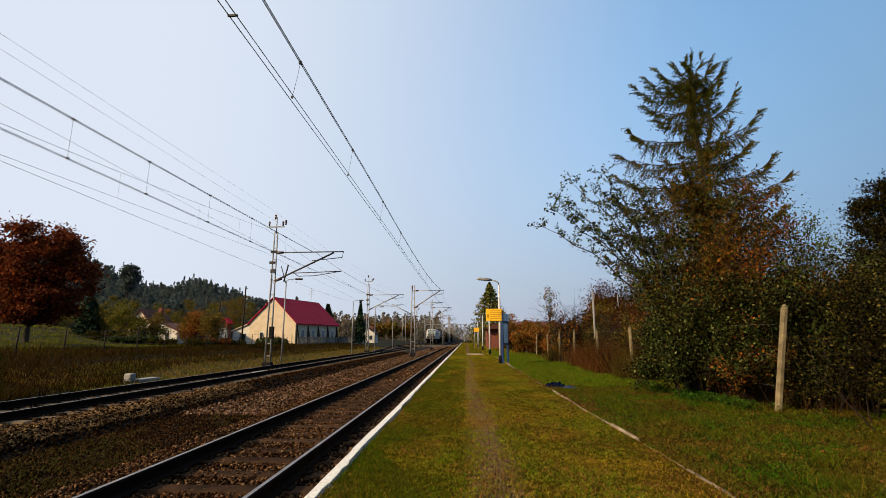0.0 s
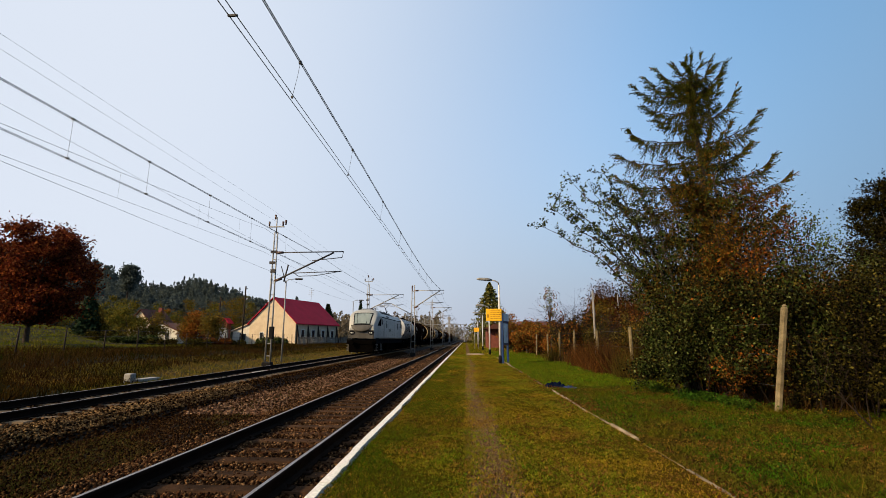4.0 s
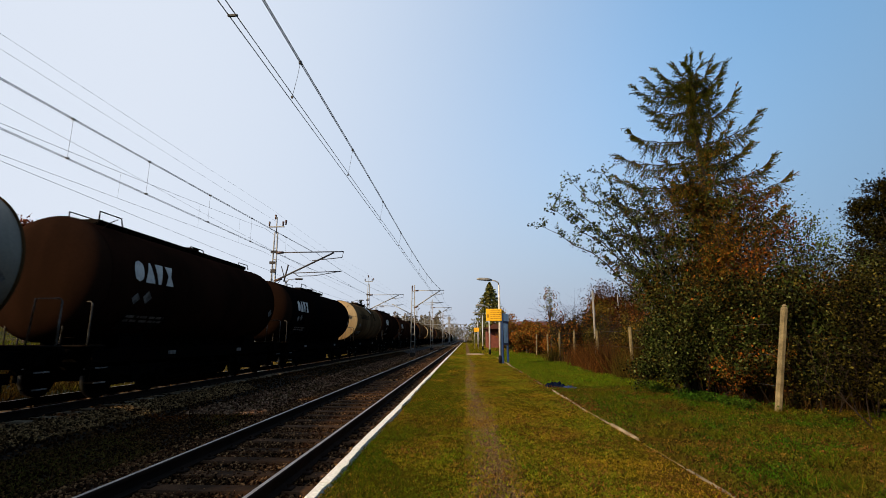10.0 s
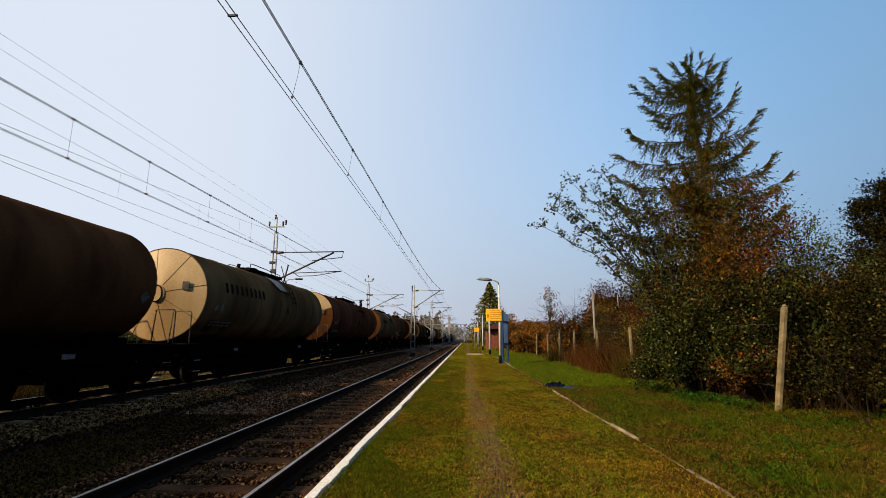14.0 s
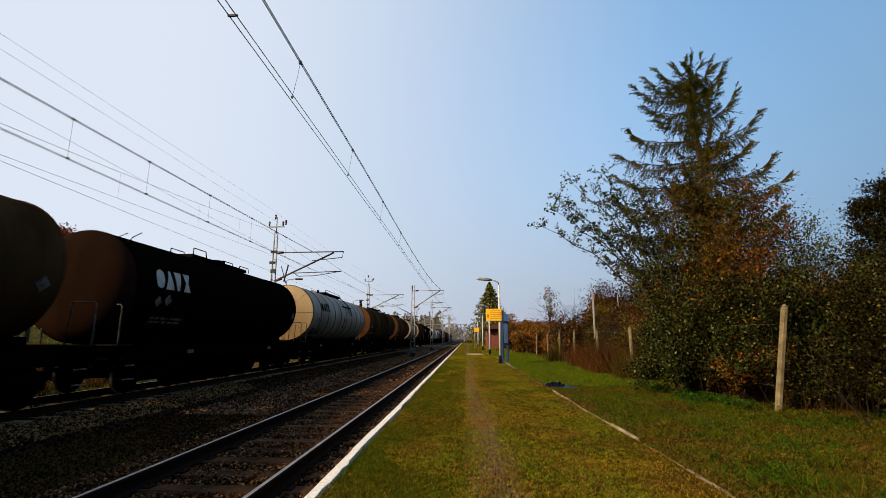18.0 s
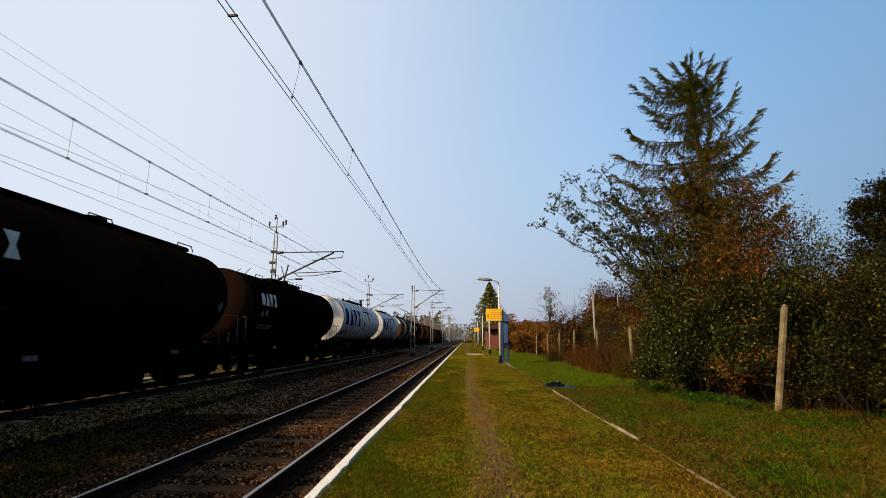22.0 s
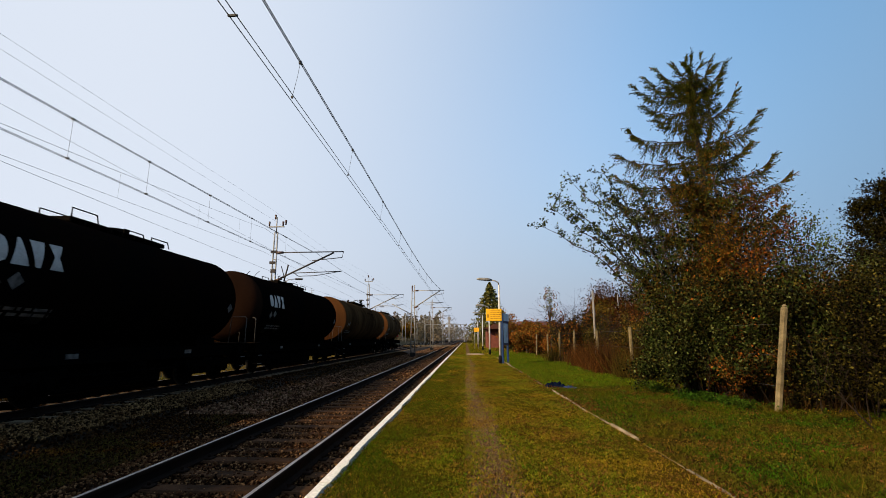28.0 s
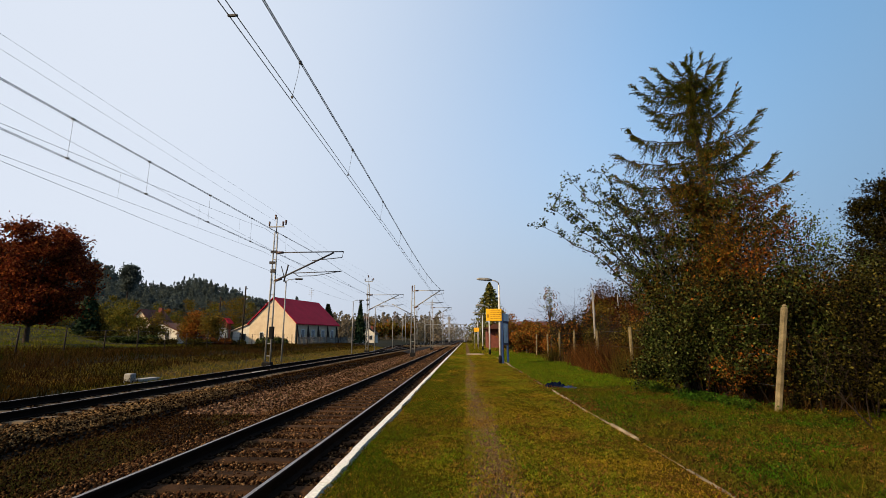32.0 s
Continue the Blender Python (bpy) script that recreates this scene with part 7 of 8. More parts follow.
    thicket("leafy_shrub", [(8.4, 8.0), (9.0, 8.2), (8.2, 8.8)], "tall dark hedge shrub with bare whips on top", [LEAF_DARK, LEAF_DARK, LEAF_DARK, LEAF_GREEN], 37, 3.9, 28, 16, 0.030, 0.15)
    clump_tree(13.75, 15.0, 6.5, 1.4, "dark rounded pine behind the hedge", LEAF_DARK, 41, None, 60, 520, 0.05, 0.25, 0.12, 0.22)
    thicket("bare_bush", [(11.6, 12.5), (11.9, 12.6)], "leafless whips standing above the hedge", None, 230, 6.2, 7, 0, rise=2.4, depth=1, root=0.1)
    clump_tree(16.2, 16.0, 8.1, 2.2, "dark rounded pine behind the hedge", LEAF_DARK, 42, None, 46, 520, 0.06, 0.25, 0.12, 0.30)
    clump_tree(19.0, 19.5, 7.2, 2.0, "dark rounded pine behind the hedge", LEAF_DARK, 43, None, 46, 520, 0.06, 0.25, 0.12, 0.30)
    thicket("leafy_shrub", [(9.2, 11.4), (9.7, 11.2), (10.3, 11.6), (10.0, 12.0)], "tall dark hedge shrub below the pine", [LEAF_DARK, LEAF_GREEN], 38, 3.9, 30, 18, 0.034, 0.14)
    thicket("leafy_shrub", [(8.2, 10.6), (8.6, 11.0), (7.8, 11.2)], "tall loose hedge shrub beside the larch", [LEAF_FRESH, LEAF_GREEN], 39, 4.4, 18, 9, 0.036, 0.09)
    clump_tree(5.6, 9.5, 4.2, 0.95, "orange-leaved cherry tangled with the larch", LEAF_RUST, 44, LEAF_OLIVE, 46, 110, 0.032, 0.3, 0.05, 0.19)
    clump_tree(4.9, 10.6, 4.4, 1.2, "yellow-leaved sapling tangled with the larch", LARCH_OCHRE, 45, LEAF_OLIVE, 38, 130, 0.038, 0.3, 0.05, 0.2)
    thicket("orange_shrub", [(4.8, 8.7), (5.1, 8.8)], "low orange-leaved shrub before the larch", [LEAF_RUST, LEAF_OLIVE, LEAF_DARK, LEAF_DARK], 48, 1.8, 9, 14, 0.027, 0.10)
    clump_tree(7.6, 19.0, 3.3, 0.9, "russet-leaved young tree above the fence", LEAF_RUST, 49, LEAF_OLIVE, 26, 120, 0.05, 0.3, 0.05, 0.2)
    clump_tree(7.4, 26.0, 3.0, 0.9, "yellow-brown young tree above the fence", LEAF_YELLOW, 54, LEAF_OLIVE, 30, 130, 0.07, 0.3, 0.06, 0.28)
    for i, (x, y, h) in enumerate(((6.6, 6.8, 3.0), (7.6, 7.0, 3.2), (8.8, 7.8, 4.0), (5.6, 7.5, 2.0))):
        thicket("bare_bush", [(x, y), (x + 0.5, y + 0.3), (x - 0.3, y + 0.1)], "leafless upright whips rising from the hedge", None, 220 + i, h, 22, 0, rise=2.0, depth=1)
    clump_tree(7.05, 10.1, 4.0, 0.75, "light green sapling beside the larch", LEAF_FRESH, 46, LARCH, 26, 130, 0.03, 0.45, 0.04, 0.16)
    clump_tree(5.4, 9.8, 5.0, 1.0, "leafy green sapling tangled with the larch", LEAF_GREEN, 47, LEAF_OLIVE, 34, 130, 0.04, 0.3, 0.05, 0.2)
    thicket("orange_shrub", [(4.62, 8.9), (4.75, 9.0)], "low rust-leaved bramble before the larch", [LEAF_RUST, LEAF_RUST, LEAF_OLIVE], 61, 1.7, 6, 12, 0.030, 0.09)
    thicket("orange_shrub", [(5.35, 9.2), (5.5, 9.3)], "tall spray of orange autumn leaves", [LEAF_ORANGE, LEAF_RUST, LEAF_OLIVE], 62, 3.6, 8, 9, 0.034, 0.10)
    clump_tree(5.35, 8.85, 3.35, 0.55, "orange-leaved cherry sapling before the larch", LEAF_RUST, 66, LEAF_ORANGE, 34, 50, 0.032, 0.5, 0.035, 0.2)
    thicket("orange_shrub", [(4.75, 8.35), (4.95, 8.4)], "low orange bramble at the foot of the larch", [LEAF_ORANGE, LEAF_RUST, LEAF_OLIVE], 67, 1.5, 7, 10, 0.030, 0.09)
    thicket("orange_shrub", [(6.0, 9.3)], "thin spray of orange autumn leaves", [LEAF_ORANGE, LEAF_OLIVE], 63, 3.5, 5, 9, 0.034, 0.09)
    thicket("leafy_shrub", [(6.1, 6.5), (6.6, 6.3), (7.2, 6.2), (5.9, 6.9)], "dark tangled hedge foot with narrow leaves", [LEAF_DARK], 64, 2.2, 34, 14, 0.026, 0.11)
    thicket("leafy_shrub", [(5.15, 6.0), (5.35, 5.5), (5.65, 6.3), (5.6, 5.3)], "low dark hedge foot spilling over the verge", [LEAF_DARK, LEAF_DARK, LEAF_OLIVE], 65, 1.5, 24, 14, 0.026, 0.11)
    # hedge line running away behind the fence
    rng = random.Random(77)
    kinds = [("russet_shrub", REED, 1.7, "russet leafless shrub with dry stalks"), ("orange_shrub", LEAF_ORANGE, 2.1, "hedge shrub in orange autumn leaf"),
             ("leafy_shrub", LEAF_OLIVE, 1.8, "olive-leaved hedge shrub behind the fence"), ("yellow_shrub", LEAF_YELLOW, 2.0, "hedge shrub with yellow-brown leaves")]
    for i, (y, k) in enumerate(((13.5, 2), (15.0, 3), (17.0, 0), (18.5, 3), (20.5, 0), (22.5, 2), (25, 1), (27.5, 3), (30, 1), (33, 1), (37, 1), (41, 3), (46, 1), (52, 2), (60, 3))):
        nm, lf, h, lb = kinds[k]
        x = 6.0 + rng.uniform(0, 0.8)
        thicket(nm, [(x, y), (x + 0.8, y + 0.5), (x + 0.4, y - 0.6)], lb, [lf, LEAF_OLIVE if y < 28 else LEAF_RUST], 100 + i, h * rng.uniform(1.0, 1.3), 24, 14 if y < 24 else 10, 0.045 if y < 24 else 0.08, 0.15)
    for i, y in enumerate((14.6, 16.0, 19.0, 21.5, 24.0)):
        thicket("bare_bush", [(6.6, y), (7.2, y + 0.5), (6.9, y - 0.7)], "leafless bush of thin brown twigs", None, 200 + i, 2.9, 34, 0, root=0.4)
    broad_tree(9.9, 19.5, 4.3, "tall brown-leaved bush tree beyond the fence", LEAF_YELLOW, LEAF_ORANGE, 51, 10, 0.11, 0.25, 0.07, 0.4)
    clump_tree(5.55, 31.5, 4.7, 0.42, "slender young tree with a few pale leaves", LEAF_GARDEN, 52, LEAF_ORANGE, 20, 20, 0.08, 0.45, 0.045, 0.16)
    clump_tree(7.95, 27.0, 4.0, 1.15, "dark copper-leaved beech bush beyond the fence", LEAF_UMBER, 57, LEAF_RUST, 60, 260, 0.06, 0.12, 0.06, 0.30)
    clump_tree(9.6, 27.5, 4.3, 1.4, "dark copper-leaved beech bush beyond the fence", LEAF_UMBER, 58, LEAF_OLIVE, 60, 260, 0.06, 0.12, 0.06, 0.32)
    clump_tree(7.3, 21.5, 2.5, 0.9, "low brown-leaved hedge bush", LEAF_UMBER, 59, LEAF_OLIVE, 50, 220, 0.05, 0.10, 0.05, 0.26)
    for i, (x, y, h) in enumerate(((4.95, 44.0, 3.0), (5.7, 41.0, 2.9), (6.3, 46.0, 3.3), (5.1, 35.0, 2.2))):
        thicket("orange_shrub", [(x, y), (x + 0.5, y + 0.4), (x - 0.2, y - 0.4)], "tall hedge shrub in orange autumn leaf", [LEAF_ORANGE, LEAF_RUST, LEAF_YELLOW], 160 + i, h, 22, 14, 0.09, 0.2)
    for i, (x, y, h) in enumerate(((5.3, 24.5, 4.3), (5.9, 25.5, 4.5), (6.0, 18.6, 2.6))):
        thicket("bare_bush", [(x, y), (x + 0.4, y + 0.3), (x - 0.3, y)], "leafless upright bush of thin brown twigs", None, 240 + i, h, 22, 0, rise=1.8, root=0.3)
    conifer(4.4, 85.0, 11.2, 5.0, "dense green spruce beside the platform end", 61, SPRUCE, 0.24, "spruce_tree", 6000, point=0.8)
    clump_tree(6.8, 84.0, 6.5, 1.8, "orange-brown tree beside the spruce", LEAF_ORANGE, 53, LEAF_GARDEN, 26, 160, 0.16, 0.2, 0.1, 0.4)
    # dry stalks in front of the fence, in clumps of uneven height
    nr = np.random.default_rng(9)
    for m, n, seed, hh in ((REED_FENCE, 900, 1.0, 0.55), (STRAW, 260, 5.0, 0.5)):
        y = 12.2 + 16 * nr.uniform(0, 1, n) ** 1.3
        x = 4.45 + nr.normal(0, 0.24, n)
        f = np.array([noise.noise((a * 0.9, b * 0.55, seed)) for a, b in zip(x, y)])
        keep = f > -0.12
        x, y, f = x[keep], y[keep], f[keep]
        z = np.array([ground_z(a, b) for a, b in zip(x, y)])
        q = blades(nr, x, y, z, hh, 0.006, 0.22)
        q[:, 2, 2] = z + (q[:, 2, 2] - z) * (0.55 + 1.9 * np.clip(f + 0.12, 0, 0.6))
        tagged(quads("dry_stalks", q, m, sides=3), "tall dry russet and straw grass along the fence", "weeds", kind="stuff")
    for cx, cy, hh, n, m in ((4.28, 15.1, 0.95, 700, REED_FENCE), (4.25, 16.3, 0.85, 500, REED_FENCE), (4.3, 12.9, 0.75, 600, STRAW_OLIVE), (4.35, 18.6, 0.9, 420, REED_FENCE), (4.15, 23.0, 0.7, 360, STRAW_OLIVE)):
        x, y = cx + nr.normal(0, 0.16, n), cy + nr.normal(0, 0.32, n)
        z = np.array([ground_z(a, b) for a, b in zip(x, y)])
        tagged(quads("grass_tuft", blades(nr, x, y, z, hh, 0.008, 0.35), m, sides=3), "dense tuft of tall dead grass at the fence", "weeds", kind="stuff")
    n = 800
    y, x = 7.4 + 1.8 * nr.uniform(0, 1, n), 4.7 + 1.4 * nr.uniform(0, 1, n)
    z = np.array([ground_z(a, b) for a, b in zip(x, y)])
    tagged(quads("dry_stalks", blades(nr, x, y, z, 0.42, 0.006, 0.25), REED, sides=3), "tuft of dry russet grass by the post", "weeds", kind="stuff")


right_side()


# ---- fence, lamps and boards on the platform side ----
def right_fence():
    ys = [7.25, 10.3, 13.4, 16.6, 20.3, 23.2, 26.8, 31.0, 36.0]
    f = thing("fence", pose(4.52, 0, ground_z(4.62, 8)), "old concrete post and wire fence behind the platform", "fence")
    rng = random.Random(5)
    for i, y in enumerate(ys):
        s = Soup()
        h = (1.50 if i == 0 else 1.30) + rng.uniform(-0.06, 0.08)
        s.box((0, 0, h / 2 - 0.1), (0.080, 0.080, h + 0.2), 0.018)
        s.box((0, 0, h + 0.015), (0.066, 0.066, 0.05), 0.02)
        o = part("post", s, CONCRETE, f)
        o.location = (rng.uniform(-0.04, 0.04) - (0.08 if i == 0 else 0.0), y, 0)
        o.rotation_euler = (rng.uniform(-0.02, 0.02), 0.19 if i == 0 else rng.uniform(-0.03, 0.03), rng.uniform(-0.1, 0.1))
    for z in (0.35, 0.8, 1.25):
        s = Soup()
        s.tube([(0.06, y, z + 0.02 * (i % 2)) for i, y in enumerate(ys)], 0.0022, 4)
        part("fence_wire", s, WIRE, f)


def platform_lamp(x, y, h, arm, z0=PZ, label="white platform lamp post with a curved arm and black foot"):
    t = thing("platform_lamp", pose(x, y, z0 - 0.02), label, "lamp post", "platform lamps")
    s = Soup()
    s.tube([(0, 0, 0.3), (0, 0, h * 0.5), (0, 0, h)], [0.055, 0.05, 0.035], 10)
    part("pole", s, POST_WHITE, t)
    s = Soup()
    s.tube([(0, 0, 0), (0, 0, 0.34)], [0.085, 0.075], 12)
    part("foot", s, BLACK, t)
    s = Soup()
    s.tube([(0, 0, h - 0.02), (-0.03, 0, h + 0.1), (-0.14, 0, h + 0.17), (-arm, 0, h + 0.22)], 0.028, 8)
    part("arm", s, GALV, t)
    s = Soup()
    s.tube([(-arm + 0.04, 0, h + 0.215), (-arm - 0.12, 0, h + 0.235), (-arm - 0.5, 0, h + 0.26), (-arm - 0.62, 0, h + 0.26)], [0.035, 0.075, 0.06, 0.02], 10)
    part("lamp_head", s, GALV, t)
    return t


def sign_board(x, y, w, h, z, legs=True):
    t = thing("warning_sign", pose(x, y, PZ), "yellow warning sign with dark unreadable lettering on grey posts", "sign", "yellow platform signs")
    s = Soup()
    s.box((0, 0, z), (w, 0.02, h), 0.006)
    part("panel", s, YELLOW, t)
    s = Soup()
    rng = random.Random(3)
    for r in range(5):
        n = 3
        xx = -w * 0.22
        while xx < w * 0.42:
            q = rng.uniform(0.05, 0.12)
            s.box((xx + q / 2, -0.012, z + h * 0.34 - r * h * 0.16), (q, 0.004, h * 0.06))
            xx += q + 0.025
    s.box((-w * 0.37, -0.012, z - h * 0.1), (w * 0.11, 0.004, h * 0.3))
    part("lettering_bars", s, YELLOW_TEXT, t)
    if legs:
        for q in (-w * 0.38, w * 0.38):
            s = Soup()
            s.tube([(q, 0.03, -0.02), (q, 0.03, z + h / 2)], 0.022, 8)
            part("leg", s, GALV, t)
    return t


def info_board():
    t = thing("notice_board", pose(1.70, 20.7, PZ - 0.03, 0, 0, 74), "tall dark-blue framed timetable board with white sheets", "notice board")
    for q in (-0.55, 0.55):
        s = Soup()
        s.box((q, 0, 1.05), (0.09, 0.09, 2.1), 0.012)
        part("post", s, BLUE, t)
    s = Soup()
    s.box((0, 0, 1.93), (1.2, 0.12, 0.34), 0.02)
    part("header", s, BLUE, t)
    s = Soup()
    s.box((0, 0, 1.25), (1.02, 0.06, 0.98), 0.01)
    part("case", s, BLUE, t)
    for i in range(3):
        for sy in (-1, 1):
            s = Soup()
            s.box((-0.33 + 0.33 * i, sy * 0.034, 1.27), (0.28, 0.006, 0.82))
            part("notice", s, PAPER, t)
    for sy in (-1, 1):
        s = Soup()
        s.box((0.0, sy * 0.063, 1.93), (1.1, 0.005, 0.28))
        part("title_bar", s, PAPER, t)


def hedge_poles():
    for x, y, h in ((5.62, 21.0, 3.1), (7.9, 24.8, 3.35)):
        p = thing("garden_pole", pose(x, y, ground_z(x, y)), "slim grey concrete pole standing in the hedge", "pole", "hedge poles")
        part("shaft", Soup().tube([(0, 0, -0.1), (0, 0, h)], [0.055, 0.04] if y < 22 else [0.035, 0.028], 8), SLIM_POLE, p)
        part("cap", Soup().tube([(0, 0, h), (0, 0, h + 0.03)], [0.042, 0.02] if y < 22 else [0.03, 0.015], 8), SLIM_POLE, p)


def blue_bundle():
    t = thing("cloth_bundle", pose(2.02, 10.7, 0.34), "crumpled dark-blue jacket with a bright blue sheet lying on the grass", "clothing")
    rng = random.Random(12)

    def heap(cx, cy, rx, ry, h, seed):
        s = Soup()
        n, m = 30, 16
        for j in range(m + 1):
            for i in range(n):
                a = 2 * math.pi * i / n
                r = j / m
                wob = 1 + 0.25 * noise.noise((math.cos(a) * 1.5, math.sin(a) * 1.5, seed))
                x, y = cx + rx * r * wob * math.cos(a), cy + ry * r * wob * math.sin(a)
                z = h * (1 - r ** 1.6) * (0.75 + 0.7 * noise.noise((x * 15, y * 15, seed + 3))) + 0.012 * (1 - r)
                s.v.append((x, y, max(0.0, z)))
        for j in range(m):
            for i in range(n):
                k = (i + 1) % n
                s.f.append((j * n + i, (j + 1) * n + i, (j + 1) * n + k, j * n + k))
                s.sm.append(True)
                s.mi.append(0)
        return s
    part("jacket", heap(-0.06, 0.05, 0.28, 0.2, 0.13, 1), CLOTH, t)
    part("sleeve", heap(-0.25, -0.02, 0.16, 0.1, 0.09, 5), CLOTH, t)
    part("sheet", heap(0.20, -0.08, 0.17, 0.11, 0.05, 9), TARP, t, "bright blue sheet")


right_fence()
platform_lamp(1.45, 20.2, 3.3, 0.34)
platform_lamp(1.6, 32.0, 3.0, 0.30, label="white platform lamp post farther along")
platform_lamp(1.6, 45.0, 3.2, 0.30, label="white platform lamp post farther along")
platform_lamp(1.6, 62.0, 3.2, 0.30, label="white platform lamp post farther along")
sign_board(1.20, 20.11, 0.66, 0.50, 2.0, False)
sign_board(1.1, 48.0, 0.5, 0.4, 1.9)
info_board()
hedge_poles()
blue_bundle()


def small_station():
    t = thing("brick_shed", pose(3.6, 60, 0.3), "small red-brick railway building with a tiled roof", "building")
    s = Soup()
    s.box((0, 0, 1.15), (2.0, 5, 2.3), 0.02)
    part("wall", s, BRICK, t)
    s = Soup()
    s.add([(-1.45, -3.3, 2.25), (1.45, -3.3, 2.25), (0, -3.3, 2.9), (-1.45, 3.3, 2.25), (1.45, 3.3, 2.25), (0, 3.3, 2.9)], [(0, 1, 2), (3, 5, 4), (0, 2, 5, 3), (1, 4, 5, 2), (0, 3, 4, 1)])
    part("roof", s, ROOF_TILE, t)
    t = thing("cottage", pose(9.3, 62, 0.3), "low house with a brown tiled roof behind the hedge", "house")
    s = Soup()
    s.box((0, 0, 1.3), (5, 6, 2.6), 0.02)
    part("wall", s, STUCCO, t)
    s = Soup()
    s.add([(-2.9, -3.5, 2.5), (2.9, -3.5, 2.5), (2.9, 3.5, 2.5), (-2.9, 3.5, 2.5), (-2.5, 0, 3.3), (2.5, 0, 3.3)], [(0, 1, 5, 4), (1, 2, 5), (2, 3, 4, 5), (3, 0, 4), (0, 3, 2, 1)])
    part("roof", s, ROOF_TILE, t)


small_station()


# ---- west side: house, meadow, tree, woods ----
def big_house():
    t = thing("house", pose(-27.2, 75, 0.3, 0, 0, -15), "cream stuccoed house with a steep crimson roof and sloping wall buttresses", "house")
    W, L, E, R = 8.9, 13.0, 3.75, 7.75
    s = Soup()
    s.add([(0, 0, -0.5), (-W, 0, -0.5), (-W, 0, E), (-W / 2, 0, R - 0.12), (0, 0, E), (0, L, -0.5), (-W, L, -0.5), (-W, L, E), (-W / 2, L, R - 0.12), (0, L, E)],
          [(0, 4, 3, 2, 1), (5, 6, 7, 8, 9), (0, 5, 9, 4), (1, 2, 7, 6)])
    part("wall", s, STUCCO, t)
    for sg in (0, 1):
        s = Soup()
        x0, x1 = (0.35, -W / 2) if sg == 0 else (-W - 0.35, -W / 2)
        z0 = E - 0.35
        d = 0.12
        y0, y1 = -0.3, L + 0.3
        vs = [(x0, y0, z0), (x0, y1, z0), (x1, y1, R), (x1, y0, R)]
        s.add(vs + [(x, y, z + d) for x, y, z in vs], [(0, 1, 2, 3), (7, 6, 5, 4), (0, 4, 5, 1), (1, 5, 6, 2), (2, 6, 7, 3), (3, 7, 4, 0)])
        part("roof", s, ROOF_RED, t)
    for i in range(5):
        y = 0.4 + (L - 0.8) * i / 4
        s = Soup()
        s.add([(0.0, y - 0.16, 3.3), (0.0, y + 0.16, 3.3), (0.75, y + 0.16, -0.4), (0.75, y - 0.16, -0.4), (-0.05, y - 0.16, -0.4), (-0.05, y + 0.16, -0.4)],
              [(0, 1, 2, 3), (0, 3, 4), (1, 5, 2), (0, 4, 5, 1), (2, 5, 4, 3)])
        part("buttress", s, TIMBER, t)
        if i < 4:
            wy = y + (L - 0.8) / 8
            wf = part("window", Soup().box((0.03, wy, 1.75), (0.10, 0.95, 1.7), 0.01), POST_WHITE, t)
            part("pane", Soup().box((0.085, wy, 1.75), (0.02, 0.75, 1.5)), GLASS, wf)
    for x in (-W * 0.72,):
        wf = part("window", Soup().box((x, -0.03, 1.6), (0.8, 0.1, 1.2), 0.01), POST_WHITE, t)
        part("pane", Soup().box((x, -0.09, 1.6), (0.6, 0.02, 1.0)), GLASS, wf)
    ant = Soup()
    ant.tube([(-W / 2, L * 0.82, R), (-W / 2, L * 0.82, R + 2.4)], 0.03, 5)
    for z in (1.5, 1.9, 2.2):
        ant.tube([(-W / 2 - 0.6, L * 0.82, R + z), (-W / 2 + 0.6, L * 0.82, R + z)], 0.02, 4)
    part("aerial", ant, GALV, t)
    # lean-to annex
    s = Soup()
    s.add([(-W, 0.3, -0.5), (-W - 3.6, 0.3, -0.5), (-W - 3.6, 0.3, 2.3), (-W, 0.3, 3.6), (-W, 6, -0.5), (-W - 3.6, 6, -0.5), (-W - 3.6, 6, 2.3), (-W, 6, 3.6)],
          [(0, 3, 2, 1), (4, 5, 6, 7), (1, 2, 6, 5), (2, 3, 7, 6), (0, 1, 5, 4)])
    an = part("annex", s, PLASTER, t, "white plastered lean-to annex")
    part("pane", Soup().box((-W - 1.4, 0.27, 1.35), (1.0, 0.06, 1.1)), GLASS, an)
    s = Soup()
    s.add([(-W + 0.1, 0.0, 3.65), (-W - 3.9, 0.0, 2.25), (-W - 3.9, 6.3, 2.25), (-W + 0.1, 6.3, 3.65), (-W + 0.1, 0.0, 3.77), (-W - 3.9, 0.0, 2.37), (-W - 3.9, 6.3, 2.37), (-W + 0.1, 6.3, 3.77)],
          [(0, 1, 2, 3), (7, 6, 5, 4), (0, 4, 5, 1), (1, 5, 6, 2), (2, 6, 7, 3)])
    part("annex_roof", s, STUCCO, t)


big_house()


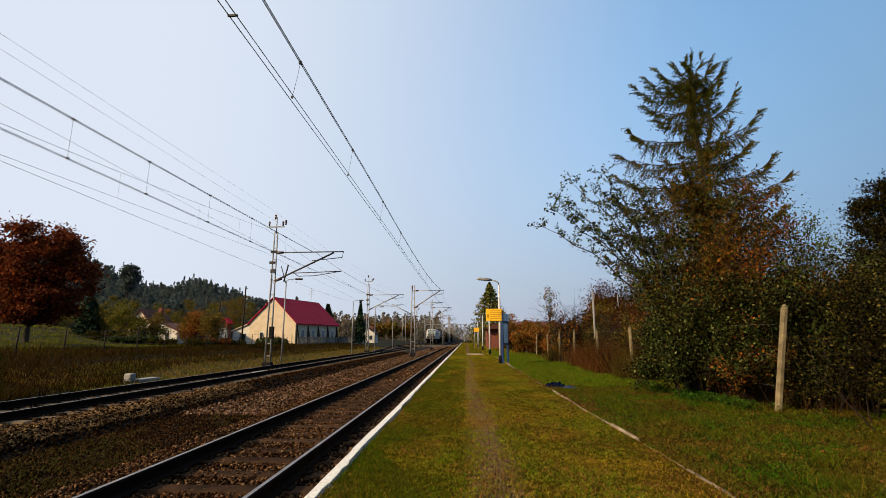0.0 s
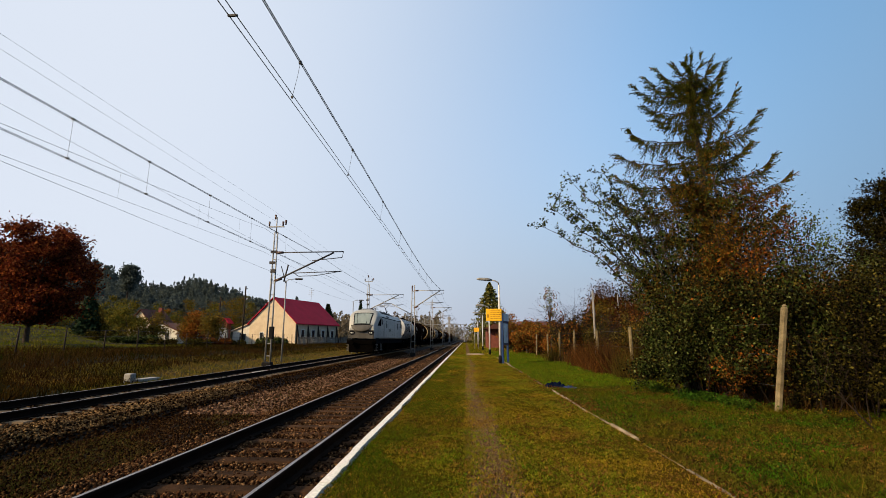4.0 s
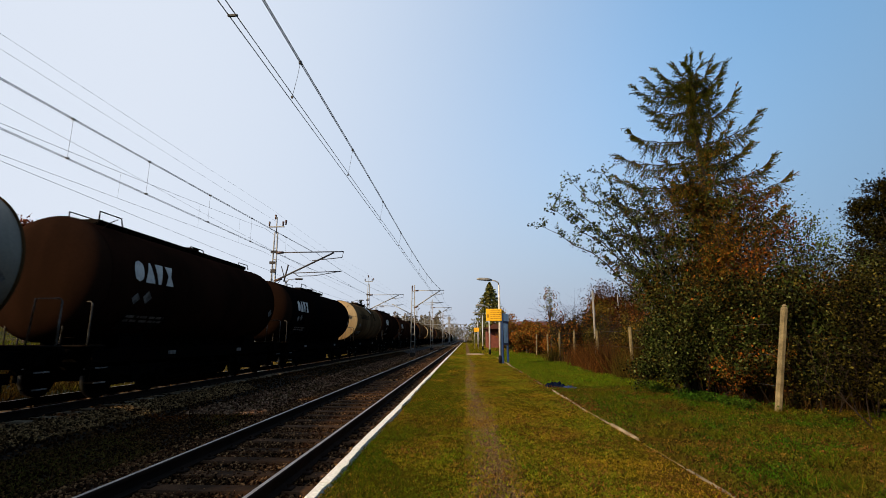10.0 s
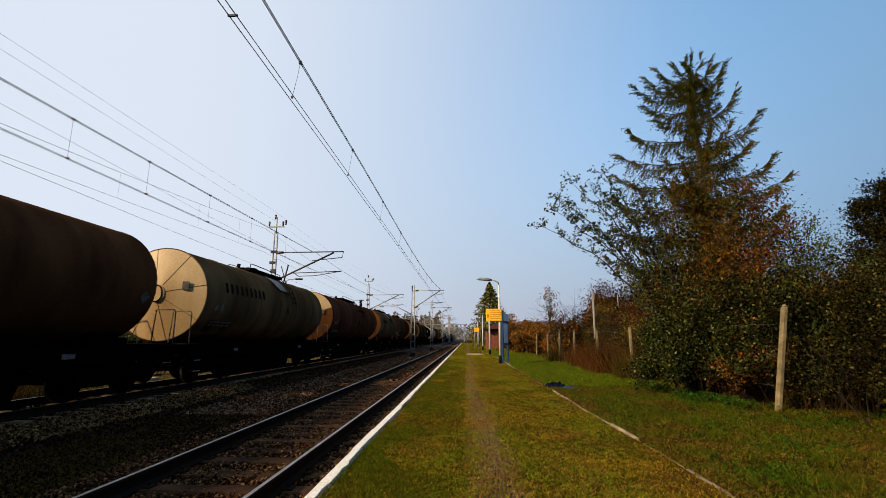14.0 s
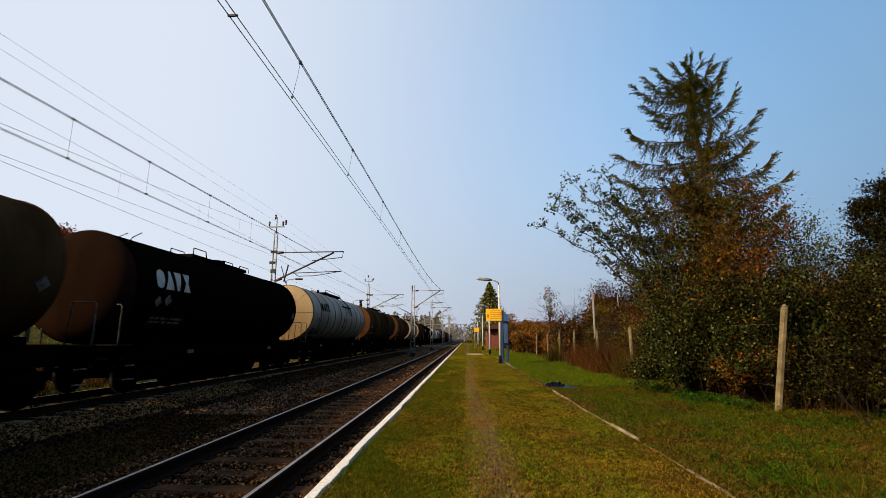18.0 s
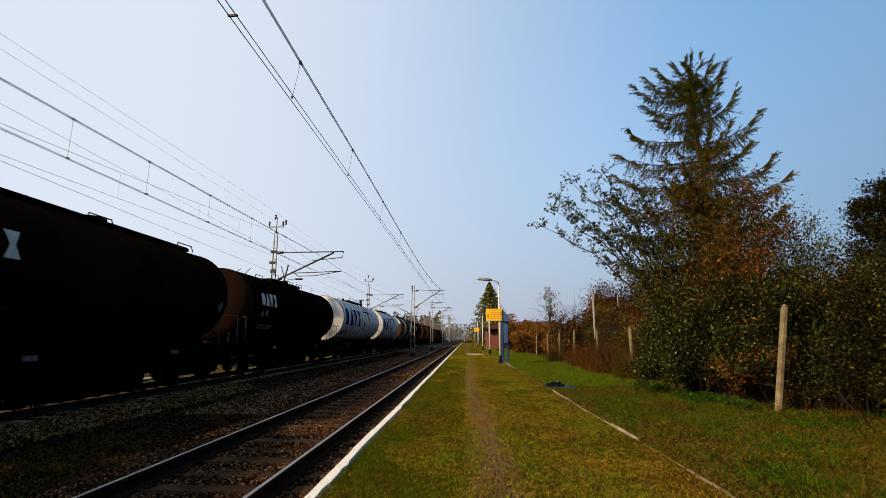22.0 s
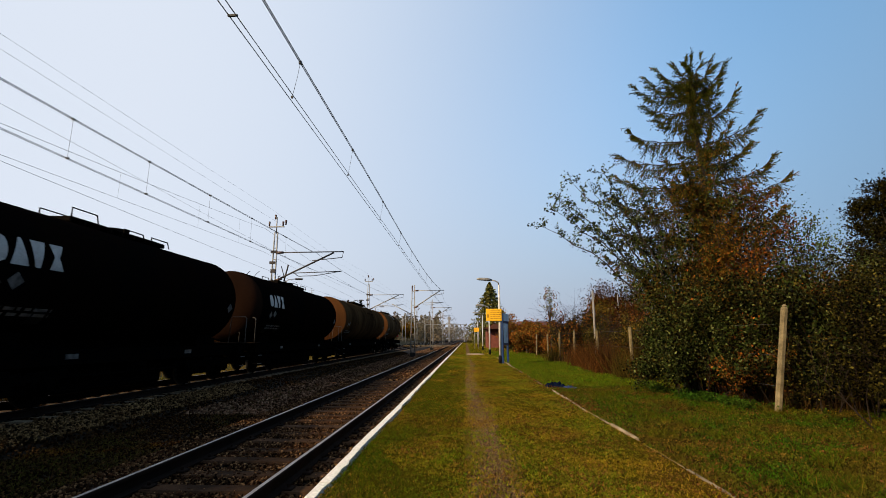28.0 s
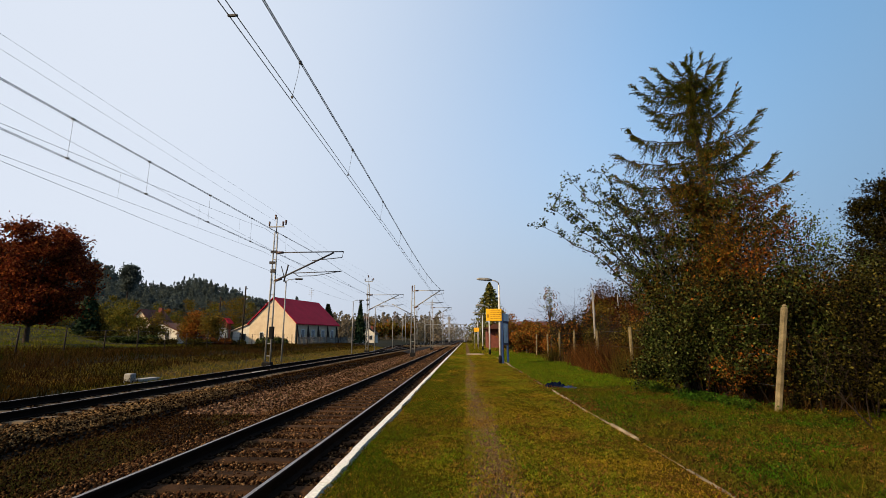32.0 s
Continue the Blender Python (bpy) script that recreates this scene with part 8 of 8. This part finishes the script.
def small_house(x, y, w, d, e, r, wall, roof, label, rz=0, plain=False):
    t = thing("house", pose(x, y, ground_z(x, y) - 0.1, 0, 0, rz), label, "house", "village houses")
    s = Soup()
    s.add([(-w / 2, -d / 2, 0), (w / 2, -d / 2, 0), (w / 2, -d / 2, e), (0, -d / 2, r), (-w / 2, -d / 2, e), (-w / 2, d / 2, 0), (w / 2, d / 2, 0), (w / 2, d / 2, e), (0, d / 2, r), (-w / 2, d / 2, e)],
          [(0, 1, 2, 3, 4), (5, 9, 8, 7, 6), (1, 6, 7, 2), (0, 4, 9, 5)])
    part("wall", s, wall, t)
    for sg in (-1, 1):
        q = Soup()
        vs = [(sg * (w / 2 + 0.4), -d / 2 - 0.3, e - 0.3), (sg * (w / 2 + 0.4), d / 2 + 0.3, e - 0.3), (0, d / 2 + 0.3, r + 0.02), (0, -d / 2 - 0.3, r + 0.02)]
        q.add(vs + [(a, b, c + 0.15) for a, b, c in vs], [(0, 1, 2, 3), (7, 6, 5, 4), (0, 4, 5, 1), (1, 5, 6, 2), (3, 7, 4, 0)])
        part("roof", q, roof, t)
    if plain:
        return t
    for xx in (-w * 0.22, w * 0.22):
        wf = part("window", Soup().box((xx, -d / 2 - 0.02, e * 0.55), (0.9, 0.1, 1.2), 0.01), POST_WHITE, t)
        part("pane", Soup().box((xx, -d / 2 - 0.08, e * 0.55), (0.7, 0.02, 1.0)), GLASS, wf)
    part("chimney", Soup().box((w * 0.15, d * 0.2, r), (0.6, 0.6, 1.2), 0.02), BRICK, t)
    return t


small_house(-41.6, 76, 5, 6, 2.4, 4.2, PLASTER, ROOF_TILE, "white farm cottage with a red-brown roof among fruit trees", 25)
small_house(-46.3, 74, 6, 6, 2.2, 3.1, PLASTER, ROOF_TILE, "white outbuilding half hidden behind trees", -10)
small_house(-54.5, 80, 4.4, 6, 2.6, 5.4, STUCCO, ROOF_TILE, "tall-gabled house behind yellow trees", 0)
small_house(-43.2, 84, 0.9, 1.4, 3.8, 4.4, BRICK, ROOF_RED, "narrow brick outbuilding with a red roof beside the annex", 0, True)
small_house(-27.5, 128, 5, 7, 2.6, 6.3, PALE_WOOD, TIMBER, "grey gabled house beyond the crossing", 20)
small_house(-24, 118, 3.5, 4, 2.4, 3.6, PLASTER, TIMBER, "small pale hut with a dark roof beside the line", 0)


def meadow_things():
    f = thing("meadow_fence", pose(-22.5, 0, 0), "wire fence with dark wooden posts along the meadow", "fence")
    rng = random.Random(6)
    ys = [17.0 + 2.95 * i for i in range(24)]
    for y in ys:
        s = Soup()
        h = 1.5 + rng.uniform(-0.1, 0.1)
        s.tube([(0, 0, -0.2), (0, 0, h)], [0.045, 0.038], 8)
        o = part("post", s, TIMBER, f)
        o.location = (rng.uniform(-0.1, 0.1), y, ground_z(-22.5, y))
        o.rotation_euler = (rng.uniform(-0.02, 0.02), rng.uniform(-0.02, 0.02), 0)
    for z in (0.15, 0.6, 1.05, 1.42):
        s = Soup()
        s.tube([(0, y, ground_z(-22.5, y) + z) for y in ys], 0.009, 4)
        part("fence_wire", s, WIRE, f)
    g = thing("garden_fence", pose(-23.5, 0, 0.0), "grey weathered picket fence before the cream house", "fence")
    for i in range(70):
        y = 66 + 0.55 * i
        s = Soup() if i == 0 else None
        if i == 0:
            s.box((0, 0, 0.6), (0.05, 0.30, 1.25), 0.01)
            me = s.done("picket")
        o = part("picket", me, PALE_WOOD, g)
        o.location = (0, y, ground_z(-23.5, y))
    for z in (0.35, 0.95):
        part("fence_rail", Soup().box((-0.05, 85.2, z + 0.45), (0.05, 38.8, 0.08)), TIMBER, g)
    clump_tree(-36.5, 38.0, 10.6, 4.5, "round-crowned red-brown oak in the meadow", LEAF_RED, 71, None, 150, 300, 0.15, 0.13, 0.20, 0.42)
    for i, (px, top, y, w, lf, l2, lb) in enumerate((
            (-0.785, 0.078, 62, 2.3, LEAF_GARDEN, LEAF_YELLOW, "green and yellow garden tree in the meadow"), (-0.735, 0.066, 60, 2.0, LEAF_GARDEN, None, "olive-leaved garden tree near the houses"),
            (-0.682, 0.060, 64, 2.0, LEAF_YELLOW, LEAF_GARDEN, "brownish yellow garden tree"), (-0.593, 0.044, 62, 1.0, LEAF_YELLOW, None, "small yellow fruit tree"),
            (-0.578, 0.056, 62, 1.6, LEAF_ORANGE, LEAF_RED, "small red-leaved garden tree"), (-0.53, 0.102, 86, 3.4, LEAF_YELLOW, LEAF_GARDEN, "broad yellow-green tree behind the house"),
            (-0.545, 0.050, 60, 1.3, LEAF_YELLOW, None, "sparse yellow fruit tree in the garden"), (-0.755, 0.095, 95, 3.6, LEAF_GARDEN, None, "dark olive tree behind the meadow"),
            (-0.48, 0.092, 92, 3.2, LEAF_GARDEN, LEAF_YELLOW, "tall olive-brown tree behind the house"), (-0.66, 0.078, 92, 3.6, LEAF_GARDEN, LEAF_ORANGE, "olive and rusty tree behind the gardens"),
            (-0.82, 0.09, 90, 4.0, LEAF_GARDEN, None, "dark olive tree behind the meadow"), (-0.90, 0.085, 80, 4.0, LEAF_GARDEN, LEAF_GREEN, "dull green tree behind the meadow"),
            (-0.99, 0.085, 80, 4.0, LEAF_GREEN, None, "dark green tree at the meadow's edge"), (-0.60, 0.085, 98, 3.6, LEAF_YELLOW, LEAF_GARDEN, "yellowing tree behind the gardens"))):
        x = px * y
        clump_tree(x, y, top * y + 1.38 - ground_z(x, y), w, lb, lf, 300 + i, l2, 26, 240, 0.12, 0.14, 0.10, 0.42)
    for i, (px, y, h, lf) in enumerate(((-0.80, 57, 1.3, LEAF_OLIVE), (-0.755, 56, 1.0, LEAF_GREEN), (-0.70, 58, 1.4, LEAF_GREEN), (-0.66, 57, 0.8, LEAF_OLIVE),
                                         (-0.575, 57, 1.0, LEAF_OLIVE), (-0.54, 59, 1.3, LEAF_RUST), (-0.505, 60, 0.9, LEAF_OLIVE))):
        x = px * y
        thicket("garden_shrub", [(x, y), (x + 1.2, y + 0.5), (x - 1.0, y + 0.4)], "low garden shrub in front of the fruit trees", lf, 420 + i, h, 14, 10, 0.11, 0.22)
    conifer(-20.6, 92, 8.3, 1.7, "dark pointed spruce beside the cream house", 81, PINE, 0.30, "spruce_tree", 2300, point=1.0)
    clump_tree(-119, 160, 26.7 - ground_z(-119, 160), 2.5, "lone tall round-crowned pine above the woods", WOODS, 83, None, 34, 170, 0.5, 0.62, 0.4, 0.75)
    conifer(-49.5, 60, 5.4, 1.9, "dark green conifer at the edge of the gardens", 84, PINE, 0.25, "spruce_tree", 4000, point=0.6)
    conifer(-33, 112, 9.0, 3.2, "dark green conifer behind the cream house", 82, PINE, 0.5, "spruce_tree", 4000)
    for i, (x, y) in enumerate(((-29, 72), (-31.5, 73))):
        thicket("garden_shrub", [(x, y), (x + 0.8, y + 0.4)], "low evergreen shrub before the house", LEAF_GREEN, 400 + i, 1.3, 16, 12, 0.12, 0.2)
    for i, (x, y, h) in enumerate(((-30.6, 64, 8.2), (-33.0, 62, 6.5))):
        p = thing("utility_pole", pose(x, y, ground_z(x, y)), "weathered wooden utility pole", "pole")
        part("shaft", Soup().tube([(0, 0, -0.2), (0, 0, h)], [0.13, 0.09], 8), TIMBER, p)
        part("bracket", Soup().box((0.1, 0, h - 0.4), (0.4, 0.08, 0.1), 0.01), TIMBER, p)
    c = thing("concrete_block", pose(-14.3, 20.0, -0.45), "pale concrete drain block with a flat slab beside the track", "concrete block")
    part("block", Soup().box((0, 0, 0.16), (0.34, 0.34, 0.44), 0.04), CONCRETE_WHITE, c)
    part("slab", Soup().box((0.05, 0.95, 0.05), (0.45, 1.4, 0.12), 0.02), CONCRETE_WHITE, c)
    # street lamps along the lane behind the far track
    for x, y, h, a in ((-14.6, 37.5, 6.5, 0.8), (-14.4, 60, 6.6, 0.8), (-13.8, 72, 6.6, 0.8), (-12.9, 84, 6.0, 0.8)):
        t = thing("street_lamp", pose(x, y, ground_z(x, y)), "slim grey street lamp with one arm", "street lamp", "street lamps")
        part("pole", Soup().tube([(0, 0, -0.1), (0, 0, h)], [0.07, 0.045], 8), GALV, t)
        part("arm", Soup().tube([(0, 0, h - 0.05), (0.2, 0, h + 0.08), (a, 0, h + 0.14)], 0.03, 6), GALV, t)
        part("lamp_head", Soup().box((a + 0.25, 0, h + 0.12), (0.6, 0.24, 0.13), 0.04), DARK_STEEL, t)


meadow_things()


def woods():
    """Far woods: many small layered trees in one mesh each."""
    rng = np.random.default_rng(17)

    def trees(name, P, H, R, m, label, per=90, pointed=0.85, leaf=0.24):
        out = []
        for (x, y, z), h, r in zip(P, H, R):
            f = rng.uniform(0.1, 1, per)
            w = r * (1 - f) ** pointed * np.sqrt(rng.uniform(0.2, 1, per)) * (1 + 0.3 * np.sin(f * 40))
            a = rng.uniform(0, 2 * math.pi, per)
            p = np.stack([x + w * np.cos(a), y + w * np.sin(a), z + f * h - 0.15 * w], 1)
            out.append(leaves(rng, p, r * leaf, 0.3, 1.5))
        tagged(quads(name, np.concatenate(out), m), label, "woods", kind="stuff")

    P = []
    while len(P) < 1300:
        y = rng.uniform(150, 330)
        x = y * rng.uniform(-1.25, -0.36)
        P.append((x, y, ground_z(x, y) - 1))
    n = len(P)
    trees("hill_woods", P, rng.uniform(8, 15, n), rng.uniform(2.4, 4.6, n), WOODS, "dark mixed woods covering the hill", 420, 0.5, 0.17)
    P = []
    while len(P) < 70:
        y = rng.uniform(240, 320)
        x = y * rng.uniform(-1.0, -0.42)
        P.append((x, y, ground_z(x, y)))
    n = len(P)
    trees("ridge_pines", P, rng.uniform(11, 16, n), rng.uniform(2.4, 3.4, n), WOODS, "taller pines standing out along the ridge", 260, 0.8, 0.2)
    P = []
    while len(P) < 420:
        y = rng.uniform(210, 380)
        x = y * rng.uniform(-0.34, -0.055)
        P.append((x, y, -0.5))
    n = len(P)
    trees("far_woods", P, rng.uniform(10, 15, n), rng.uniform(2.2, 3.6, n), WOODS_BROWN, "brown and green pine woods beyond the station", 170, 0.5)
    # Unseen trees added behind the eye point to darken the train's near side.
    P = []
    while len(P) < 420:
        y = rng.uniform(-110, -2)
        x = rng.uniform(13, 40)
        P.append((x, y, 0.3))
    while len(P) < 560:
        P.append((rng.uniform(-40, 14), rng.uniform(-150, -110), -0.3))
    n = len(P)
    trees("near_woods", P, rng.uniform(14, 20, n), rng.uniform(2.6, 4.2, n), WOODS_UNSEEN, "unseen dark wood added to shade the wagon sides", 220, 0.4)
    P = []
    while len(P) < 260:
        y = rng.uniform(300, 420)
        x = y * rng.uniform(-0.06, 0.5)
        P.append((x, y, -0.5))
    n = len(P)
    trees("far_woods", P, rng.uniform(9, 14, n), rng.uniform(2.5, 4, n), WOODS_BROWN, "distant mixed woods behind the platform", 90, 0.5)
    for i, (x, y) in enumerate(((-31, 170), (-27, 175), (-36, 168), (-22, 180))):
        broad_tree(x, y, 7.5, "yellow birch before the far woods", LEAF_YELLOW, LEAF_ORANGE, 500 + i, 12, 0.6, 0.7, 0.12, 0.5, depth=2)


woods()


def far_station():
    t = thing("signal_box", pose(-8.2, 240, -0.5), "tall pale signal tower far along the line", "tower")
    part("shaft", Soup().box((0, 0, 6.5), (0.9, 0.9, 13), 0.05), GALV, t)
    part("cabin", Soup().box((0, 0, 12.0), (1.6, 1.6, 1.6), 0.05), GALV, t)
    for i, (x, y, w, h) in enumerate(((-17, 290, 7, 4), (-27, 280, 8, 5), (4.5, 300, 5, 4))):
        b = thing("station_building", pose(x, y, -0.5), "grey station building far along the line", "building", "far station buildings")
        part("wall", Soup().box((0, 0, h / 2), (w, 10, h), 0.05), CONCRETE, b)
        part("roof", Soup().box((0, 0, h + 0.3), (w + 0.8, 10.8, 0.6), 0.1), ROOF_TILE, b)
    for i, (x, y) in enumerate(((-19, 150), (-22, 165), (-16, 185), (-25, 190), (-14, 205), (-20, 225), (-11, 230), (-17, 245), (-13, 262))):
        p = thing("yard_pole", pose(x, y, -0.4), "slim grey yard lighting pole", "pole", "yard poles")
        part("shaft", Soup().tube([(0, 0, 0), (0, 0, 9.5)], [0.13, 0.08], 6), GALV, p)
        part("lamp_head", Soup().box((0, 0, 9.5), (1.0, 0.3, 0.2), 0.05), GALV, p)
    for y in (200, 255, 310):
        p = thing("portal_frame", pose(-8, y, -0.4), "grey catenary portal spanning the tracks", "catenary portal", "catenary portals")
        for x in (-9, 7.4):
            part("leg", Soup().box((x, 0, 4), (0.22, 0.22, 8), 0.03), GALV, p)
        part("beam", Soup().box((-0.8, 0, 7.8), (16.6, 0.25, 0.25), 0.03), GALV, p)


far_station()


# ---- movement ----
def motions():
    """The train comes on at a steady pace; its wheels turn while it is near."""
    for w, y0 in TRAIN:
        walk(w, [(t, pose(X2, y0 - SPEED * t, 0)) for t in (0.0, 8.0, 16.0, 24.0, 32.0)])
        for o in w.children:
            if not o.name.startswith("wheelset"):
                continue
            p, r = o.location.copy(), o.location.z
            t0 = max(0.0, (y0 + p.y - 55) / SPEED)
            t1 = min(32.0, (y0 + p.y + 2) / SPEED)
            rows = [(0.0, pose(p.x, p.y, p.z))]
            n = int((t1 - t0) * SPEED / r / 1.25) + 1 if t1 > t0 else 0
            for k in range(1, n + 1):
                t = t0 + (t1 - t0) * k / n
                rows.append((t, pose(p.x, p.y, p.z, math.degrees((t - t0) * SPEED / r))))
            if n and t0 > 0.1:
                rows.insert(1, (t0, pose(p.x, p.y, p.z)))
            if rows[-1][0] < 31.95:
                rows.append((32.0, rows[-1][1]))
            walk(o, rows)


motions()
